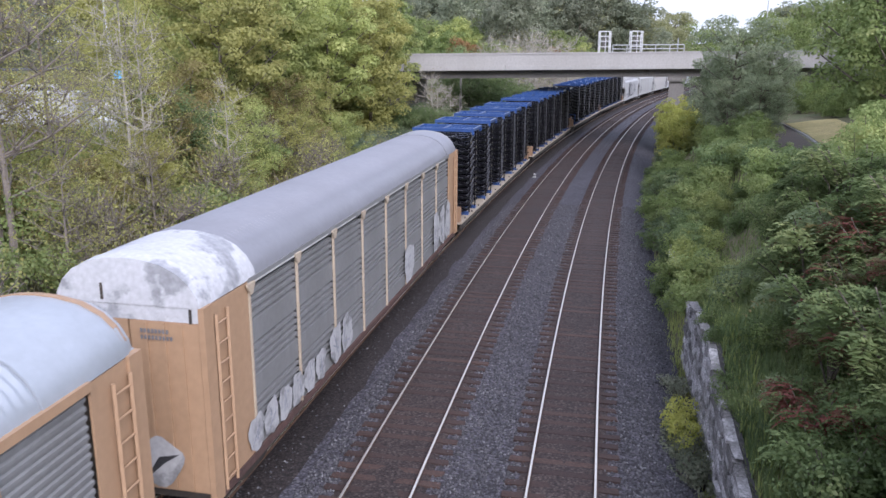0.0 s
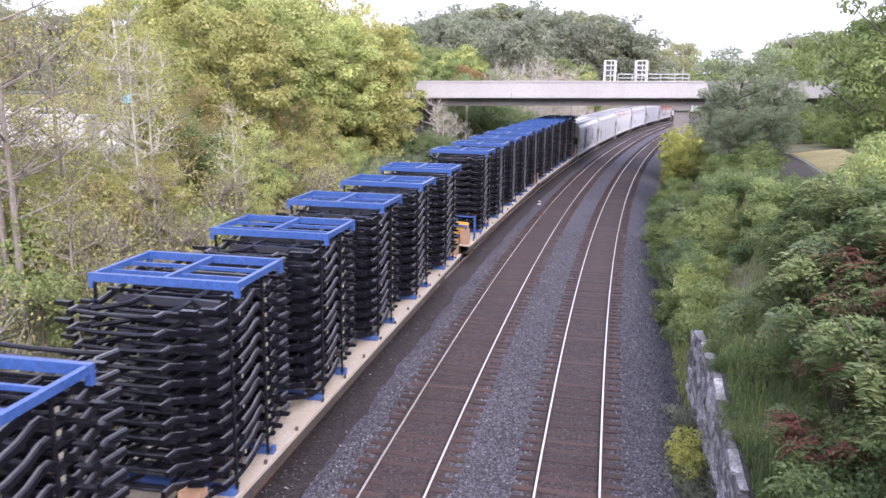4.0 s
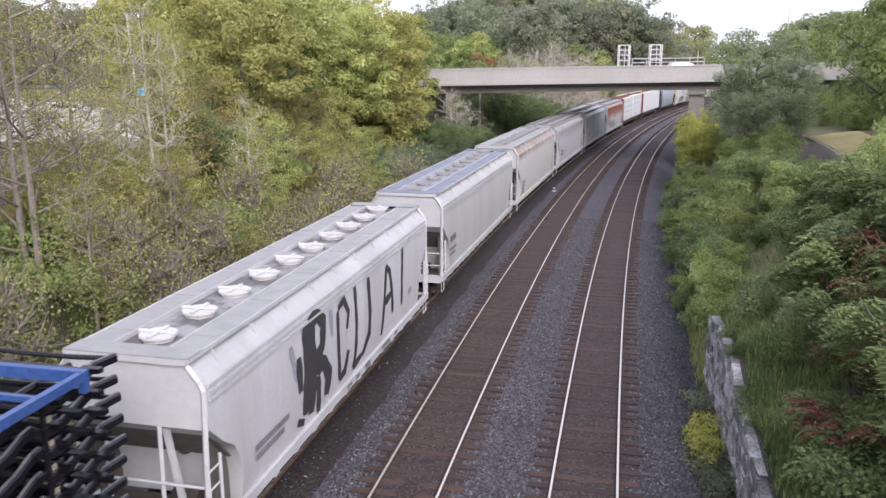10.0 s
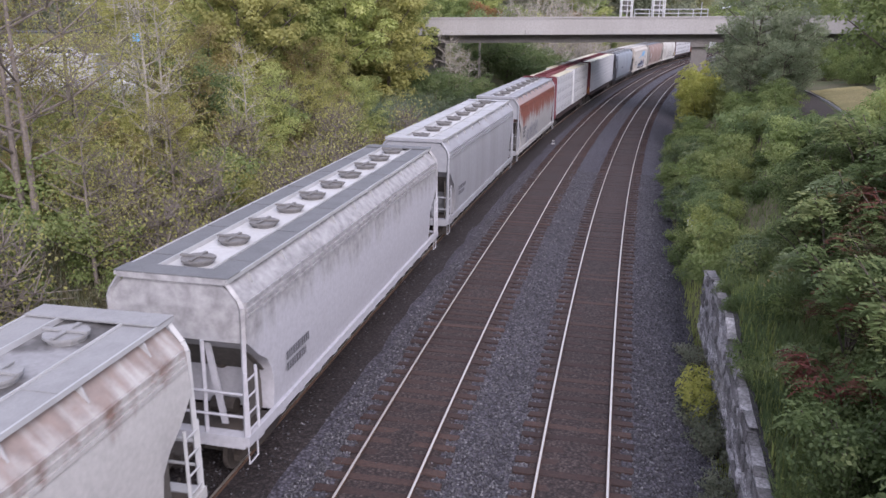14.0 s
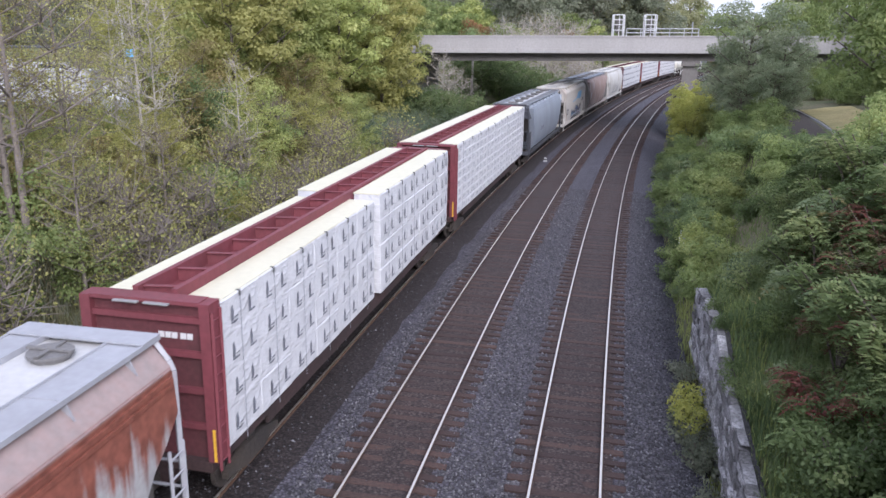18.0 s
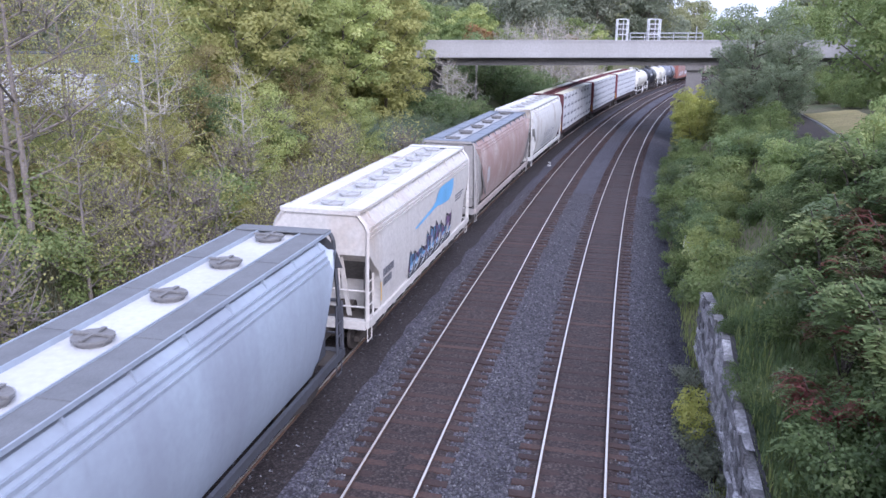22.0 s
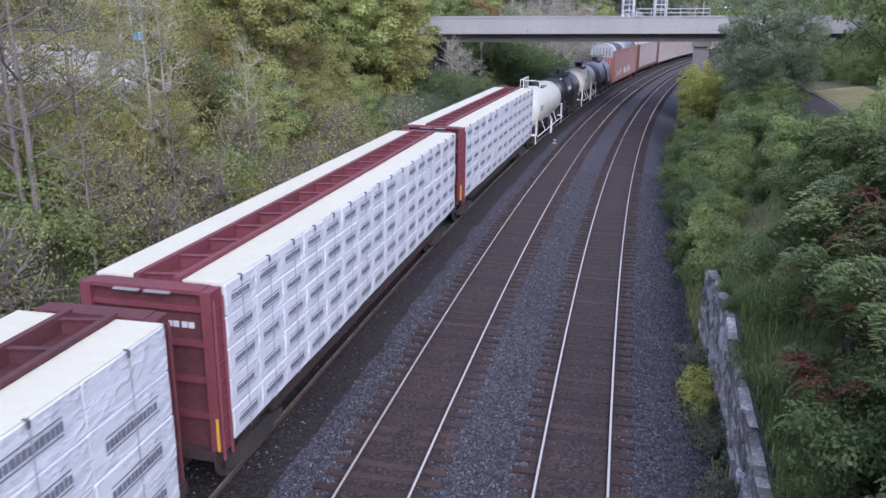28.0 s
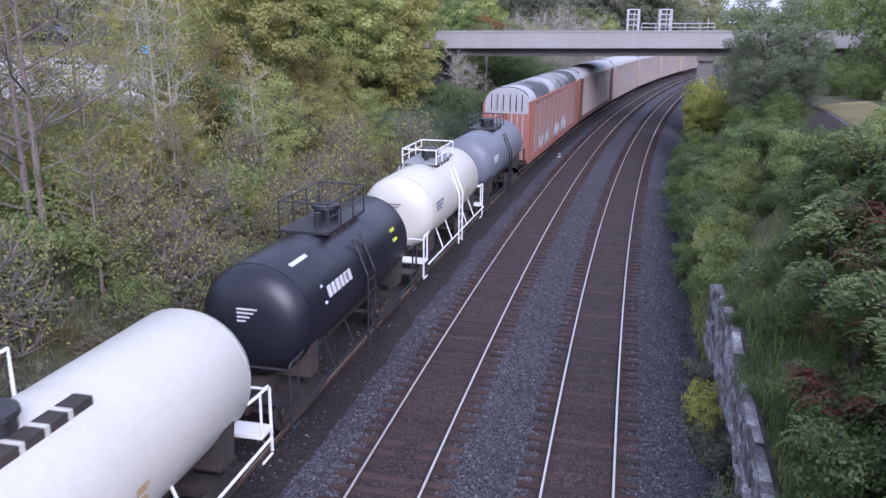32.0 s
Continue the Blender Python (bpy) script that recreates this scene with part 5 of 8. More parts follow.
def tank_car(length, paint, rail_paint, label, radius=1.42, logo=False, open_side=False):
    car = thing("tank_car", label, "railway car", "cars of the freight train")
    hl = length / 2 - 0.42
    te = hl - 0.75
    tr = te + (0.4 if open_side else 0.0)                   # the rear dome
    zc = 2.62
    prof = [(-te, 0.02), (-te + 0.02, radius * 0.35), (-te + 0.12, radius * 0.68), (-te + 0.34, radius * 0.92), (-te + 0.62, radius), (-te * 0.4, radius), (tr * 0.4, radius), (tr - 0.62, radius), (tr - 0.34, radius * 0.92), (tr - 0.12, radius * 0.68), (tr - 0.02, radius * 0.35), (tr, 0.02)]
    n = 40
    body = Shape()
    body.loft([[(r * math.cos(2 * math.pi * k / n), y, zc + r * math.sin(2 * math.pi * k / n)) for k in range(n)] for y, r in prof])
    part("tank_shell", body, paint, car, smooth=True)
    for y in (-te + 0.64, -te * 0.33, te * 0.33, tr - 0.64):
        r = radius + 0.006
        part("weld_band", Shape().loft([[(r * math.cos(2 * math.pi * k / n), yy, zc + r * math.sin(2 * math.pi * k / n)) for k in range(n)] for yy in (y - 0.03, y + 0.03)], caps=False), paint, car, smooth=True)
    part("centre_sill", Shape().box(-0.3, 0.3, -hl, hl, 0.75, 1.15), M["dark"], car)
    for sg in (-1, 1):
        part("end_platform", Shape().box(-1.4, 1.4, *sorted((sg * hl, sg * (hl - 0.55))), 1.08, 1.16), rail_paint, car)
        for x in (-1.38, 1.38):
            hr = Shape().tube([(x, sg * (hl - 0.04), 0.55), (x, sg * (hl - 0.04), 2.05), (x, sg * (hl - 0.12), 2.12), (x, sg * (hl - 0.6), 2.12), (x * 0.96, sg * (hl - 0.95), 2.10)], 0.035, 6)
            hr.tube([(x, sg * (hl - 0.5), 1.1), (x, sg * (hl - 0.5), 2.1)], 0.03, 6)
            hr.bar((x, sg * (hl - 0.52), 0.5), (x, sg * (hl - 0.06), 0.5), 0.05)
            part("end_handrail", hr, rail_paint, car)
        part("end_rail", Shape().tube([(-1.38, sg * (hl - 0.02), 2.0), (1.38, sg * (hl - 0.02), 2.0)], 0.03, 6), rail_paint, car)
        part("saddle", Shape().loft([[(-1.25, sg * (te - 1.25), 1.16), (1.25, sg * (te - 1.25), 1.16), (1.3, sg * (te - 1.25), 2.0), (-1.3, sg * (te - 1.25), 2.0)], [(-1.25, sg * (te - 0.75), 1.16), (1.25, sg * (te - 0.75), 1.16), (1.3, sg * (te - 0.75), 2.0), (-1.3, sg * (te - 0.75), 2.0)]]), M["dark"], car)
    for sx in (-1, 1):
        rod = Shape().tube([(sx * 1.5, -hl + 0.3, 1.02), (sx * 1.5, hl - 0.3, 1.02)], 0.035, 6)
        for y in ((-te * 0.5, te * 0.5) if open_side else (-te * 0.62, -te * 0.3, te * 0.3, te * 0.62)):
            rod.tube([(sx * 1.5, y, 1.02), (sx * 1.18, y, 1.85)], 0.03, 5)
        part("side_rod", rod, rail_paint, car, "long grab rod along the car's side")
        if open_side:
            st = ladder(sx * 1.50, -0.3, 0.3, 0.42, 1.5, 3)
            st.bar((sx * 1.50, -0.3, 0.45), (sx * 1.50, 0.3, 1.45), 0.04)
            st.bar((sx * 1.50, -0.3, 1.5), (sx * 1.22, -0.9, 1.9), 0.05)
            st.bar((sx * 1.50, 0.3, 1.5), (sx * 1.22, 0.3, 1.9), 0.05)
        else:
            st = ladder(sx * 1.52, -0.3, 0.3, 0.55, 2.7, 6)
            st.bar((sx * 1.52, -0.3, 2.7), (sx * 1.1, -0.3, 3.75), 0.05)
            st.bar((sx * 1.52, 0.3, 2.7), (sx * 1.1, 0.3, 3.75), 0.05)
        part("side_ladder", st, rail_paint, car)
    zt = zc + radius
    w, l = (0.72, 1.45)
    mid = 0.9 if open_side else 0.3                         # the fittings stand behind the middle
    high = 0.85 if logo else 0.6
    if not open_side:
        part("top_platform", Shape().box(-w, w, mid - l, mid + l, zt - 0.02, zt + 0.05), P["grating"] if paint is P["tank_white"] else M["black"], car, "grated walkway round the manway")
    part("manway", lathe([(-0.1, 0.01), (-0.1, 0.36), (0.16, 0.36), (0.18, 0.42), (0.26, 0.40), (0.28, 0.3), (0.28, 0.01)] if open_side else [(0, 0.01), (0, 0.36), (0.32, 0.36), (0.34, 0.42), (0.44, 0.40), (0.46, 0.01)], 20), M["black"] if not logo else paint, car).matrix_basis = pose(0, mid + 0.2 - (0.6 if open_side else 0), zt + 0.02, 0, -90, 0)
    part("valve", Shape().tube([(0.1, mid - 0.7, zt), (0.1, mid - 0.7, zt + 0.42)], 0.10, 10), M["black"], car)
    box = Shape().box(0.35, 0.68, mid - 1.1, mid + 0.9, zt - 0.25, zt - 0.03)
    for y in (mid - 0.62, mid - 0.12, mid + 0.38):
        part("coaming_web", Shape().box(0.34, 0.69, y - 0.05, y + 0.05, zt - 0.26, zt - 0.021), paint, car)
    part("side_box", box, M["dark"], car, "dark slotted coaming beside the manway")
    hr = Shape()
    if open_side:
        for ya, yb in ((-1.3, -0.1), (0.1, 1.9)):
            hr.tube([(-w - 0.1, ya, zt - 0.25), (-w - 0.1, ya, zt + 0.55), (-w - 0.1, yb, zt + 0.55), (-w - 0.1, yb, zt - 0.25)], 0.032, 6)
        hr.tube([(-w - 0.1, -1.3, zt + 0.55), (0.3, -1.3, zt + 0.5), (0.55, -0.9, zt + 0.45), (0.62, -0.7, zt - 0.2)], 0.03, 6)
        hr.tube([(-w - 0.1, 1.0, zt - 0.25), (-w - 0.1, 1.0, zt + 0.55)], 0.028, 6)
    else:
        for x in (-w, w):
            for y in (mid - l, mid - l * 0.35, mid + l * 0.35, mid + l):
                hr.tube([(x, y, zt), (x, y, zt + high)], 0.026, 6)
            hr.tube([(x, mid - l, zt + high), (x, mid + l, zt + high)], 0.028, 6)
            hr.tube([(x, mid - l, zt + high * 0.53), (x, mid + l, zt + high * 0.53)], 0.02, 6)
        for y in (mid - l, mid + l):
            hr.tube([(-w, y, zt + high), (w, y, zt + high)], 0.028, 6)
    part("platform_railing", hr, rail_paint, car)
    # lettering on flank and end as bars
    def on_shell(ang, y0, y1, dz, mat, name="lettering", lab=""):
        s = Shape()
        r = radius + 0.008
        a0, a1 = ang - dz / 2 / radius, ang + dz / 2 / radius
        s.v = [(r * math.cos(a), y, zc + r * math.sin(a)) for a in (a0, a1) for y in (y0, y1)]
        s.f = [(0, 1, 3, 2)]
        part(name, s, mat, car, lab)
    ink = P["letters_white"] if logo or paint is P["tank_grey"] else P["letters"]
    if logo:
        on_shell(radians(18), -3.2, -3.05, 0.5, ink, "emblem")
        p = -2.9
        for wd in (0.24, 0.22, 0.25, 0.22, 0.24, 0.22):
            on_shell(radians(17), p, p + wd, 0.30, ink, "emblem")
            p += wd + 0.06
        on_shell(radians(20), 2.6, 3.05, 0.42, P["placard"], "placard", "yellow-green hazard placard")
        on_shell(radians(62), -3.6, -2.6, 0.12, ink)
    else:
        for k in range(3):
            on_shell(radians(14 - 5 * k), -te + 1.0, -te + 2.2 - 0.2 * k, 0.09, ink)
        on_shell(radians(-8), 1.6, 1.95, 0.34, P["placard_tan"], "placard", "tan notice panel")
    for k in range(4):
        part("end_lettering", Shape().box(-0.22, 0.3 - 0.1 * k, -te - 0.02, -te - 0.006, zc + 0.45 - 0.1 * k, zc + 0.49 - 0.1 * k), ink, car)
    add_trucks(car, hl - 1.8)
    add_couplers(car, length / 2)
    return car


P["placard"] = plain("yellow_green_placard", (0.62, 0.66, 0.08), 0.5)
P["placard_tan"] = plain("tan_placard", (0.50, 0.36, 0.18), 0.5)


def build_tanks():
    L = {n: b - a for n, a, b in TRAIN}
    return {
        "tank_1": tank_car(L["tank_1"], P["tank_white"], M["white"], "gleaming white tank car with a white walkway railing", open_side=True),
        "tank_2": tank_car(L["tank_2"], P["tank_black"], M["black"], "black tank car with white lettering and a yellow placard", logo=True),
        "tank_3": tank_car(L["tank_3"], P["tank_white"], M["white"], "short white tank car with white railings and sloping ends"),
        "tank_4": tank_car(L["tank_4"], P["tank_grey"], M["black"], "dark blue-grey tank car next to an autorack car"),
    }


# ---- autoracks ----
P["galv_panel"] = plain("galvanised_side_panels", (0.205, 0.207, 0.209), 0.6, 0.1, vary=0.08, scale=1.0, dirt=(0.145, 0.142, 0.138), dirt_amount=0.6, streak=True)
P["galv_roof"] = plain("galvanised_roof", (0.41, 0.44, 0.48), 0.42, 0.4, vary=0.05, scale=1.0, dirt=(0.288, 0.288, 0.302), dirt_amount=0.4)
P["tan_end"] = plain("tan_yellow_car_paint", (0.36, 0.235, 0.145), 0.55, vary=0.08, scale=1.0, dirt=(0.29, 0.175, 0.10), dirt_amount=0.45, streak=True)
P["spray_patchy"] = patched("patchy_white_spray", (0.38, 0.38, 0.39), (0.22, 0.22, 0.225), 0.8, 1.6, (0.5, 0.6))
P["buff"] = plain("pale_buff_posts", (0.42, 0.35, 0.27), 0.6, vary=0.1)
P["lavender_roof"] = plain("dull_galvanised_roof", (0.25, 0.252, 0.28), 0.5, 0.25, vary=0.05, scale=1.0, dirt=(0.19, 0.19, 0.205), dirt_amount=0.5)
P["sill_rust"] = plain("rusty_brown_sill", (0.085, 0.045, 0.038), 0.85, vary=0.3, scale=2.0, dirt=(0.05, 0.035, 0.03), dirt_amount=0.6)
P["seam_white"] = plain("white_sealing_strip", (0.46, 0.46, 0.45), 0.6, vary=0.2, scale=4.0)
P["orange_end"] = plain("orange_red_car_paint", (0.33, 0.145, 0.115), 0.5, vary=0.08, scale=1.0, dirt=(0.34, 0.09, 0.04), dirt_amount=0.4, streak=True)
P["beige_end"] = plain("faded_beige_car_paint", (0.44, 0.36, 0.31), 0.55, vary=0.08, scale=1.0, dirt=(0.3, 0.22, 0.18), dirt_amount=0.4, streak=True)
P["beige_panel"] = plain("faded_beige_side_panels", (0.45, 0.40, 0.375), 0.5, 0.15, vary=0.08, scale=1.0, dirt=(0.32, 0.25, 0.22), dirt_amount=0.5, streak=True)
P["brown_end"] = plain("brown_car_paint", (0.13, 0.07, 0.055), 0.55, vary=0.1, scale=1.0, dirt=(0.18, 0.08, 0.06), dirt_amount=0.4, streak=True)
P["pink_panel"] = plain("faded_pinkish_side_panels", (0.33, 0.245, 0.228), 0.55, 0.1, vary=0.1, scale=1.0, dirt=(0.28, 0.17, 0.14), dirt_amount=0.6, streak=True)
P["pink_post"] = plain("faded_pink_posts", (0.41, 0.18, 0.13), 0.6, vary=0.12, scale=1.5, dirt=(0.3, 0.15, 0.12), dirt_amount=0.5)
P["blotched_roof"] = patched("blotched_white_roof", (0.38, 0.38, 0.38), (0.07, 0.07, 0.075), 0.6, 0.16, (0.44, 0.56))
P["worn_hood"] = patched("peeling_white_hood", (0.47, 0.475, 0.50), (0.30, 0.305, 0.325), 0.5, 1.1, (0.5, 0.56), streaks=0.15)
P["white_roof"] = plain("white_end_hood", (0.40, 0.40, 0.41), 0.5, vary=0.04, dirt=(0.350, 0.343, 0.322), dirt_amount=0.4)


def autorack(length, frame_paint, panel, post_paint, roof, hood, label, tagging=None, seed=1, sill=None, grooved=False, front_hood=None, corner=1.9):
    car = thing("autorack_car", label, "railway car", "cars of the freight train")
    hl = length / 2 - 0.35
    hw = 1.50
    roof_p = [(1.50, 4.92), (1.46, 5.10), (1.32, 5.34), (1.10, 5.55), (0.75, 5.72), (0.35, 5.80)]
    full = roof_p + [(0, 5.82)] + [(-x, z) for x, z in roof_p[::-1]]
    # corrugated roof sheets
    r = Shape()
    y, k = -hl + 2.3, 0
    rows = []
    while y < hl - 2.3:
        d = 0.03 * (k % 2)
        rows.append([(x * (1 - d * 0.25), y, z - d) if z > 5.5 or not grooved else (x, y, z) for x, z in full])
        y += 0.085
        k += 1
    r.loft(rows, caps=False, closed=False)
    part("roof", r.mesh("roof", roof, True, 25), None, car)
    for sg in (-1, 1):
        cap = front_hood if front_hood and sg < 0 else hood
        h = Shape()
        ys = [sg * (hl - 2.3), sg * (hl - 1.2), sg * (hl - 0.25), sg * hl]
        sc = [1.005, 1.005, 0.995, 0.985 if cap is P["worn_hood"] else 0.93]
        zd = 4.62 if cap is P["worn_hood"] else 4.145          # where the hood panel meets the doors
        h.loft([[(x * c, yy, 4.90 + (z - 4.90) * (c if c < 1 else 1.01)) for x, z in full] for yy, c in zip(ys, sc)], caps=True, closed=False)
        part("roof_hood", h.mesh("roof_hood", cap, True, 40), None, car, "rounded hood over the car's end")
        part("hood_rim", Shape().loft([[(x * c, sg * (hl - e), 4.90 + (z - 4.90) * c + u) for x, z in full] for c, e, u in ((0.985, 0.30, 0.0), (0.985, 0.30, 0.03), (0.962, 0.14, 0.03), (0.962, 0.14, 0.0))], caps=False, closed=False), M["dark"] if cap is P["white_roof"] else cap if cap is P["worn_hood"] else frame_paint if cap is P["galv_roof"] else P["seam_white"], car, "worn rim of the end hood")
        # end doors: upper hood panel, two door leaves with ribs
        if cap in (P["white_roof"], P["worn_hood"]):
            slits = [(x, 4.32, 5.36) for x in (-1.0, -0.62, -0.22, 0.22, 0.62, 1.0)] if cap is P["white_roof"] else [(-0.5, 4.98, 5.3), (1.28, 4.62, 4.9)]
            for x, za, zb in slits:
                part("hood_slit", Shape().box(x - 0.03, x + 0.03, *sorted((sg * (hl + 0.002), sg * (hl + 0.008))), za, zb), M["dark"], car, "dark slit in the end hood")
            for x in (-1, 1):
                part("door_edge", Shape().box(*sorted((x * 0.82, x * 1.425)), *sorted((sg * (hl - 0.006), sg * (hl + 0.002))), 1.2, zd - 0.01), frame_paint, car, "outer edge of the end door")
        part("end_panel", Shape().box(-1.44, 1.44, *sorted((sg * (hl - 0.02), sg * (hl - 0.08))), zd + 0.005, 4.95), cap, car)
        for x in (-1, 1):
            part("end_door", Shape().box(*sorted((x * 0.02, x * 1.42)), *sorted((sg * (hl - 0.01), sg * (hl - 0.09))), 1.15, zd), frame_paint, car)
            for q in (0.35, 0.72, 1.08):
                part("door_rib", Shape().box(*sorted((x * (q - 0.03), x * (q + 0.03))), *sorted((sg * (hl - 0.008), sg * (hl + 0.03))), 1.2, zd + 0.65 if zd < 4.5 else zd - 0.02), frame_paint if cap is not P["white_roof"] or grooved else cap, car)
            part("corner_post", Shape().box(*sorted((x * 1.43, x * 1.55)), *sorted((sg * hl, sg * (hl - 0.35))), 0.95, 4.93), frame_paint, car)
            part("corner_panel", Shape().box(*sorted((x * 1.46, x * 1.50)), *sorted((sg * (hl - 0.36), sg * (hl - corner))), 1.05, 4.90), frame_paint, car)
            part("side_ladder", ladder(x * 1.57, sg * (hl - 0.40), sg * (hl - 0.85), 1.05, 4.7, 9), frame_paint, car)
        if grooved and sg < 0:                             # stencilled rows and a white throw-up on the end doors
            for k, (xa, xb) in enumerate(((0.25, 0.78), (0.25, 0.86))):
                rows = Shape()
                p = xa
                while p < xb:
                    rows.box(p, p + 0.05, -hl - 0.036, -hl - 0.031, 4.40 - 0.13 * k, 4.48 - 0.13 * k)
                    p += 0.075
                part("lettering", rows, P["letters"], car)
            blob = [(0.42 + 0.5 * math.cos(a) * (1 + 0.16 * math.sin(3 * a)), 1.75 + 0.5 * math.sin(a) * (1 + 0.12 * math.cos(4 * a))) for a in [2 * math.pi * q / 22 for q in range(22)]]
            part("graffiti_letter", Shape().loft([[(x, -hl - 0.031 - e, z) for x, z in blob] for e in (0.0, 0.003)]), P["spray_patchy"], car, "white graffiti letter on the end door")
            part("graffiti_stroke", Shape().loft([[(x, -hl - 0.035 - e, z) for x, z in ((0.05, 1.3), (0.4, 1.85), (0.85, 1.95), (0.5, 1.72))] for e in (0.0, 0.002)]), P["spray_black"], car, "dark stroke across the letter")
    # side panels: slatted steel between posts
    n = 8 if grooved else 11
    y0, y1 = -hl + corner + 0.05, hl - corner - 0.05
    step = (y1 - y0) / n
    def slats():
        s = Shape()
        z = 1.32
        rings = []
        while z < 4.78:
            rings += [[(0.0, 0.03, z), (0.0, step - 0.03, z)], [(0.0, 0.03, z + 0.055), (0.0, step - 0.03, z + 0.055)], [(-0.035, 0.03, z + 0.075), (-0.035, step - 0.03, z + 0.075)], [(-0.035, 0.03, z + 0.125), (-0.035, step - 0.03, z + 0.125)]]
            z += 0.145
        if grooved:            # three sheets, each with five deep grooves near its top
            rings = []
            for k in range(3):
                z = 1.10 + k * 1.24
                rings.append([(0.0, 0.03, z), (0.0, step - 0.03, z)])
                for j in range(5):
                    g = z + 0.40 + j * 0.165
                    rings += [[(d, 0.03, q), (d, step - 0.03, q)] for d, q in ((0.0, g), (-0.08, g + 0.015), (-0.08, g + 0.075), (0.0, g + 0.09))]
        s.loft(rings, caps=False, closed=False)
        return s
    me = slats().mesh("side_panel", panel)
    for x in (-1, 1):
        for k in range(n):
            p = part("side_panel", me, None, car, "slatted galvanised side panel")
            p.matrix_basis = pose(1.47, y0 + k * step, 0) if x > 0 else pose(-1.47, y0 + (k + 1) * step, 0, 0, 0, 180)
            part("side_post", Shape().box(*sorted((x * 1.475, x * 1.53)), y0 + k * step - 0.032, y0 + k * step + 0.032, 1.05, 4.86), post_paint, car)
            if grooved:
                yc = y0 + k * step
                part("post_cap", Shape().loft([[(x * 1.531, yc - 0.035, 4.62), (x * 1.531, yc + 0.035, 4.62), (x * 1.531, yc + 0.17, 4.80), (x * 1.531, yc + 0.17, 4.87), (x * 1.531, yc - 0.17, 4.87), (x * 1.531, yc - 0.17, 4.80)], [(x * 1.575, yc - 0.035, 4.62), (x * 1.575, yc + 0.035, 4.62), (x * 1.575, yc + 0.17, 4.80), (x * 1.575, yc + 0.17, 4.87), (x * 1.575, yc - 0.17, 4.87), (x * 1.575, yc - 0.17, 4.80)]]), post_paint, car, "flared bracket at the post's top")
                cut = 0.25 * ((k * 5) % 4)
                part("seam_strip", Shape().box(*sorted((x * 1.531, x * 1.536)), yc + 0.2, yc + step - 0.2 - cut, 4.815, 4.85), P["seam_white"], car, "peeling white sealing strip")
        part("top_rail", Shape().box(*sorted((x * 1.44, x * (1.53 if grooved else 1.56))), y0, y1, 4.80, 4.95), panel if grooved else post_paint, car, "roof rail with worn paint")
        part("side_sill", Shape().box(*sorted((x * 1.40, x * 1.535)), -hl + 0.36, hl - 0.36, 0.92, 1.10 if grooved else 1.30), sill or frame_paint, car)
    part("floor", Shape().box(-1.39, 1.39, -hl + 0.1, hl - 0.1, 0.95, 1.10), M["dark"], car)
    # a dark box stands for the shade inside the car
    part("inner_shade", Shape().box(-1.35, 1.35, -hl + 0.6, hl - 0.6, 1.11, 4.75), M["dark"], car, "dark box standing for the unlit interior behind the slats")
    if tagging:
        rnd = random.Random(seed)
        if grooved:            # rows of filled white letters and an oval
            for yb, zb, n, wd, ht in ((-10.7, 1.12, 6, 0.78, 0.85), (-5.7, 1.12, 2, 0.95, 1.1), (7.0, 1.12, 3, 1.2, 1.75), (2.2, 1.12, 1, 1.5, 1.45)):
                for k in range(n):
                    ph, ph2 = rnd.uniform(0, 6), rnd.uniform(0, 6)
                    lp = []
                    for j in range(26):
                        a = 2 * math.pi * j / 26
                        r = 1 + 0.10 * math.sin(3 * a + ph) + 0.07 * math.sin(7 * a + ph2)
                        lp.append((yb + wd * (k + 0.5) + wd * 0.47 * r * math.copysign(abs(math.cos(a)) ** 0.75, math.cos(a)), max(1.11, zb + ht * 0.5 + ht * 0.47 * r * math.copysign(abs(math.sin(a)) ** 0.75, math.sin(a)))))
                    part("graffiti_letter", Shape().loft([[(d, y, z) for y, z in lp] for d in (1.5365, 1.5375)]), P["spray_patchy"], car, "filled white graffiti letter")
                    cy, cz = yb + wd * (k + 0.5), zb + ht * 0.5
                    marks = [[(cy + wd * rnd.uniform(-0.3, 0.3), cz + ht * rnd.uniform(-0.35, 0.35)) for q in range(3)] for p in range(2)]
                    graffiti(car, P["spray_grey"], marks, 0.045, "grey strokes inside the letters", lambda z: 1.5395)
            tagging = []
        for mat, w in tagging:
            st = []
            for base in (-8.6, -6.2, -2.4, -1.2, 1.6, 2.6):
                for j in range(3):
                    y = base + j * 0.6
                    st.append([(y, 1.45), (y + rnd.uniform(0, 0.5), 1.9 + rnd.random() * 0.7), (y + 0.4, 1.4 + rnd.random() * 0.5), (y + 0.7, 2.2 + rnd.uniform(-0.4, 0.3))])
            graffiti(car, P[mat], st, w, "white and grey graffiti along the lower side", lambda z, k=w: 1.536 + (0.005 if k < 0.15 else 0))
    add_trucks(car, hl - 2.6)
    add_couplers(car, length / 2)
    return car


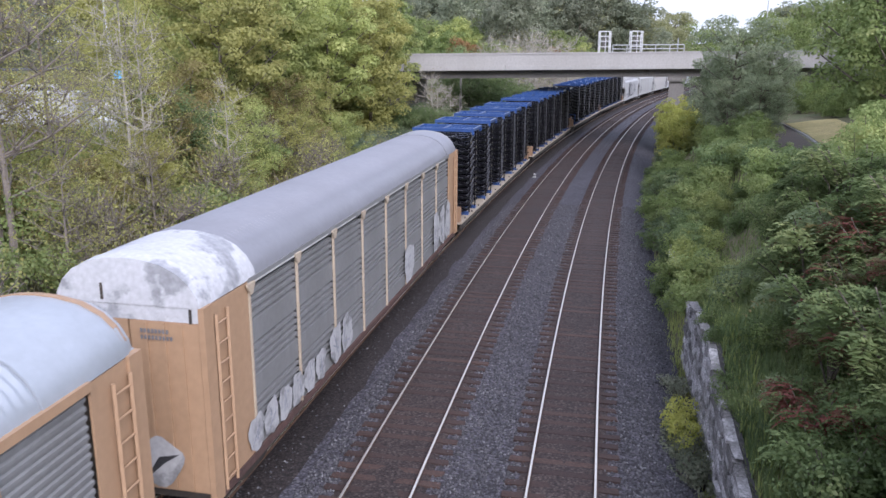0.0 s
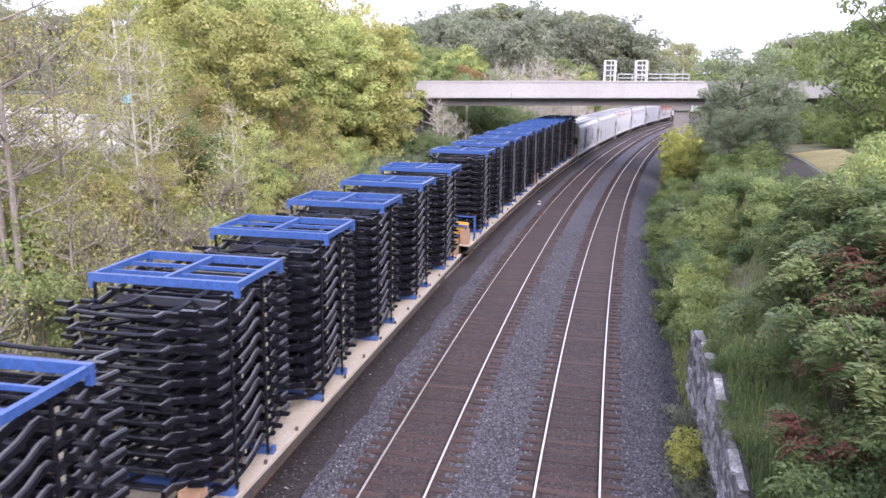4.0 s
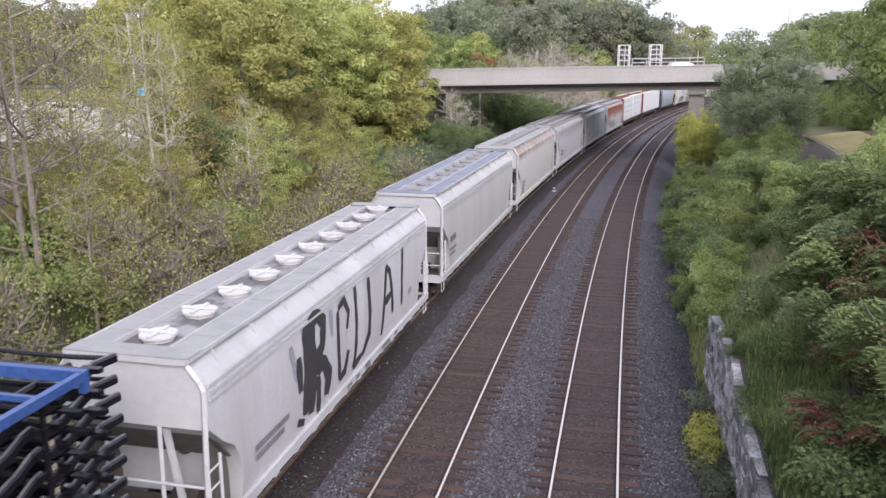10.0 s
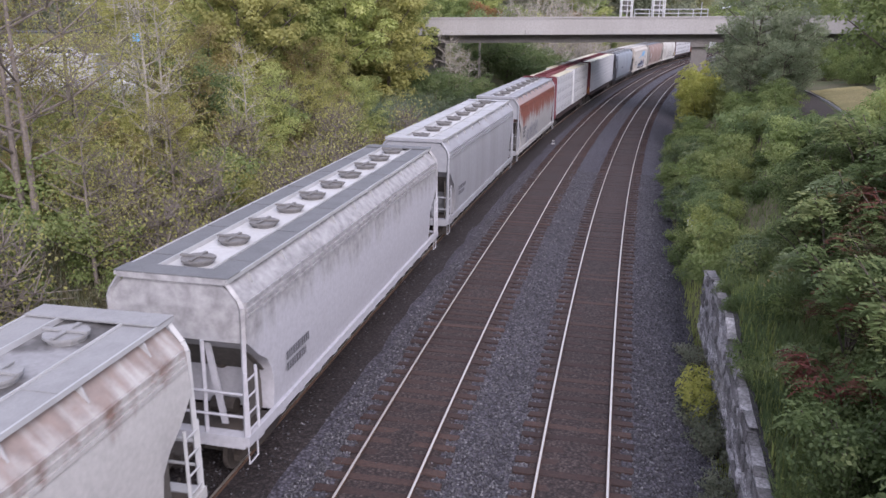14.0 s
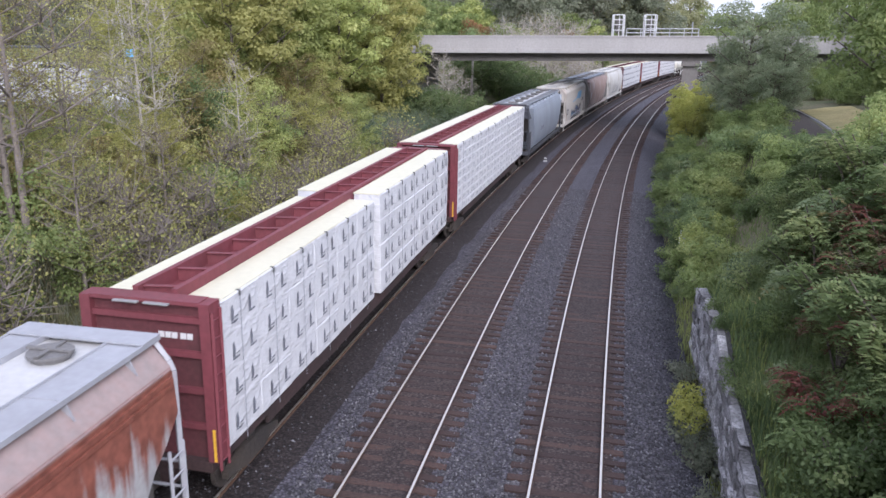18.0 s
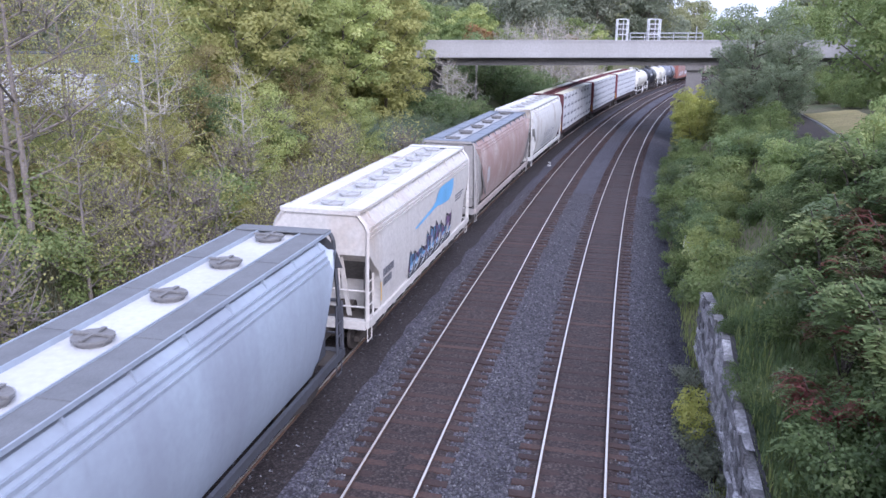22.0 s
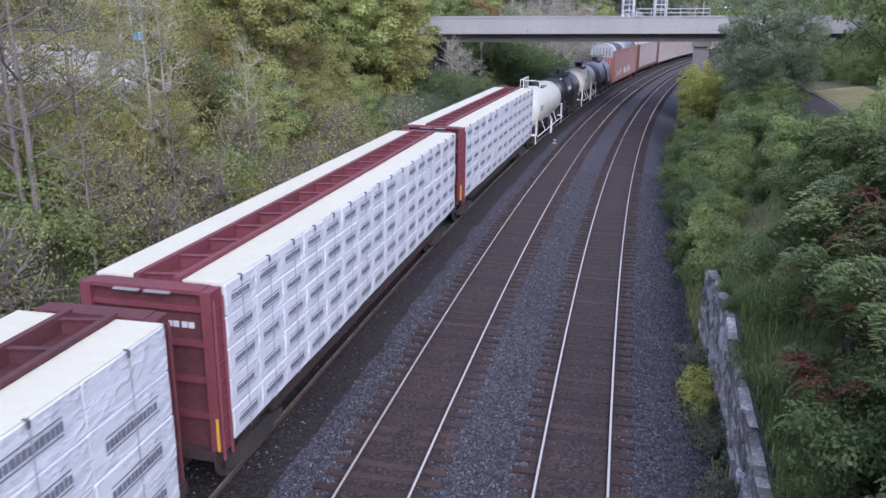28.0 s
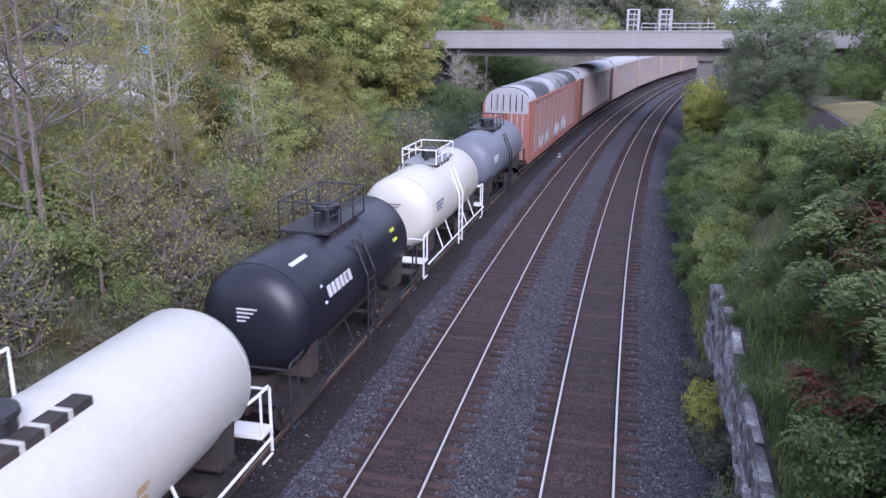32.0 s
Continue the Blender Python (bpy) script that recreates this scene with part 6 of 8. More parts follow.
def build_autoracks():
    return {
        "autorack_a": autorack(24.6, P["tan_end"], P["galv_panel"], P["tan_end"], P["galv_roof"], P["galv_roof"], "autorack car with grey slatted sides and tan-yellow ends", seed=1, corner=1.3),
        "autorack_b": autorack(25.1, P["tan_end"], P["galv_panel"], P["buff"], P["lavender_roof"], P["lavender_roof"], "autorack car with grey grooved sides, buff posts and tan ends", [("spray_white", 0.30), ("spray_grey", 0.09)], seed=2, sill=P["sill_rust"], grooved=True, front_hood=P["worn_hood"]),
        "autorack_c": autorack(25.5, P["orange_end"], P["pink_panel"], P["pink_post"], P["blotched_roof"], P["white_roof"], "autorack car with reddish slatted sides, orange-red ends and dark-blotched roof", [("spray_white", 0.16)], seed=3),
        "autorack_e": autorack(25.4, P["beige_end"], P["beige_panel"], P["beige_end"], P["white_roof"], P["white_roof"], "autorack car with pale beige slatted sides and framing", seed=5),
        "autorack_d": autorack(25.3, P["brown_end"], P["beige_panel"], P["beige_end"], P["white_roof"], P["white_roof"], "autorack car with beige slatted sides and brown ends", seed=4),
    }


# ---- flat cars with stacked truck frames ----
P["stand_tan"] = plain("dull_tan_stand_paint", (0.30, 0.185, 0.11), 0.6, vary=0.15, dirt=(0.16, 0.10, 0.07), dirt_amount=0.6)
P["deck_tan"] = plain("tan_flatcar_deck", (0.37, 0.325, 0.262), 0.8, vary=0.15, scale=1.5, dirt=(0.289, 0.221, 0.153), dirt_amount=0.5)
P["rack_blue"] = plain("blue_rack_paint", (0.030, 0.070, 0.215), 0.28, vary=0.35, scale=2.5, dirt=(0.07, 0.12, 0.25), dirt_amount=0.4)
P["frame_black"] = plain("black_coated_frame_steel", (0.006, 0.006, 0.009), 0.30, 0.0, vary=0.2, scale=2.0, dirt=(0.012, 0.012, 0.016), dirt_amount=0.3)
_b = P["frame_black"].node_tree.nodes["Principled BSDF"]
_b.inputs["Specular IOR Level"].default_value = 0.15
_b.inputs["Coat Weight"].default_value, _b.inputs["Coat Roughness"].default_value = 0.4, 0.14
# paler grey that stands in for the sky's glint on the rails' top edges
P["frame_glint"] = plain("glint_grey_flange", (0.12, 0.12, 0.132), 0.4, vary=0.4, scale=3.0)
P["tag_pale"] = plain("pale_yellowish_tags", (0.20, 0.19, 0.14), 0.6, vary=0.2)
P["crate_yellow"] = plain("yellow_bin_paint", (0.50, 0.27, 0.035), 0.55, vary=0.15, dirt=(0.30, 0.15, 0.03), dirt_amount=0.6, streak=True)


def chassis_frame():
    """A pickup ladder frame: two kicked-up side rails, brackets and cross members."""
    s = Shape()
    line = [(-2.75, 0.74, 0.17), (-2.45, 0.76, 0.18), (-2.1, 0.84, 0.06), (-1.75, 0.98, -0.03), (-1.35, 1.10, -0.06), (-0.9, 1.15, -0.03), (-0.5, 1.17, 0.04), (-0.15, 1.18, 0.13), (0.12, 1.18, 0.25), (0.32, 1.16, 0.26), (0.55, 1.12, 0.10), (1.0, 1.06, 0.05), (1.4, 1.02, 0.12), (1.8, 1.0, 0.20), (2.35, 0.98, 0.14)]
    for sg in (-1, 1):                                      # the upper flange of each rail, with a glint in its colour
        s.loft([[(sg * x * 1.15 + a, y, z + b) for a, b in ((-0.022, 0.051), (0.022, 0.051), (0.022, 0.062), (-0.022, 0.062))] for y, x, z in line])
    s.flange_faces = len(s.f)
    for sg in (-1, 1):
        rings = []
        for y, x, z in line:
            x *= sg * 1.15
            rings.append([(x - 0.045, y, z - 0.075), (x + 0.045, y, z - 0.075), (x + 0.045, y, z + 0.025), (x + 0.02, y, z + 0.05), (x - 0.02, y, z + 0.05), (x - 0.045, y, z + 0.025)])
        s.loft(rings)
        for y, z in ((-2.3, 0.17), (-1.6, 0.0), (-0.75, 0.03), (0.75, 0.10), (1.15, 0.10), (1.6, 0.2)):
            s.loft([[(sg * 1.12, y - 0.07, z - 0.03), (sg * 1.12, y + 0.07, z - 0.03), (sg * 1.12, y + 0.07, z + 0.07), (sg * 1.12, y - 0.07, z + 0.07)], [(sg * 1.44, y - 0.05, z + 0.0), (sg * 1.44, y + 0.05, z + 0.0), (sg * 1.44, y + 0.05, z + 0.07), (sg * 1.44, y - 0.05, z + 0.07)]])
    for y, z, w in ((-2.6, 0.17, 0.86), (-1.75, 0.0, 1.1), (-0.6, 0.02, 1.3), (0.5, 0.12, 1.28), (1.3, 0.1, 1.16), (2.25, 0.15, 1.12)):
        s.tube([(-w, y, z), (-w * 0.4, y + 0.05, z - 0.05), (w * 0.4, y + 0.05, z - 0.05), (w, y, z)], 0.04, 6)
    # deep pressed cross members and side hangers that close the middle of the frame
    for y, z, w, d in ((-0.9, -0.02, 1.16, 0.10), (0.0, 0.06, 1.28, 0.12), (0.85, 0.08, 1.18, 0.10), (1.75, 0.14, 1.05, 0.10)):
        s.loft([[(x, y - d, z - 0.1 + e), (x, y + d, z - 0.1 + e), (x, y + d * 0.5, z + 0.02 - e), (x, y - d * 0.5, z + 0.02 - e)] for x, e in ((-w, 0.0), (-w * 0.5, -0.02), (w * 0.5, -0.02), (w, 0.0))])
    for sg in (-1, 1):
        s.tube([(sg * 0.75, -2.3, 0.12), (sg * 0.55, -1.4, -0.02), (sg * 0.5, 0.6, 0.0), (sg * 0.62, 2.0, 0.1)], 0.05, 6)
    return s


def add_top_rack(st, z):
    """The blue rack on top: two long end bars, three side bars, four thin cross bars and corner feet."""
    w, l = 1.575, 1.04
    blue = P["rack_blue"]
    for y in (-l, l):
        part("end_bar", Shape().box(-w - 0.055, w + 0.055, y - 0.055, y + 0.055, z, z + 0.17), blue, st, "bright blue bar of the top rack")
        for x in (-w, w):
            part("corner_foot", Shape().box(x - 0.054, x + 0.054, y - 0.05, y + 0.05, z - 0.14, z - 0.001), blue, st, "blue foot of the top rack")
    for x in (-w, 0.0, w):
        part("side_bar", Shape().box(x - 0.05, x + 0.05, -l + 0.056, l - 0.056, z + 0.03, z + 0.16), blue, st, "bright blue bar of the top rack")
    for y in (-0.42, 0.30):
        for x0, x1 in ((-w + 0.051, -0.051), (0.051, w - 0.051)):
            part("cross_bar", Shape().box(x0, x1, y - 0.03, y + 0.03, z + 0.02, z + 0.10), blue, st, "thin blue bar of the top rack")


def frame_stack(layers, label):
    st = thing("frame_stack", label, "frame stack", "stacks of truck frames")
    if "chassis_frame" not in SHARED:
        sh = chassis_frame()
        me = SHARED["chassis_frame"] = sh.mesh("chassis_frame", P["frame_black"])
        me.materials.append(P["frame_glint"])
        for f in me.polygons[:sh.flange_faces]:
            f.material_index = 1
    me = SHARED["chassis_frame"]
    h0, h1 = 0.36, 4.02
    for y in (-1.12, 0.78):
        part("base_beam", Shape().box(-1.42, 1.42, y - 0.09, y + 0.09, 0.0, 0.17), P["rack_blue"], st, "blue base beam of the rack")
    rnd = random.Random(layers)
    for k in range(layers):
        o = part("truck_frame_layer", me, None, st)
        o.matrix_basis = pose(rnd.uniform(-0.03, 0.03), rnd.uniform(-0.07, 0.07), h0 + (h1 - h0) * k / (layers - 1), 0, 0, rnd.uniform(-0.7, 0.7))
    for x in (-1.44, 1.44):
        for y in (-1.15, 0.38):
            sp = Shape().box(x - 0.022, x + 0.022, y - 0.03, y + 0.03, 0.171, 4.315)
            for k in range(layers):
                z = h0 + (h1 - h0) * k / (layers - 1)
                sp.box(x - 0.042, x + 0.042, y - 0.046, y + 0.046, z - 0.11, z - 0.07)
            part("rack_post", sp, P["frame_black"], st, "black stacking post with collars")
    for x, y, mat, w in ((1.475, 0.44, "tag_pale", 0.035), (1.40, -0.62, "tag_pale", 0.02)):
        tags = Shape()
        for k in range(layers):
            z = h0 + (h1 - h0) * k / (layers - 1)
            tags.box(x - 0.01, x + 0.012, y - w, y + w, z + 0.0, z + 0.075)
        part("tag_strip", tags, P[mat], st, "small pale tags, one on each frame")["kind"] = "stuff"
    add_top_rack(st, 4.317)
    return st


def bin_rack():
    b = thing("yellow_bin", "yellow steel bin inside a blue rack on the flat car's end", "bin", "bins on the flat cars")
    part("bin", Shape().box(-1.0, 1.0, -0.5, 0.5, 0.1, 0.85), P["crate_yellow"], b)
    g = Shape()
    for k in range(6):
        g.box(1.001, 1.03, -0.45 + k * 0.16, -0.38 + k * 0.16, 0.15, 0.8)
    part("slats", g, P["crate_yellow"], b)
    part("lid", Shape().loft([[(-1.03, -0.53, 0.851), (1.03, -0.53, 0.851), (1.03, 0.53, 0.851), (-1.03, 0.53, 0.851)], [(-0.95, -0.45, 0.93), (0.95, -0.45, 0.93), (0.95, 0.45, 0.93), (-0.95, 0.45, 0.93)]]), P["crate_yellow"], b)
    for x in (-1.3, 0.0, 1.12):
        part("rack_post", Shape().box(x - 0.05, x + 0.05, -0.68, -0.58, 0, 0.95), P["rack_blue"], b)
    for x in (-1.3, 0.3, 1.3):
        part("rack_post", Shape().box(x - 0.05, x + 0.05, 0.62, 0.72, 0, 1.25), P["rack_blue"], b)
    for z in (0.4, 0.92):
        part("rack_rail", Shape().box(-1.249, 1.069, -0.66, -0.60, z - 0.04, z + 0.04), P["rack_blue"], b)
    part("rack_rail", Shape().box(-1.249, 1.249, 0.64, 0.70, 1.14, 1.22), P["rack_blue"], b)
    return b


def flat_car(length):
    car = thing("flat_car", "flat car with a tan deck carrying stacked truck frames", "railway car", "cars of the freight train")
    hl = length / 2 - 0.4
    part("deck", Shape().box(-1.42, 1.42, -hl, hl, 1.0, 1.10), P["deck_tan"], car)
    for sg in (-1, 1):
        part("side_sill", Shape().box(*sorted((sg * 1.421, sg * 1.52)), -hl, hl, 1.03, 1.12), P["deck_tan"], car, "pale tan deck edge")
        part("side_girder", Shape().box(*sorted((sg * 1.40, sg * 1.49)), -hl, hl, 0.80, 0.995), M["dark"], car)
        part("fish_belly", Shape().loft([[(sg * 1.36, -hl + 3, 0.99), (sg * 1.36, -hl + 5, 0.62), (sg * 1.36, hl - 5, 0.62), (sg * 1.36, hl - 3, 0.99)], [(sg * 1.28, -hl + 3, 0.99), (sg * 1.28, -hl + 5, 0.62), (sg * 1.28, hl - 5, 0.62), (sg * 1.28, hl - 3, 0.99)]]), M["dark"], car)
        part("end_stand", Shape().box(0.95, 1.40, *sorted((sg * (hl - 0.02), sg * (hl - 0.34))), 1.101, 1.85), P["stand_tan"], car, "tan brake stand at the deck's end")
    part("centre_sill", Shape().box(-0.3, 0.3, -hl, hl, 0.6, 0.99), M["dark"], car)
    for k in range(14):
        y = -hl + 1 + (2 * hl - 2) * k / 13
        part("tie_down", Shape().box(1.42, 1.48, y - 0.035, y + 0.035, 1.121, 1.21), M["dark"], car)
    add_trucks(car, hl - 2.2)
    add_couplers(car, length / 2)
    return car


def build_train():
    made = {}
    made.update(build_hoppers())
    made.update(build_beams())
    made.update(build_tanks())
    made.update(build_autoracks())
    used = set()
    flat, stack, bin_ = None, None, None
    for n, a, b in TRAIN:
        mid = (a + b) / 2
        if n == "flat":
            if flat is None:
                flat = car = flat_car(25.6)
                stack = frame_stack(12, "tall stack of black truck frames under a bright blue rack")
                bin_ = bin_rack()
                stacks, bins = [stack], [bin_]
            else:
                car = copy_thing(flat, Matrix())
            # five stacks stand on each flat car
            first, pitch = {37.2: (41.2, 4.85), 63.6: (67.2, 5.0), 90.4: (96.15, 4.9), 117.4: (120.7, 4.68)}[a]
            for k in range(5):
                st = stack if (a < 40 and k == 0) else copy_thing(stack, Matrix())
                MOVING.append((st, first + pitch * k, -0.05, 1.105))
            if a == 90.4:
                MOVING.append((bin_, 92.5, 0.0, 1.105))
        elif n in used:
            car = copy_thing(made[n], Matrix())
        else:
            car = made[n]
            used.add(n)
        MOVING.append((car, mid, 0.0, 0.0))


build_train()


# ---- plants ----
LEAF = {
    "gold": leafy("yellow_green_leaves", [(0.222, 0.222, 0.081), (0.331, 0.330, 0.109), (0.420, 0.414, 0.142), (0.534, 0.522, 0.204)]),
    "lime": leafy("light_green_leaves", [(0.196, 0.237, 0.085), (0.297, 0.341, 0.115), (0.392, 0.429, 0.150), (0.509, 0.528, 0.215)]),
    "green": leafy("mid_green_leaves", [(0.145, 0.197, 0.069), (0.199, 0.259, 0.089), (0.263, 0.321, 0.118), (0.387, 0.419, 0.168)]),
    "deep": leafy("dark_green_leaves", [(0.109, 0.154, 0.069), (0.150, 0.209, 0.086), (0.202, 0.264, 0.110), (0.287, 0.325, 0.154)]),
    "grey": leafy("grey_green_leaves", [(0.145, 0.161, 0.106), (0.187, 0.207, 0.140), (0.244, 0.259, 0.179), (0.332, 0.337, 0.258)]),
    "sage": leafy("soft_sage_green_leaves", [(0.170, 0.210, 0.125), (0.225, 0.270, 0.160), (0.300, 0.340, 0.205), (0.420, 0.450, 0.300)]),
    "olive": leafy("olive_leaves", [(0.147, 0.132, 0.055), (0.209, 0.181, 0.071), (0.271, 0.231, 0.095), (0.371, 0.288, 0.119)]),
    "red": leafy("dull_red_sumac_leaves", [(0.13, 0.045, 0.036), (0.19, 0.065, 0.050), (0.14, 0.09, 0.050), (0.105, 0.115, 0.055)]),
    "bank": leafy("deep_bank_green_leaves", [(0.088, 0.127, 0.048), (0.130, 0.181, 0.067), (0.185, 0.238, 0.093), (0.307, 0.340, 0.146)]),
    "rusty": leafy("rusty_orange_leaves", [(0.24, 0.115, 0.05), (0.29, 0.155, 0.07), (0.24, 0.155, 0.07), (0.21, 0.17, 0.075)]),
    "blue": leafy("bluish_green_leaves", [(0.110, 0.154, 0.096), (0.143, 0.198, 0.123), (0.198, 0.248, 0.160), (0.286, 0.330, 0.230)]),
    # for the far trees: air haze is mixed into the next two leaf colours
    "haze": leafy("hazed_grey_green_leaves", [(0.184, 0.213, 0.149), (0.224, 0.253, 0.172), (0.265, 0.293, 0.196), (0.322, 0.345, 0.236)]),
    "haze_warm": leafy("hazed_yellowing_leaves", [(0.220, 0.231, 0.127), (0.264, 0.275, 0.143), (0.314, 0.319, 0.165), (0.374, 0.369, 0.198)]),
    "moss": leafy("dull_mid_green_leaves", [(0.112, 0.155, 0.079), (0.157, 0.207, 0.105), (0.218, 0.270, 0.140), (0.316, 0.360, 0.198)]),
    "bright": leafy("bright_yellow_green_leaves", [(0.25, 0.275, 0.07), (0.36, 0.38, 0.095), (0.46, 0.46, 0.12), (0.56, 0.55, 0.18)]),
    "straw": leafy("straw_and_seed_heads", [(0.203, 0.186, 0.117), (0.265, 0.241, 0.159), (0.156, 0.156, 0.085), (0.350, 0.327, 0.260)]),
}


def leaves_mesh(name, centres, out_dir, size, mat, rng, droop=0.25, aspect=0.62, loose=0.55):
    """Many single folded leaves: centres (n, 3), each facing roughly along out_dir."""
    n = len(centres)
    nrm = out_dir + rng.normal(0, loose, (n, 3)) + np.array([0, 0, 0.45])
    nrm /= np.linalg.norm(nrm, axis=1)[:, None] + 1e-9
    t = rng.normal(0, 1, (n, 3)) + np.array([0, 0, -droop])
    t -= nrm * (t * nrm).sum(1)[:, None]
    t /= np.linalg.norm(t, axis=1)[:, None] + 1e-9
    b = np.cross(nrm, t)
    sz = (size * rng.uniform(0.65, 1.35, n))[:, None]
    v = np.stack([centres - t * sz * 0.5, centres + b * sz * aspect * 0.5 + nrm * sz * 0.10, centres + t * sz * 0.5, centres - b * sz * aspect * 0.5 + nrm * sz * 0.10], 1).reshape(-1, 3)
    me = bpy.data.meshes.new(name)
    me.vertices.add(4 * n)
    me.vertices.foreach_set("co", v.astype(np.float32).ravel())
    k = np.arange(n)[:, None] * 4
    tri = np.concatenate([k + [0, 1, 2], k + [0, 2, 3]], 1).reshape(-1)
    me.loops.add(6 * n)
    me.loops.foreach_set("vertex_index", tri.astype(np.int32))
    me.polygons.add(2 * n)
    me.polygons.foreach_set("loop_start", (np.arange(2 * n) * 3).astype(np.int32))
    me.materials.append(mat)
    me.update(calc_edges=True)
    me.validate()
    return me


def clump_leaves(clumps, per, rng, shell=0.55):
    """Leaves gathered on the upper and outer sides of clumps (x, y, z, radius)."""
    c = np.array(clumps)
    w = c[:, 3] ** 2
    idx = rng.choice(len(c), per, p=w / w.sum())
    d = rng.normal(0, 1, (per, 3))
    d[:, 2] = d[:, 2] * 0.8 + 0.25
    d /= np.linalg.norm(d, axis=1)[:, None]
    r = c[idx, 3] * (shell + (1 - shell) * rng.random(per) ** 0.6) * rng.uniform(0.8, 1.15, per)
    p = c[idx, :3] + d * r[:, None] * np.array([1, 1, 0.6])
    return p, d


def limbs(height, spread, rng, crown_from, n, trunk_r, lean=0.0):
    """A tapered trunk with limbs. Returns the wood, and the limb ends."""
    s = Shape()
    pts = []
    for k in range(7):
        f = k / 6
        pts.append(Vector((lean * height * f + rng.normal(0, 0.03) * height * 0.12 * f, rng.normal(0, 0.03) * height * 0.12 * f, height * 0.92 * f - 0.35)))
    s.tube(pts, trunk_r, 7, trunk_r * 0.18)
    ends = [pts[-1]]
    for k in range(n):
        f = crown_from + (0.95 - crown_from) * (k + rng.random()) / n
        i = min(int(f * 6), 5)
        p = pts[i].lerp(pts[i + 1], f * 6 - i)
        a = 2.4 * k + rng.normal(0, 0.3)
        reach = spread * (1.15 - 0.75 * abs(f - crown_from - 0.2)) * rng.uniform(0.65, 1.1)
        q1 = p + Vector((math.cos(a), math.sin(a), 0.45)) * reach * 0.5
        q2 = q1 + Vector((math.cos(a + 0.2), math.sin(a + 0.2), 0.6 + 0.3 * rng.random())) * reach * 0.5
        s.tube([p, q1, q2], trunk_r * 0.42 * (1.1 - f * 0.6), 5, 0.02)
        ends += [q1, q2]
        b = q1 + Vector((math.cos(a - 0.9), math.sin(a - 0.9), 0.3)) * reach * 0.4
        s.tube([q1, b], trunk_r * 0.18, 4, 0.012)
        ends.append(b)
    return s, ends


def tree_kind(name, label, leaf, height, spread, count, size, seed, bark="bark", crown_from=0.28, n=14, clump=(0.8, 1.35), trunk_r=0.18, fill=12, low=0.25, category="tree"):
    rng = np.random.default_rng(seed)
    t = thing(name, label, category, "trees along the cutting")
    wood, ends = limbs(height, spread, rng, crown_from, n, trunk_r)
    part("trunk", wood, M[bark], t, smooth=True)
    clumps = [(*e, rng.uniform(*clump)) for e in ends]
    for k in range(fill):
        a, f = rng.uniform(0, 6.28), rng.uniform(low, 0.98)
        r = spread * math.sqrt(max(0.05, 1 - ((f - 0.58) / 0.55) ** 2)) * rng.uniform(0.35, 0.95)
        clumps.append((r * math.cos(a), r * math.sin(a), height * f, rng.uniform(*clump)))
    p, d = clump_leaves(clumps, count, rng, 0.72)
    part("crown", leaves_mesh("crown", p, d, size, LEAF[leaf], rng, loose=0.4), None, t)
    return t


def sparse_kind(name, label, leaf, height, count, seed, bark, trunk_r=0.13, n=16, spread=2.2, crown_from=0.3, twigs=5, size=0.115):
    """A thin tree with bare limbs and twigs and few leaves."""
    rng = np.random.default_rng(seed)
    t = thing(name, label, "tree", "thin trees of the cutting")
    wood, ends = limbs(height, spread, rng, crown_from, n, trunk_r)
    tips = []
    for e in ends:
        for k in range(twigs):
            d = Vector((rng.normal(0, 0.6), rng.normal(0, 0.6), abs(rng.normal(0.5, 0.4)))).normalized()
            q = e + d * rng.uniform(0.5, 1.2)
            wood.tube([e, q], 0.016, 3, 0.006, caps=False)
            tips.append(q)
    part("trunk", wood, M[bark], t)
    if count:
        c = np.array([tips[i] for i in rng.integers(0, len(tips), count)]) + rng.normal(0, 0.28, (count, 3))
        part("sparse_foliage", leaves_mesh("leaves", c, rng.normal(0, 1, (count, 3)), size, LEAF[leaf], rng), None, t)
    return t


def shrub_kind(name, label, leaf, height, spread, count, size, seed, stems=9, clump=(0.35, 0.6), aspect=0.6, bark="bark"):
    rng = np.random.default_rng(seed)
    t = thing(name, label, "shrub", "shrubs on the banks")
    s = Shape()
    clumps = []
    for k in range(stems):
        a = 6.28 * k / stems + rng.normal(0, 0.4)
        r = spread * rng.uniform(0.25, 1.0)
        h = height * rng.uniform(0.55, 1.0) * (1.05 - 0.35 * r / spread)
        top = Vector((r * math.cos(a), r * math.sin(a), h))
        s.tube([(0.15 * math.cos(a), 0.15 * math.sin(a), -0.2), (top.x * 0.55, top.y * 0.55, h * 0.6), top], 0.03, 4, 0.008)
        clumps.append((*top, rng.uniform(*clump)))
        clumps.append((top.x * 0.7, top.y * 0.7, h * 0.68, rng.uniform(*clump)))
        clumps.append((top.x * 0.85 + rng.normal(0, 0.2), top.y * 0.85 + rng.normal(0, 0.2), h * rng.uniform(0.25, 0.5), rng.uniform(*clump)))
    part("woody_base", s, M[bark], t)["kind"] = "stuff"
    p, d = clump_leaves(clumps, count, rng, 0.45)
    part("foliage", leaves_mesh("foliage", p, d, size, LEAF[leaf], rng, aspect=aspect), None, t)
    return t


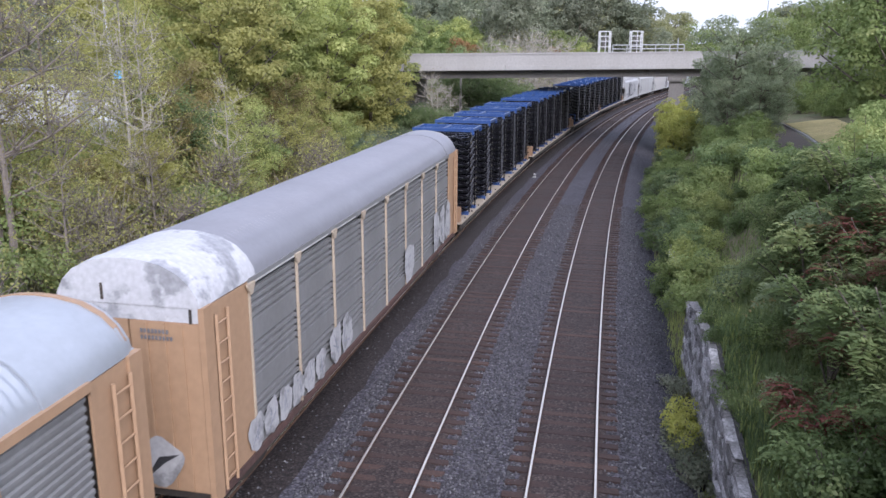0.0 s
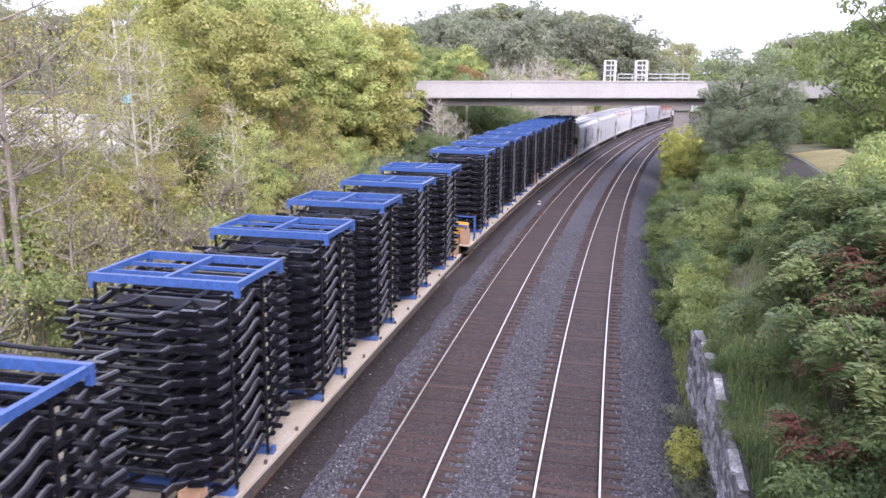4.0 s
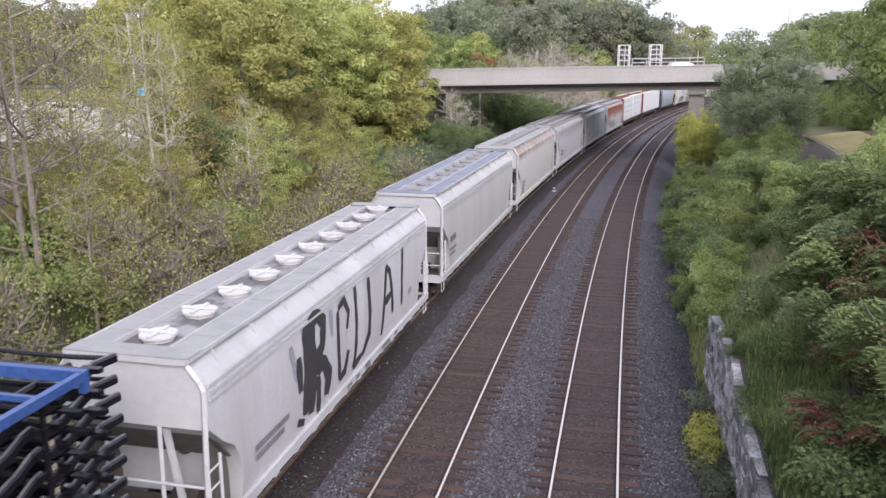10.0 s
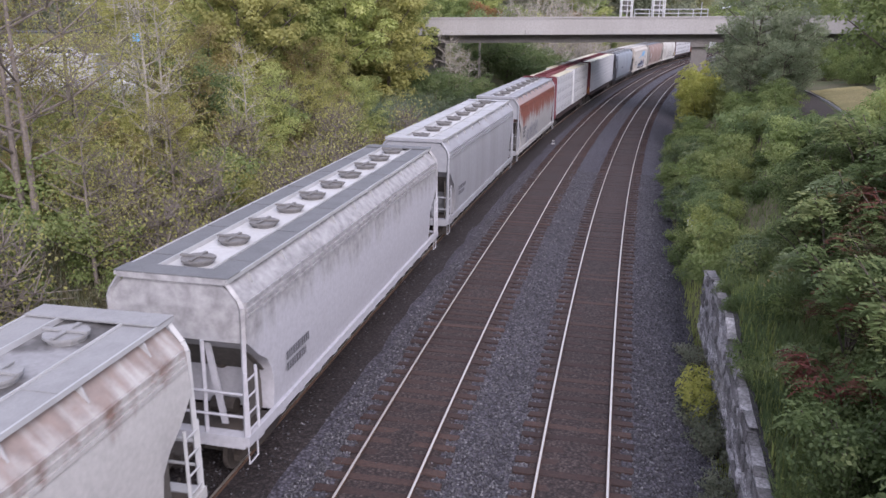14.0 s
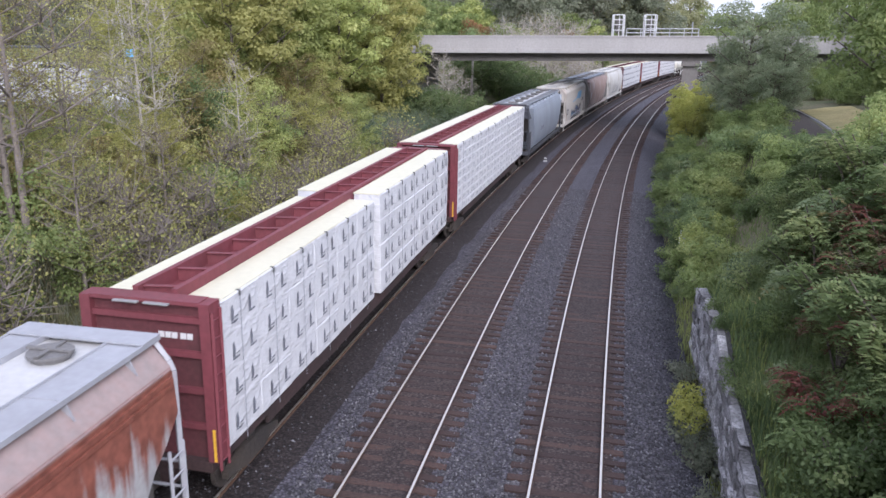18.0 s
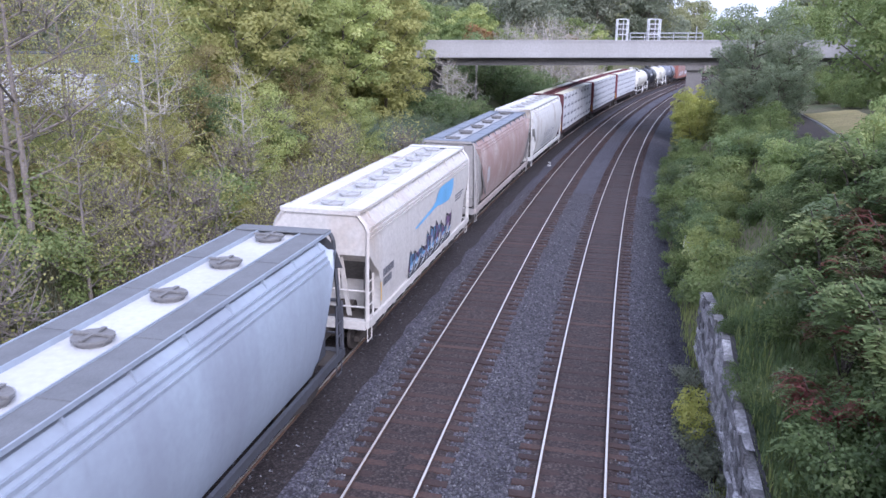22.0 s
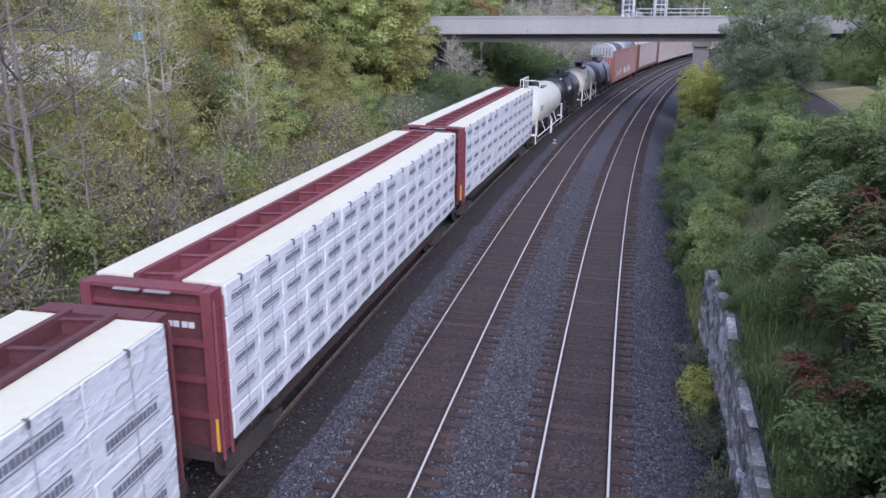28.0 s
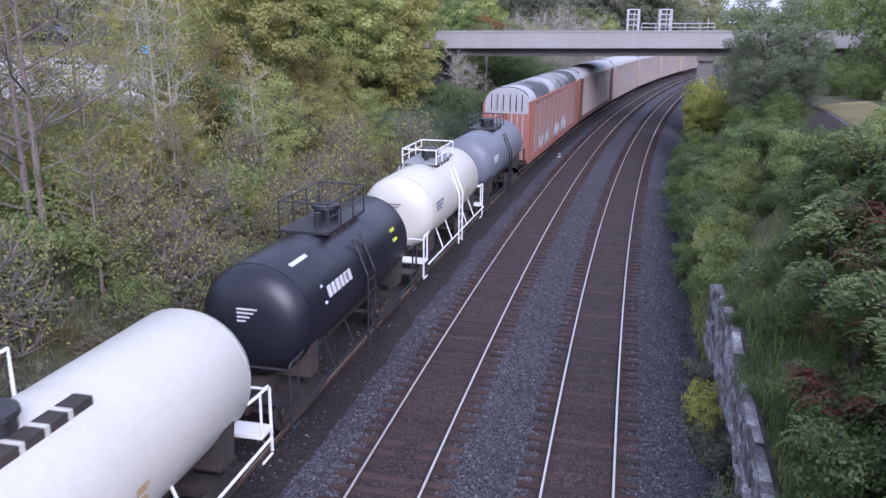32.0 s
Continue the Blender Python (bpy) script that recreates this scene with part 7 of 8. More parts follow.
def sumac_kind(name, label, leaf, height, spread, fronds, seed, second="", share=0.0):
    """Sumac: leaning stems, each ending in drooping feathered fronds."""
    rng = np.random.default_rng(seed)
    t = thing(name, label, "shrub", "shrubs on the banks")
    s = Shape()
    cs, ds, ts, turned = [], [], [], []
    n_st = 9
    for k in range(n_st):
        a = 6.28 * k / n_st + rng.normal(0, 0.3)
        r = spread * rng.uniform(0.2, 1.0)
        h = height * rng.uniform(0.6, 1.0)
        top = np.array([r * math.cos(a), r * math.sin(a), h])
        s.tube([(0, 0, -0.3), tuple(top * np.array([0.5, 0.5, 0.6])), tuple(top)], 0.035, 5, 0.014)
        for j in range(fronds):
            b = rng.uniform(0, 6.28)
            up = rng.uniform(-0.1, 0.55)
            base = top * np.array([1, 1, rng.uniform(0.72, 1.0)])
            ln = rng.uniform(0.48, 0.78)
            side = np.array([-math.sin(b), math.cos(b), 0])
            turned += [rng.random() < share * (0.4 + 1.2 * (k % 2))] * 20
            for i in range(10):
                f = (i + 0.6) / 10
                ax = base + np.array([math.cos(b), math.sin(b), up - 0.75 * f * f]) * ln * f
                w = 0.5 * math.sin(math.pi * (0.18 + 0.75 * f)) ** 0.6
                for sg in (-1, 1):
                    cs.append(ax + side * sg * w * 0.23 + np.array([0, 0, -0.03]))
                    ds.append(np.array([0, 0, 1.0]) + side * sg * 0.15)
                    ts.append(side * sg + np.array([math.cos(b), math.sin(b), -0.3]) * 0.35)
    part("woody_base", s, M["bark"], t)["kind"] = "stuff"
    cs, nrm, tt = np.array(cs), np.array(ds) + rng.normal(0, 0.18, (len(cs), 3)), np.array(ts)
    nrm /= np.linalg.norm(nrm, axis=1)[:, None]
    tt -= nrm * (tt * nrm).sum(1)[:, None]
    tt /= np.linalg.norm(tt, axis=1)[:, None]
    b = np.cross(nrm, tt)
    n = len(cs)
    sz = rng.uniform(0.12, 0.19, n)[:, None]
    v = np.stack([cs - tt * sz * 0.5, cs + b * sz * 0.20, cs + tt * sz * 0.55, cs - b * sz * 0.20], 1).reshape(-1, 3)
    turned = np.array(turned)
    for nm, mat, pick in (("frond_crown", leaf, ~turned), ("turned_fronds", second, turned)):
        if not pick.any():
            continue
        w = v.reshape(n, 4, 3)[pick].reshape(-1, 3)
        me = bpy.data.meshes.new(nm)
        me.from_pydata(w.tolist(), [], [(4 * i, 4 * i + 1, 4 * i + 2, 4 * i + 3) for i in range(len(w) // 4)])
        me.materials.append(LEAF[mat])
        me.update()
        part(nm, me, None, t, "" if mat == leaf else "fronds turned dull red")
    return t


def set_at(ob, x, y, scale=1.0, turn=0.0, first=False, sink=0.0, z=None, tall=1.0):
    zz = (ground_z(x, y) if z is None else z) - sink
    m = Matrix.LocRotScale((x, y, zz), Euler((0, 0, radians(turn))), (scale, scale, scale * tall))
    if first:
        ob.matrix_basis = m
        return ob
    c = copy_thing(ob, Matrix())
    c.matrix_basis = m
    return c


class Kind:
    """The first planting uses the thing itself, the next ones copies of it."""

    def __init__(self, ob):
        self.ob, self.fresh = ob, True

    def plant(self, x, y, scale=1.0, turn=0.0, **kw):
        o = set_at(self.ob, x, y, scale, turn, self.fresh, **kw)
        self.fresh = False
        return o


def plant_left():
    rnd = random.Random(21)
    gold = [Kind(tree_kind("broadleaf_tree", "broad-crowned tree with yellow-green autumn leaves", "gold", 11.3, 3.1 + 0.3 * k, 21000, 0.205, 31 + k, n=18, fill=46, low=0.08, clump=(0.55, 1.1))) for k in range(3)]
    lime = [Kind(tree_kind("broadleaf_tree", "leafy tree with light green leaves turning yellow", "lime", 11.0, 2.9 + 0.3 * k, 20000, 0.205, 41 + k, n=17, fill=44, low=0.08, clump=(0.55, 1.1))) for k in range(2)]
    deep = Kind(tree_kind("dark_tree", "dense dark green tree beside the overpass", "deep", 6.5, 2.5, 9000, 0.2, 51, n=14, fill=16, low=0.05))
    # the row of big trees: (along, out, kind, size)
    row = [(44.5, -22.5, 1, 1.0), (51, -22.3, 3, 1.12), (55, -27, 4, 1.15), (57, -20.8, 4, 1.08), (61, -24.5, 3, 1.12),
           (64, -20.0, 1, 1.08), (68, -23.5, 0, 1.1), (69.5, -20.9, 4, 0.98), (72.5, -24.0, 2, 1.0), (70, -44, 3, 1.1), (58, -33, 0, 1.2), (66, -31, 4, 1.25), (74, -28, 1, 1.2), (72, -34, 3, 1.1), (68, -37.5, 4, 1.05), (73, -39.5, 0, 1.1), (69, -48, 2, 1.1), (74, -33, 4, 1.15), (66, -42, 3, 1.1), (73, -45, 1, 1.1)]
    every = gold + lime
    for s, o, k, c in row:
        p = along(s, o)
        every[k].plant(p.x, p.y, c, rnd.uniform(0, 360), sink=0.2)
    for x, y, c in ((-14.0, 41.0, 0.72), (-16.2, 43.5, 0.75)):
        deep.plant(x, y, c, rnd.uniform(0, 360))
    for s, o, c in ((71.5, -14.6, 0.62), (75.0, -13.6, 0.55), (68, -15.9, 0.6), (66.5, -17.4, 0.6)):
        p = along(s, o)
        deep.plant(p.x, p.y, c, rnd.uniform(0, 360))
    # beyond the overpass
    far_l = Kind(tree_kind("broadleaf_tree", "leafy tree standing beyond the overpass", "green", 11, 3.8, 7000, 0.36, 61, n=13, fill=14, low=0.1))
    far_o = Kind(tree_kind("autumn_tree", "tree with rusty orange autumn leaves beyond the overpass", "rusty", 10, 3.0, 5000, 0.34, 62, n=12, fill=10))
    far_g = Kind(tree_kind("broadleaf_tree", "yellowing tree standing beyond the overpass", "lime", 11, 3.8, 7000, 0.36, 63, n=13, fill=14, low=0.1))
    for k in range(46):
        s = rnd.uniform(96, 190)
        o = -rnd.uniform(14.5, 46) - (3 if s < 110 else 0)
        p = along(s, o)
        (far_l if rnd.random() < 0.6 else far_g).plant(p.x, p.y, rnd.uniform(0.62, 0.95) * (1.15 if o < -28 else 0.9), rnd.uniform(0, 360), sink=0.3)
    for s, o, c in ((112, -25, 0.78), (150, -19, 0.8)):
        p = along(s, o)
        far_o.plant(p.x, p.y, c, 40)
    for s, o, c in ((93, -13.5, 0.75), (96, -12.6, 0.7), (99, -14.5, 0.9), (103, -13.0, 0.8), (95, -17, 0.95), (101, -18, 1.0), (108, -13.5, 0.8), (93.5, -19, 1.05), (97, -22, 1.1)):
        p = along(s, o)
        deep.plant(p.x, p.y, c, rnd.uniform(0, 360), sink=0.1)
    bare = Kind(sparse_kind("bare_tree", "leafless grey tree beyond the overpass", "olive", 8.5, 260, 71, "pale_bark", 0.09, 14, 1.8, 0.2, 7))
    for k in range(16):
        p = along(rnd.uniform(104, 132), -rnd.uniform(11.5, 18))
        bare.plant(p.x, p.y, rnd.uniform(0.8, 1.15), rnd.uniform(0, 360), sink=0.2)
    for k in range(12):
        x, y = 3.5 + 1.05 * k + rnd.uniform(-0.4, 0.4), rnd.uniform(103, 114)
        bare.plant(x, y, (rnd.uniform(11.2, 12.6) - ground_z(x, y)) / 8.5, rnd.uniform(0, 360), sink=0.2)
    for s, o, c in ((72.5, -16.6, 0.75), (73.4, -17.4, 0.85), (74.2, -15.8, 0.7)):
        p = along(s, o)
        bare.plant(p.x, p.y, c, rnd.uniform(0, 360), sink=0.2)
    # thin trees in front
    thin = [Kind(sparse_kind("thin_tree", "thin half-bare tree with grey branches and few olive leaves", "gold" if k else "olive", 10.5, 5600, 81 + k, "grey_bark", 0.15, 17, 2.3, 0.22, 6, 0.085)) for k in range(2)]
    birch = Kind(sparse_kind("birch_tree", "slender pale-barked tree with sparse yellowing leaves", "gold", 11.5, 3400, 85, "pale_bark", 0.10, 14, 1.2, 0.3, 5, 0.085))
    for x, y, k, c in ((-15.2, 25.5, 0, 1.05), (-17.5, 28.5, 1, 1.0), (-14.0, 27.6, 1, 0.75), (-20.5, 31, 0, 1.0), (-17.2, 33.5, 1, 0.95), (-12.2, 24.0, 1, 0.55), (-22, 27, 1, 1.1), (-19, 24, 0, 0.8), (-11.5, 29.5, 0, 0.55), (-15, 37, 1, 0.9)):
        thin[k].plant(x, y, c, rnd.uniform(0, 360), sink=0.1)
    for x, y, c in ((-13.4, 32.4, 1.0), (-13.0, 33.0, 0.9), (-16.2, 36.5, 0.85), (-10.4, 36.0, 0.7)):
        birch.plant(x, y, c, rnd.uniform(0, 360), sink=0.1)
    # young bushy trees between the thin ones
    young = [Kind(tree_kind("young_tree", "young bushy tree with %s leaves on the bank" % w, leaf, 6.4, 1.9, 9000, 0.11, 171 + i, n=13, fill=20, low=0.1, clump=(0.32, 0.7), trunk_r=0.07, crown_from=0.2)) for i, (leaf, w) in enumerate((("olive", "olive"), ("lime", "light green"), ("gold", "yellow-green")))]
    for s, o, k, c in ((25, -17.5, 0, 0.8), (27, -21, 1, 0.6), (30, -18.5, 2, 0.8), (31, -23.5, 0, 0.65), (34, -16.6, 1, 0.7), (35, -20.5, 0, 1.0), (39, -18.2, 1, 0.9), (41, -22.5, 0, 1.1), (43.5, -17.4, 2, 0.85), (45.5, -25.5, 1, 1.3), (47, -19.5, 0, 1.05), (49, -16.4, 1, 0.75), (52, -20, 2, 1.0), (23.5, -19.5, 0, 0.6)):
        p = along(s, o)
        young[k].plant(p.x, p.y, c, rnd.uniform(0, 360), sink=0.1)
    forked = Kind(sparse_kind("forked_tree", "thick grey forked tree with bare upper limbs", "gold", 12.5, 2400, 175, "grey_bark", 0.16, 13, 3.2, 0.3, 5, 0.08))
    for x, y, c in ((-14.7, 25.4, 1.0), (-18.6, 27.0, 0.95)):
        forked.plant(x, y, c, rnd.uniform(0, 360), sink=0.2)
    # shrubs up the bank
    kinds = [Kind(shrub_kind("leafy_shrub", "leafy green and yellow shrub on the railway bank", leaf, h, sp, cnt, sz, 90 + i, clump=cl))
             for i, (leaf, h, sp, cnt, sz, cl) in enumerate((("lime", 2.6, 1.5, 4800, 0.105, (0.4, 0.7)), ("olive", 2.3, 1.4, 4200, 0.10, (0.35, 0.65)), ("green", 2.8, 1.6, 5000, 0.11, (0.4, 0.75)), ("grey", 1.9, 1.4, 4200, 0.09, (0.35, 0.6)), ("gold", 2.4, 1.3, 4200, 0.105, (0.4, 0.65))))]
    reedy = Kind(shrub_kind("weed_clump", "tall soft blue-green weeds at the bank's foot", "blue", 2.0, 1.5, 4600, 0.085, 100, stems=18, clump=(0.35, 0.6), aspect=0.3))
    seed = Kind(shrub_kind("weed_clump", "clump of tall pale weeds gone to seed", "straw", 1.5, 1.1, 2600, 0.085, 99, stems=16, clump=(0.25, 0.42)))
    for k in range(75):
        p = along(12 + 50 * rnd.random() ** 1.3, -rnd.uniform(10.9, 15.5))
        seed.plant(p.x, p.y, rnd.uniform(0.7, 1.25), rnd.uniform(0, 360), sink=0.05)
    twiggy = Kind(sparse_kind("twiggy_shrub", "grey-brown twiggy shrub with a few yellowing leaves", "gold", 3.6, 1300, 97, "grey_bark", 0.035, 16, 1.0, 0.05, 7, 0.1))
    for k in range(165):
        s = 13 + 66 * rnd.random() ** 0.8
        o = -rnd.uniform(11.8, 25)
        if o > -13.0 and s > 60:
            o -= 2
        p = along(s, o)
        near_track = o > -15
        kd = kinds[rnd.choice((3, 2, 1, 0) if near_track else (0, 1, 2, 4, 2, 0, 3, 4))]
        if s > 50 and o > -20.5:                     # a hollow full of blue-green growth
            kd = reedy
        kd.plant(p.x, p.y, rnd.uniform(0.6, 0.95) if near_track else rnd.uniform(0.85, 1.4), rnd.uniform(0, 360), sink=0.05)
    for k in range(44):
        p = along(rnd.uniform(24, 50), -rnd.uniform(19, 27))
        kinds[rnd.choice((0, 1, 4, 2))].plant(p.x, p.y, rnd.uniform(0.8, 1.25), rnd.uniform(0, 360), sink=0.05)
    for k in range(34):
        p = along(rnd.uniform(14, 50), -rnd.uniform(13.0, 20))
        twiggy.plant(p.x, p.y, rnd.uniform(0.7, 1.3), rnd.uniform(0, 360))
    # tangled low growth at the bank's foot
    tangle = [Kind(shrub_kind("weed_clump", "tangled %s weeds at the bank's foot" % w, leaf, 1.3, 1.2, 2600, 0.085, 191 + i, stems=18, clump=(0.24, 0.45), aspect=0.35)) for i, (leaf, w) in enumerate((("grey", "grey-green"), ("straw", "pale dry"), ("olive", "olive")))]
    for k in range(66):
        p = along(11 + 34 * rnd.random() ** 1.2, -rnd.uniform(11.2, 17))
        tangle[rnd.choice((0, 0, 1, 2))].plant(p.x, p.y, rnd.uniform(0.6, 1.25), rnd.uniform(0, 360), sink=0.08)


def plant_far():
    rnd = random.Random(77)
    # the haze of distance lies in the leaf colours
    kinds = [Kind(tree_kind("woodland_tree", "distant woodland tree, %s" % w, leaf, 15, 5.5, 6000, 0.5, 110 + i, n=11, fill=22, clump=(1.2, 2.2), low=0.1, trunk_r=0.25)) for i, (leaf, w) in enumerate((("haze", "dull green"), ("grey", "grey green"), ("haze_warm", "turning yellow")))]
    n = 0
    while n < 250:
        a, r = rnd.uniform(-0.95, 0.95), rnd.uniform(150, 420)
        x, y = r * math.sin(a), r * math.cos(a)
        s, o = where(x, y)
        if -19 < o < 15 or y < 110:
            continue
        big = 1.0
        if -90 < o < -18 and 190 < s < 340:
            big = 1.35
        if o > 15:
            big = 0.85
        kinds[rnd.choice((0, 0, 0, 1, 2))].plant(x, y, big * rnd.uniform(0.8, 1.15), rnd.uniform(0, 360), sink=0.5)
        n += 1
    # the wooded hill behind the overpass, its ridge falling to the right
    for k in range(44):
        x = -16 + 74 * (k + rnd.random()) / 44
        y = rnd.uniform(215, 262)
        s, o = where(x, y)
        if -19 < o < 15:
            continue
        top = float(np.interp(x, [-16, 9, 25, 41, 50, 58], [27, 30, 30, 27, 22.5, 17.5])) * rnd.uniform(0.84, 1.0)
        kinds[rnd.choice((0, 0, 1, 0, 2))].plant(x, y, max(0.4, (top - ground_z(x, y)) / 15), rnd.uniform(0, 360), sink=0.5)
    for x, y, top in ((58, 222, 15), (64, 235, 17), (71, 240, 15.5), (79, 245, 17), (88, 250, 16.5), (97, 255, 16), (68, 262, 17), (84, 268, 17.5)):
        s, o = where(x, y)
        if -14 < o < 12:
            continue
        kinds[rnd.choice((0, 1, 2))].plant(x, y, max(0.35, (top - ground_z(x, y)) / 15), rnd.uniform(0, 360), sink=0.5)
    # trees beside the lots on both banks, closing the view
    for k in range(60):
        y = rnd.uniform(30, 120)
        x = -rnd.uniform(62, 110)
        kinds[rnd.randrange(3)].plant(x, y, rnd.uniform(0.6, 0.95), rnd.uniform(0, 360), sink=0.5)
    for k in range(40):
        y = rnd.uniform(20, 140)
        s, o = where(0, y)
        p = along(s, rnd.uniform(34, 80))
        kinds[rnd.randrange(3)].plant(p.x, p.y, rnd.uniform(0.45, 0.7), rnd.uniform(0, 360), sink=0.5)


def plant_right():
    rnd = random.Random(31)
    big = Kind(tree_kind("broadleaf_tree", "large spreading green tree above the bank", "green", 10.5, 4.6, 26000, 0.21, 121, n=24, fill=64, clump=(0.5, 1.0), trunk_r=0.28, crown_from=0.22, low=0.16))
    big.plant(21.5, 38.5, 1.0, 30)
    big.plant(26.5, 45, 1.0, 200)
    big.plant(29.5, 36, 1.0, 120)
    soft = Kind(tree_kind("broadleaf_tree", "soft grey-green tree standing before the overpass", "sage", 8.6, 3.4, 12500, 0.17, 122, n=20, fill=46, clump=(0.45, 0.9), trunk_r=0.16, low=0.05, crown_from=0.15))
    for x, y, c in ((19.5, 57.5, 0.97), (19.9, 60.0, 0.7), (21.5, 56.4, 0.7), (20.0, 53.6, 0.5), (18.6, 55.6, 0.5), (22.6, 58.5, 0.5), (33.5, 66, 0.5), (36.5, 70, 0.55), (28.5, 74, 0.5), (31, 77, 0.5), (34, 81, 0.55), (37, 85, 0.6), (29, 92, 0.65), (33, 95, 0.7), (40, 82, 0.6)):
        soft.plant(x, y, c, rnd.uniform(0, 360), sink=0.6)
    back = Kind(tree_kind("broadleaf_tree", "green tree on the bank top near the overpass", "green", 9, 3.6, 9000, 0.26, 123, n=14, fill=14))
    for x, y, c in ((33, 58, 0.9), (36, 66, 0.8), (39, 74, 0.85), (31, 50, 0.7), (30, 96, 0.9), (38, 98, 1.0), (46, 96, 1.0), (44, 110, 1.0), (54, 105, 1.0)):
        back.plant(x, y, c, rnd.uniform(0, 360), sink=0.3)
    yel = Kind(shrub_kind("tall_shrub", "tall shrub with bright yellow-green leaves beside the track", "bright", 4.2, 1.5, 5200, 0.17, 124, stems=12, clump=(0.45, 0.8)))
    for s, o, c in ((70, 4.6, 1.05), (66.5, 4.4, 1.0), (63.5, 5.0, 0.9), (73.5, 5.2, 1.0)):
        p = along(s, o)
        yel.plant(p.x, p.y, c, rnd.uniform(0, 360))
    yel_small = Kind(shrub_kind("low_shrub", "low yellowing shrub at the ballast's edge", "bright", 0.9, 0.5, 900, 0.09, 125, stems=9, clump=(0.18, 0.3)))
    foot = Kind(shrub_kind("low_shrub", "low grey-green weeds at the wall's foot", "grey", 0.55, 0.45, 800, 0.07, 126, stems=9, clump=(0.12, 0.24)))
    for k in range(34):
        s = rnd.uniform(8.5, 24)
        p = along(s, rnd.uniform(2.75, 3.3))
        foot.plant(p.x, p.y, rnd.uniform(0.6, 1.3), rnd.uniform(0, 360), z=-0.68)
    for s, o in ((20.5, 2.95), (21.3, 3.1), (19.8, 3.0)):
        p = along(s, o)
        yel_small.plant(p.x, p.y, 0.95, rnd.uniform(0, 360), z=-0.62)
    mid = [Kind(shrub_kind("leafy_shrub", "dense %s shrub on the railway bank" % w, leaf, h, sp, cnt, sz, 130 + i, clump=cl)) for i, (leaf, w, h, sp, cnt, sz, cl) in enumerate((("green", "green", 2.6, 1.5, 4200, 0.13, (0.4, 0.7)), ("lime", "light green", 2.3, 1.4, 3600, 0.13, (0.38, 0.66)), ("deep", "dark green", 2.2, 1.4, 4200, 0.12, (0.36, 0.65))))]
    for k in range(62):
        s = rnd.uniform(27, 66)
        o = rnd.uniform(4.0, 10.5)
        p = along(s, o)
        if (s > 38 and o > 7.0) or (s > 31 and o > 8.4):
            continue
        mid[rnd.choice((1, 1, 0)) if s > 57 else rnd.choice((0, 0, 1, 2, 2)) if o < 7 else rnd.choice((0, 2, 2))].plant(p.x, p.y, rnd.uniform(0.65, 1.1) * (0.8 if o < 5 else 1), rnd.uniform(0, 360), sink=0.1)
    edge = [Kind(shrub_kind("low_shrub", "low leafy weeds at the ballast's edge", leaf, 1.1, 0.75, 1900, 0.09, 150 + i, stems=12, clump=(0.22, 0.38))) for i, leaf in enumerate(("green", "moss", "bank"))]
    for k in range(78):
        s = rnd.uniform(24.5, 72)
        p = along(s, rnd.uniform(3.15, 5.2))
        edge[rnd.choice((0, 0, 1, 2))].plant(p.x, p.y, rnd.uniform(0.6, 1.35), rnd.uniform(0, 360), sink=0.05)
    for k in range(12):
        s = rnd.uniform(9, 25)
        p = along(s, rnd.uniform(4.4, 5.8))
        edge[rnd.choice((1, 2, 2, 2))].plant(p.x, p.y, rnd.uniform(0.7, 1.2), rnd.uniform(0, 360), z=1.5 + rnd.uniform(-0.2, 0.5))
    for k in range(16):
        s = rnd.uniform(8.5, 24)
        p = along(s, rnd.uniform(3.85, 4.15))
        edge[2].plant(p.x, p.y, rnd.uniform(0.4, 0.6), rnd.uniform(0, 360), z=wall_top(s) - 0.25)
    sum_g = [Kind(sumac_kind("sumac", "green sumac shrub with feathered leaves, a few turned", "bank", 2.3, 1.5, 17, 141, "red", 0.10)), Kind(sumac_kind("sumac", "dull green sumac shrub with feathered leaves", "bank", 2.2, 1.5, 17, 142)), Kind(sumac_kind("sumac", "mid-green sumac shrub with feathered leaves", "moss", 2.0, 1.4, 16, 143, "olive", 0.1))]
    sum_r = Kind(sumac_kind("sumac", "green sumac shrub half turned dull red", "bank", 2.1, 1.2, 13, 144, "red", 0.5))
    # tall growth that closes the view beyond the path
    tall = Kind(shrub_kind("tall_shrub", "tall dark green shrub beside the path", "green", 3.4, 1.7, 5200, 0.15, 146, stems=12, clump=(0.45, 0.8)))
    for s, o, c in ((40.5, 14.2, 1.0), (38.0, 12.6, 0.9), (42.5, 16.0, 0.9), (35.5, 11.4, 0.9), (33.0, 10.4, 0.9), (38, 15, 1.1), (46, 17.4, 0.8), (50, 17.8, 0.8), (54, 17.8, 0.8), (58, 17.6, 0.7), (62, 17.4, 0.6), (48, 19, 1.0), (56, 20, 1.0), (63, 18.5, 1.0), (33, 12.6, 1.0), (31.5, 9.6, 0.8), (64, 15.6, 0.5), (66.5, 16, 0.8), (69, 17.5, 0.9), (71, 14.5, 0.65), (64, 19, 0.9), (60, 20, 0.9), (74, 16, 0.9), (78, 15, 0.8)):
        p = along(s, o)
        tall.plant(p.x, p.y, c, rnd.uniform(0, 360), sink=0.1)
    for s, o, c in ((46.5, 8.2, 0.62), (49.5, 8.8, 0.66), (53, 8.9, 0.6), (43.5, 7.2, 0.62), (57, 9.0, 0.6), (51, 7.4, 0.6), (47.5, 6.6, 0.6), (44.5, 9.6, 0.3), (39.5, 5.6, 0.55), (36.5, 5.2, 0.5)):
        p = along(s, o)
        tall.plant(p.x, p.y, c, rnd.uniform(0, 360), sink=0.1)
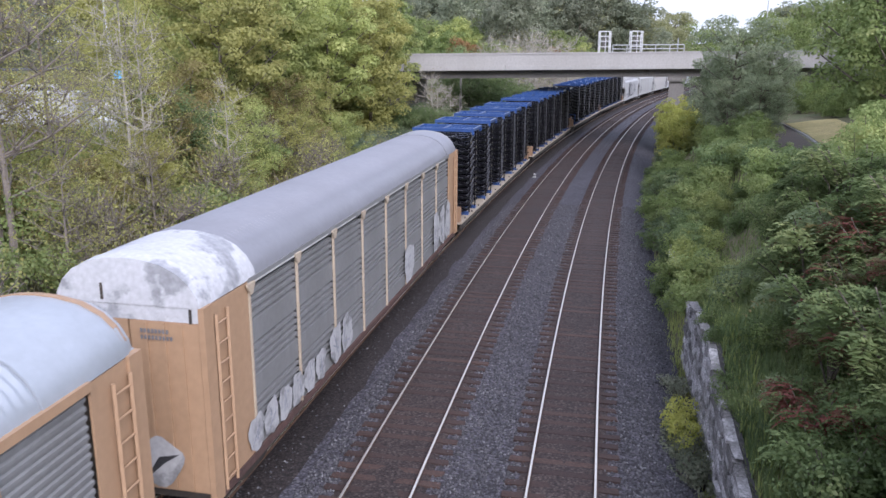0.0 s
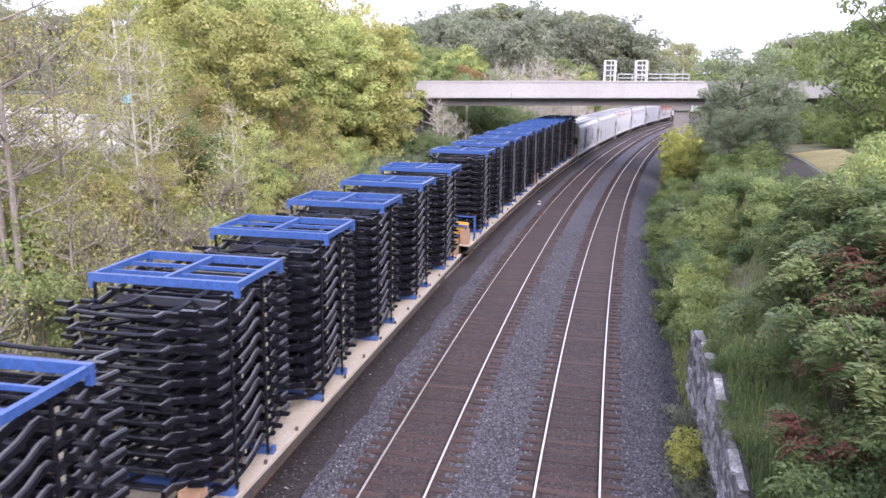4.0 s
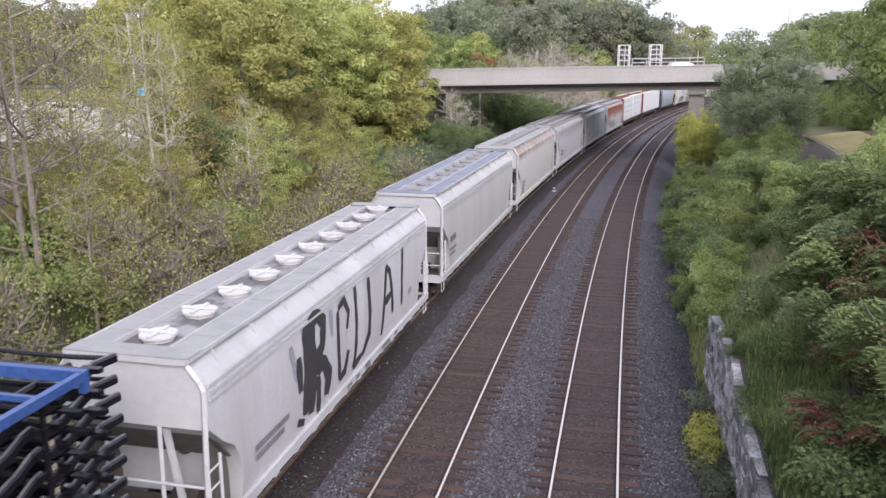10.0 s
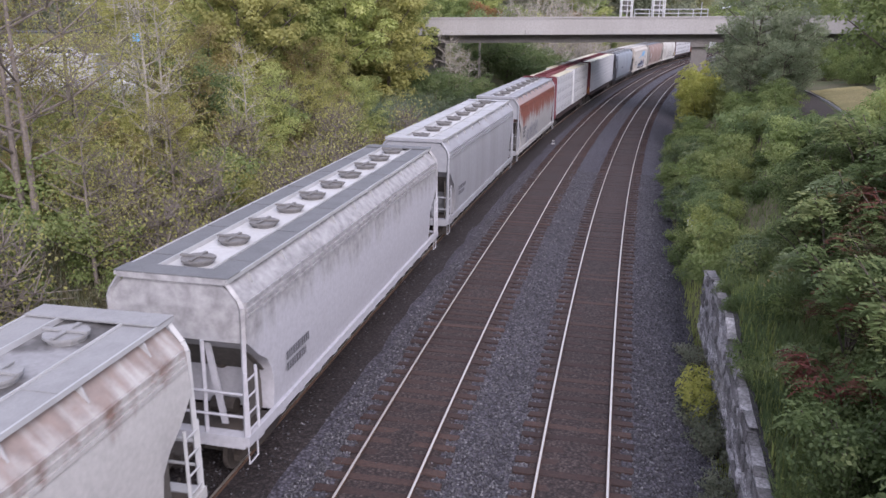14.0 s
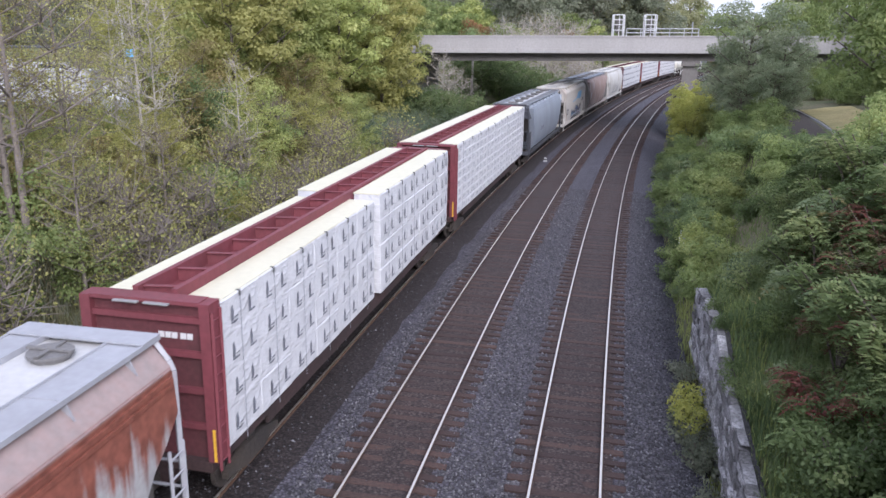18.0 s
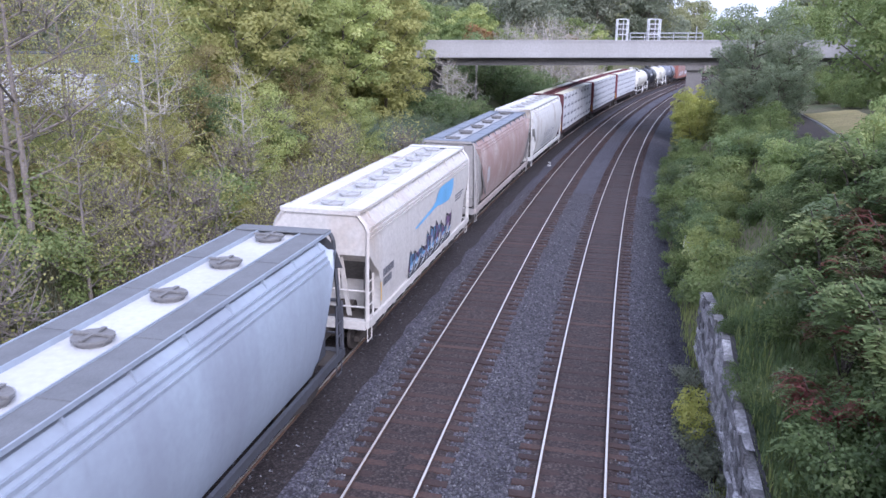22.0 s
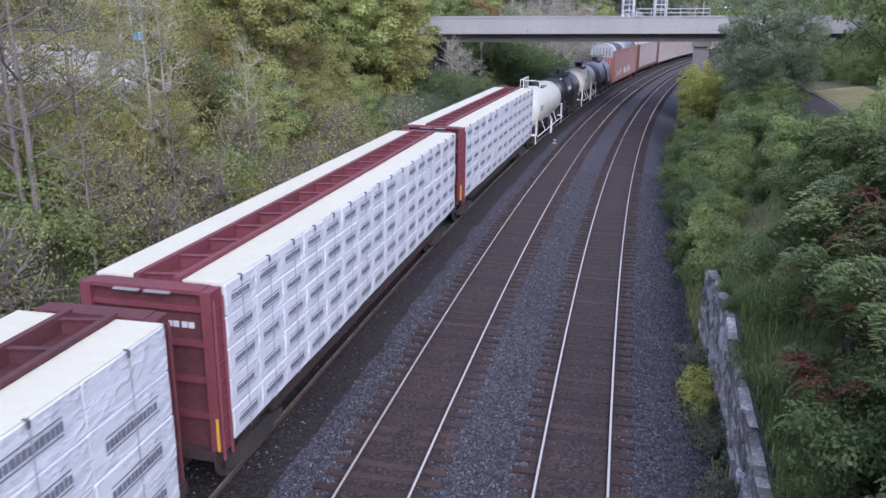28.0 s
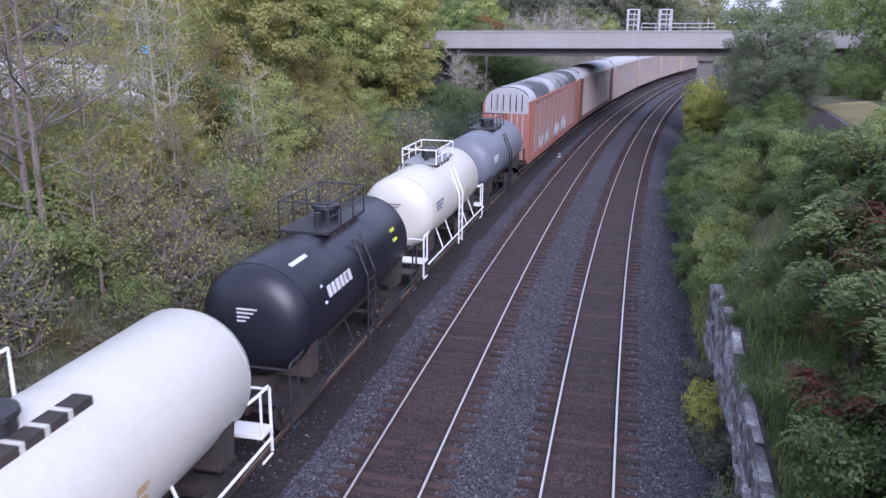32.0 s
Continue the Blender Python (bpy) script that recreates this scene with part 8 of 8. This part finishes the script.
    low = Kind(shrub_kind("dark_shrub", "low dark green undergrowth on the bank", "bank", 1.5, 1.3, 4600, 0.095, 145, stems=12, clump=(0.35, 0.55)))
    for k in range(64):
        s = rnd.uniform(9, 34)
        o = rnd.uniform(5.9, 14.5)
        p = along(s, o)
        if s > 28 and 7.6 < o < 12.4:
            continue
        sum_g[rnd.choice((0, 0, 1, 1, 2))].plant(p.x, p.y, rnd.uniform(0.8, 1.25), rnd.uniform(0, 360), sink=0.1)
    for s, o, c in ((17.7, 5.7, 0.85), (18.7, 6.1, 0.95), (19.6, 6.7, 0.95), (15.5, 4.9, 0.75), (16.3, 4.7, 0.7), (16.4, 6.2, 0.85), (20.8, 7.3, 1.0), (14.6, 5.5, 0.75), (18, 7.3, 0.95), (21.6, 8.0, 1.0), (17.0, 7.6, 0.9), (23.0, 7.2, 0.8)):
        p = along(s, o)
        sum_r.plant(p.x, p.y, c * 0.85, rnd.uniform(0, 360), sink=-0.4)
    for s, o, c in ((20.5, 8.6, 1.0), (19.5, 10.3, 0.9), (18.2, 7.4, 0.85), (16.6, 8.6, 0.8), (15.0, 6.6, 0.7), (17.5, 9.6, 0.9), (14.2, 8.0, 0.8), (21.2, 7.4, 0.7), (18.8, 11.5, 1.0), (13.2, 9.6, 0.9), (24.5, 10.6, 0.8)):
        p = along(s, o)
        sum_r.plant(p.x, p.y, c, rnd.uniform(0, 360))
    for k in range(34):
        p = along(rnd.uniform(7.5, 15), rnd.uniform(4.7, 8.5))
        (low if k % 3 else sum_g[k % 2]).plant(p.x, p.y, rnd.uniform(0.5, 0.9), rnd.uniform(0, 360), sink=0.1)
    for k in range(26):
        p = along(rnd.uniform(12, 27), rnd.uniform(4.3, 6.4))
        edge[rnd.choice((0, 1, 2))].plant(p.x, p.y, rnd.uniform(0.35, 0.75), rnd.uniform(0, 360), sink=0.1)
    for s, o, c in ((33.5, 6.0, 0.7), (36.5, 8.9, 0.5), (40.5, 7.6, 0.55), (42.5, 8.3, 0.4), (34.5, 7.9, 0.5), (38.5, 9.6, 0.4), (37.5, 6.6, 0.6), (40, 9.0, 0.45), (35.5, 10.0, 0.45), (31.5, 6.8, 0.8)):
        p = along(s, o)
        low.plant(p.x, p.y, c, rnd.uniform(0, 360), sink=0.1)
    for k in range(60):
        p = along(rnd.uniform(7, 30), rnd.uniform(5.9, 10))
        low.plant(p.x, p.y, rnd.uniform(0.6, 1.05), rnd.uniform(0, 360), sink=0.1)


def weeds():
    """Grass and tall weeds along both edges of the ballast and on the banks."""
    rng = np.random.default_rng(9)
    def blades(name, pts, height, mat, label, width=0.02, bend=0.35):
        n = len(pts)
        h = height * rng.uniform(0.5, 1.3, n)
        a = rng.uniform(0, 6.28, n)
        d = np.stack([np.cos(a), np.sin(a), np.zeros(n)], 1)
        sd = np.stack([-np.sin(a), np.cos(a), np.zeros(n)], 1) * width
        b = rng.uniform(0.1, bend, n)[:, None] * h[:, None]
        mid = pts + d * b * 0.4 + np.array([0, 0, 1]) * (h * 0.6)[:, None]
        tip = pts + d * b + np.array([0, 0, 1]) * h[:, None]
        v = np.stack([pts - sd, pts + sd, mid + sd * 0.8, mid - sd * 0.8, tip], 1).reshape(-1, 3)
        f = []
        for i in range(n):
            k = 5 * i
            f += [(k, k + 1, k + 2, k + 3), (k + 3, k + 2, k + 4)]
        me = bpy.data.meshes.new(name)
        me.from_pydata(v.tolist(), [], f)
        me.materials.append(mat)
        me.update()
        tagged(new(name, me), label, "grass", kind="stuff")
    def field(n, s0, s1, o0, o1, power=1.0):
        out = []
        for _ in range(n):
            s = s0 + (s1 - s0) * rng.random() ** power
            o = o0 + (o1 - o0) * rng.random()
            p = along(s, o)
            out.append((p.x, p.y, ground_z(p.x, p.y) - 0.03))
        return np.array(out)
    blades("tall_grass", field(26000, 12, 80, -20, -11.2, 1.2), 0.46, LEAF["straw"], "pale dry grass and weeds along the bank's foot", 0.016, 1.1)
    blades("green_grass", field(16000, 12, 80, -24, -11.6, 1.2), 0.6, LEAF["grey"], "grey-green weeds on the bank", 0.022, 0.9)
    blades("reed_grass", field(9000, 44, 68, -18, -12.2), 1.0, LEAF["blue"], "tall blue-green grass at the bank's foot", 0.022)
    blades("edge_grass", field(9000, 8, 75, 3.05, 4.6, 1.3), 0.4, LEAF["lime"], "green weeds along the ballast's edge", 0.018)
    blades("bank_grass", field(13000, 6, 60, 4.2, 8.2, 1.2), 0.32, LEAF["green"], "green grass on the bank", 0.02)
    blades("wall_grass", field(15000, 7, 27, 3.8, 6.6), 0.42, LEAF["deep"], "dark green grass behind the retaining wall", 0.018, 0.8)


plant_left()
plant_far()
plant_right()
weeds()


# ---- ballast stones lying loose where the camera looks closest ----
def loose_stones():
    rng = np.random.default_rng(4)
    n = 105000
    s = 9 + 42 * rng.random(n) ** 1.7
    o = rng.uniform(-9.8, 3.0, n)
    # keep clear of the tie area between and beside the rails, but for a few
    near = np.minimum(np.abs(o), np.abs(o - TRACK_2))
    keep = ((near > 1.05) & (o - (-7.98 + 0.004 * s) > 2.05)) | (rng.random(n) < 0.08)
    s, o = s[keep], o[keep]
    n = len(s)
    th = HEAD + s / RAD
    x, y = CX - (RAD - o) * np.cos(th), CY + (RAD - o) * np.sin(th)
    z = np.interp(o, [-12.4, -10.2, -9.3, -6.6, -5.95, -5.3, -2.65, -2.0, -1.35, 1.35, 1.75, 3.3], [-0.75, -0.22, -0.14, -0.14, -0.20, -0.13, -0.13, -0.20, -0.13, -0.13, -0.16, -0.72])
    base = np.array([(1, 0, 0), (-1, 0, 0), (0, 1, 0), (0, -1, 0), (0, 0, 1), (0, 0, -1)], float)
    size = rng.uniform(0.018, 0.042, (n, 1, 1))
    v = base[None] * (1 + rng.uniform(-0.45, 0.45, (n, 6, 1))) * size + rng.normal(0, 0.16, (n, 6, 3)) * size
    v += np.stack([x, y, z + 0.012], 1)[:, None]
    tri = np.array([(0, 2, 4), (2, 1, 4), (1, 3, 4), (3, 0, 4), (2, 0, 5), (1, 2, 5), (3, 1, 5), (0, 3, 5)])
    idx = (np.arange(n)[:, None, None] * 6 + tri[None]).reshape(-1)
    me = bpy.data.meshes.new("loose_ballast")
    me.vertices.add(6 * n)
    me.vertices.foreach_set("co", v.astype(np.float32).ravel())
    me.loops.add(len(idx))
    me.loops.foreach_set("vertex_index", idx.astype(np.int32))
    me.polygons.add(8 * n)
    me.polygons.foreach_set("loop_start", (np.arange(8 * n) * 3).astype(np.int32))
    me.materials.append(M["stone"])
    me.update(calc_edges=True)
    me.validate()
    tagged(new("loose_ballast", me), "loose grey ballast stones lying on the bed", "gravel", kind="stuff")


loose_stones()


# ---- other things beside the line ----
P["van_white"] = plain("white_vehicle_paint", (0.42, 0.42, 0.44), 0.3, vary=0.03, dirt_amount=0.15)
P["van_grey"] = plain("silver_vehicle_paint", (0.42, 0.43, 0.45), 0.3, 0.3, vary=0.04, dirt_amount=0.15)
P["van_dark"] = plain("dark_vehicle_paint", (0.035, 0.037, 0.045), 0.25, vary=0.05, dirt_amount=0.15)
P["tail_red"] = plain("red_lamp_glass", (0.35, 0.02, 0.02), 0.2)
M["tyre"] = plain("tyre_rubber", (0.02, 0.02, 0.02), 0.9)


def tyre_mesh():
    return lathe([(-0.11, 0.2), (-0.11, 0.30), (-0.08, 0.33), (0.08, 0.33), (0.11, 0.30), (0.11, 0.2)], 16)


def road_car(label, paint, length=4.6, height=1.5, van=False):
    """A car that points along +x."""
    c = thing("van" if van else "car", label, "van" if van else "car", "road vehicles")
    hl, hw = length / 2, 0.9
    if van:
        side = [(-hl, 0.35), (-hl, height - 0.15), (-hl + 0.2, height), (hl - 1.7, height), (hl - 0.85, 1.15), (hl - 0.1, 0.95), (hl, 0.8), (hl, 0.35)]
    else:
        side = [(-hl, 0.35), (-hl, 0.85), (-hl + 0.75, 0.98), (-hl + 1.35, height), (hl - 1.95, height), (hl - 1.15, 0.98), (hl - 0.15, 0.82), (hl, 0.6), (hl, 0.35)]
    def ring(y, k):
        return [(x, y, z if z < 1.0 else 1.0 + (z - 1.0) * (1 if k else 0.97)) for x, z in side]
    b = Shape()
    b.loft([[(x * 0.985, -hw, z) if z < 1.0 else (x, -hw + 0.14, z) for x, z in side], [(x, -hw + 0.12, z) if z < 1.0 else (x, -hw + 0.2, z) for x, z in side], [(x, hw - 0.12, z) if z < 1.0 else (x, hw - 0.2, z) for x, z in side], [(x * 0.985, hw, z) if z < 1.0 else (x, hw - 0.14, z) for x, z in side]])
    part("body", b, paint, c)
    for sg in (-1, 1):
        w = Shape()
        y = sg * (hw - 0.10)
        x0, x1 = (-hl + 1.5, hl - 1.75) if van else (-hl + 1.35, hl - 1.75)
        w.loft([[(x0, y, 1.02), (x1 + 0.55, y, 1.02), (x1, y - sg * 0.03, height - 0.1), (x0 + 0.15, y - sg * 0.03, height - 0.1)], [(x0, y + sg * 0.012, 1.02), (x1 + 0.55, y + sg * 0.012, 1.02), (x1, y - sg * 0.018, height - 0.1), (x0 + 0.15, y - sg * 0.018, height - 0.1)]])
        part("side_window", w, M["glass"], c, "dark side window")
        for x in (-hl + 0.85, hl - 0.9):
            t = part("tyre", shared("car_tyre", tyre_mesh, M["tyre"]), None, c)
            t.matrix_basis = pose(x, sg * (hw - 0.12), 0.33, 0, 0, 90)
    for sg in (-1, 1):
        part("tail_lamp", Shape().box(-hl - 0.01, -hl + 0.03, *sorted((sg * 0.55, sg * 0.8)), 0.65, 0.8), P["tail_red"], c)
    return c


def box_trailer(length, label, top=2.75):
    t = thing("box_trailer", label, "trailer", "trailers on the lot")
    part("box", Shape().box(-length / 2, length / 2, -1.15, 1.15, 0.75, top), P["van_white"], t)
    for k in range(int(length / 1.2)):
        x = -length / 2 + 0.6 + k * 1.2
        part("rib", Shape().box(x - 0.03, x + 0.03, -1.175, -1.151, 0.8, top - 0.05), P["van_white"], t)
    part("rail", Shape().box(-length / 2, length / 2, -1.18, 1.18, 0.62, 0.745), P["van_grey"], t)
    for x in (-length / 2 + 1.0, -length / 2 + 2.2):
        for y in (-1.0, 1.0):
            w = part("tyre", shared("car_tyre", tyre_mesh, M["tyre"]), None, t)
            w.matrix_basis = pose(x, y, 0.33, 0, 0, 90)
    for y in (-0.8, 0.8):
        part("landing_leg", Shape().box(length / 2 - 2.1, length / 2 - 1.95, y - 0.08, y + 0.08, 0.0, 0.619), P["van_grey"], t)
    return t


def build_lot():
    for k, (x, y, ln, turn) in enumerate(((-25.4, 50.2, 3.8, 6), (-36.5, 57.5, 7.5, 14))):
        t = box_trailer(ln, "white box trailer parked on the lot above the bank")
        t.matrix_basis = pose(x, y, ground_z(x, y) - 0.05, 0, 0, turn)
    for x, y, p, turn, v in ((-30.2, 51.5, "van_white", 20, False), (-31, 60, "van_white", 15, True), (-19.0, 58, "van_white", 80, False), (-21.6, 51.4, "van_grey", 10, False), (-42, 52, "van_white", 30, True), (-25.5, 60, "van_white", 12, False)):
        c = road_car("parked %s on the lot above the bank" % ("white van" if v else "pale car"), P[p], 5.2 if v else 4.6, 2.2 if v else 1.48, v)
        c.matrix_basis = pose(x, y, ground_z(x, y) + 0.02, 0, 0, turn)


def drape(name, label, cat, mat, o0, o1, s0, s1, lift, n=6, rough=0.0):
    ss = [s0 + (s1 - s0) * k / 40 for k in range(41)]
    sh = Shape()
    for s in ss:
        for j in range(n + 1):
            a, b = (o0(s) if callable(o0) else o0), (o1(s) if callable(o1) else o1)
            p = along(s, a + (b - a) * j / n)
            sh.v.append((p.x, p.y, ground_z(p.x, p.y) + lift + rough * noise.noise(p * 1.3)))
    for i in range(40):
        for j in range(n):
            a = i * (n + 1) + j
            sh.f.append((a, a + 1, a + n + 2, a + n + 1))
    tagged(new(name, sh.mesh(name, mat, True)), label, cat, kind="structure")


def build_bank_path():
    drape("pavement", "grey asphalt path along the top of the bank", "path", M["asphalt_old"], lambda s: float(np.interp(s, [44, 60, 76], [9.0, 9.7, 10.0])), lambda s: float(np.interp(s, [44, 60, 76], [11.4, 11.85, 12.3])), 44, 76, 0.05)
    drape("dry_lawn", "patch of dry straw-coloured grass beside the path", "grass", M["drygrass"], lambda s: 12.05 + 0.01 * (s - 50), 15.4, 44, 62, 0.06, rough=0.05)
    k = thing("kerb", "pale concrete kerb along the asphalt path", "kerb", kind="structure")
    s = 42.0
    while s < 66:
        a, b = along(s, 11.82), along(s + 1.96, 11.82)
        sh = Shape()
        rings = []
        for p, ss in ((a, s), (b, s + 1.96)):
            q = along(ss, 11.94)
            z = ground_z(p.x, p.y)
            rings.append([(p.x, p.y, z - 0.1), (q.x, q.y, z - 0.1), (q.x, q.y, z + 0.12), (p.x, p.y, z + 0.12)])
        sh.loft(rings)
        part("kerbstone", sh, M["concrete"], k)
        s += 2.0


M["asphalt_old"] = plain("leaf_strewn_asphalt", (0.088, 0.068, 0.055), 0.9, vary=0.25, scale=3.0, dirt=(0.055, 0.05, 0.042), dirt_amount=0.5)


def build_sign():
    p = along(36.3, 3.75)
    s = thing("track_sign", "small weathered white sign on a post among the weeds", "sign")
    s.matrix_basis = pose(p.x, p.y, -0.3, 0, 0, -12)
    part("post", Shape().box(-0.04, 0.04, 0.0, 0.06, -0.4, 1.15), M["galv"], s)
    part("plate", Shape().box(-0.22, 0.22, -0.03, -0.002, 0.75, 1.32), M["white"], s)
    part("marking", Shape().box(-0.12, 0.12, -0.034, -0.0305, 0.9, 1.1), P["h_grey"], s)


def build_lot_poles():
    pole = thing("flag_pole", "slim pale pole with a small blue plate above the lot", "pole")
    pole.matrix_basis = pose(-19.5, 46.0, ground_z(-19.5, 46.0) - 0.1)
    part("shaft", Shape().tube([(0, 0, 0), (-0.12, 0, 4.5), (-0.3, 0, 9.2)], 0.07, 8, 0.05), M["galv"], pole)
    part("plate", Shape().box(-0.02, 0.42, -0.06, -0.03, 4.55, 5.0), P["plate_blue"], pole, "small pale blue plate")
    p2 = thing("utility_pole", "pale weathered pole beyond the overpass", "pole")
    p2.matrix_basis = pose(0.4, 93.5, 0.0)
    part("shaft", Shape().tube([(0, 0, -0.5), (0, 0, 4.0), (0.05, 0, 9.0)], 0.15, 8, 0.11), M["pale_bark"], p2)
    c = thing("meter_cabinet", "white metal cabinet with a dark vent among the trees", "cabinet")
    c.matrix_basis = pose(-15.1, 50.0, ground_z(-15.1, 50.0))
    top = 7.0 - ground_z(-15.1, 50.0)
    part("case", Shape().box(-0.28, 0.28, -0.15, 0.15, top - 0.95, top), M["white"], c)
    part("vent", Shape().box(-0.12, 0.16, -0.16, -0.151, top - 0.7, top - 0.4), M["dark"], c, "dark vent opening")
    part("post", Shape().box(-0.06, 0.06, -0.06, 0.06, -0.2, top - 0.951), M["galv"], c)


P["plate_blue"] = plain("pale_blue_plate", (0.16, 0.42, 0.72), 0.5, vary=0.1)


def build_lamp_post():
    for x, y, h, z in ((37.5, 101.0, 9.0, 7.0),):
        l = thing("street_lamp", "tall slim pale street lamp beside the overpass road", "street lamp")
        l.matrix_basis = pose(x, y, z)
        part("pole", Shape().tube([(0, 0, 0), (0, 0, h * 0.6), (0, 0, h)], 0.11, 8, 0.06), M["galv"], l)
        part("arm", Shape().tube([(0, 0, h - 0.1), (-0.6, 0, h + 0.15), (-1.5, 0, h + 0.2)], 0.04, 6), M["galv"], l)
        part("lamp_head", Shape().box(-1.95, -1.45, -0.14, 0.14, h + 0.14, h + 0.26), M["galv"], l)


def litter():
    """A few pale scraps beside the third track."""
    rnd = random.Random(8)
    for s, o in ((61.5, -5.7), (63, -5.9)):
        p = along(s, o)
        b = Shape()
        b.box(-0.13, 0.13, -0.09, 0.09, -0.03, 0.09)
        ob = tagged(new("scrap", b.mesh("scrap", P["hatch_pale"])), "pale scrap lying on the ballast", "litter")
        ob.matrix_basis = pose(p.x, p.y, -0.16, 8, 5, rnd.uniform(0, 90))


build_lot()
build_bank_path()
build_sign()
build_lot_poles()
build_lamp_post()
litter()


# ---- road traffic on the overpass ----
def road_z(x):
    return bridge_top(x) - 1.055


def bridge_rows(points, y, turn):
    """Rows from (seconds, x), held on a steady course before and after."""
    (ta, xa), (tb, xb) = points[0], points[-1]
    v = (xb - xa) / (tb - ta)
    ts = [0.0, 8.0, 16.0, 24.0, 32.0]
    rows = []
    for t in sorted(set(ts + [p[0] for p in points])):
        x = xa + v * (t - ta)
        for (t0, x0), (t1, x1) in zip(points, points[1:]):
            if t0 <= t <= t1:
                x = x0 + (x1 - x0) * (t - t0) / (t1 - t0)
        x = min(112.0, max(-102.0, x))                       # the cars halt far out on the road
        rows.append((t, pose(x, y, road_z(x), 0, 0, turn)))
    return rows


ROAD_TRAFFIC = [
    (road_car("silver car driving across the overpass", P["van_grey"], 4.6, 1.5), bridge_rows([(9.0, -1.4), (10.0, 20.3)], 81.2, 0)),
    (road_car("white car driving across the overpass", P["van_white"], 4.5, 1.55), bridge_rows([(12.0, 13.2), (12.5, 3.9)], 86.4, 180)),
    (road_car("dark car driving across the overpass", P["van_dark"], 4.6, 1.65), bridge_rows([(27.5, 23.3), (28.0, 15.6), (29.0, 0.0)], 86.4, 180)),
]


# ---- what moves ----
def line_pose(s, side, up):
    p, a, b = along(s, track_3(s) + side, up), along(s - 7, track_3(s - 7)), along(s + 7, track_3(s + 7))
    d = b - a
    return pose(p.x, p.y, p.z, 0, 0, -math.degrees(math.atan2(d.x, d.y)))


def motions():
    for ob, s, side, up in MOVING:
        walk(ob, [(t, line_pose(s - gone(t), side, up)) for t in range(0, 33)])
    for ob, rows in ROAD_TRAFFIC:
        walk(ob, rows)


motions()
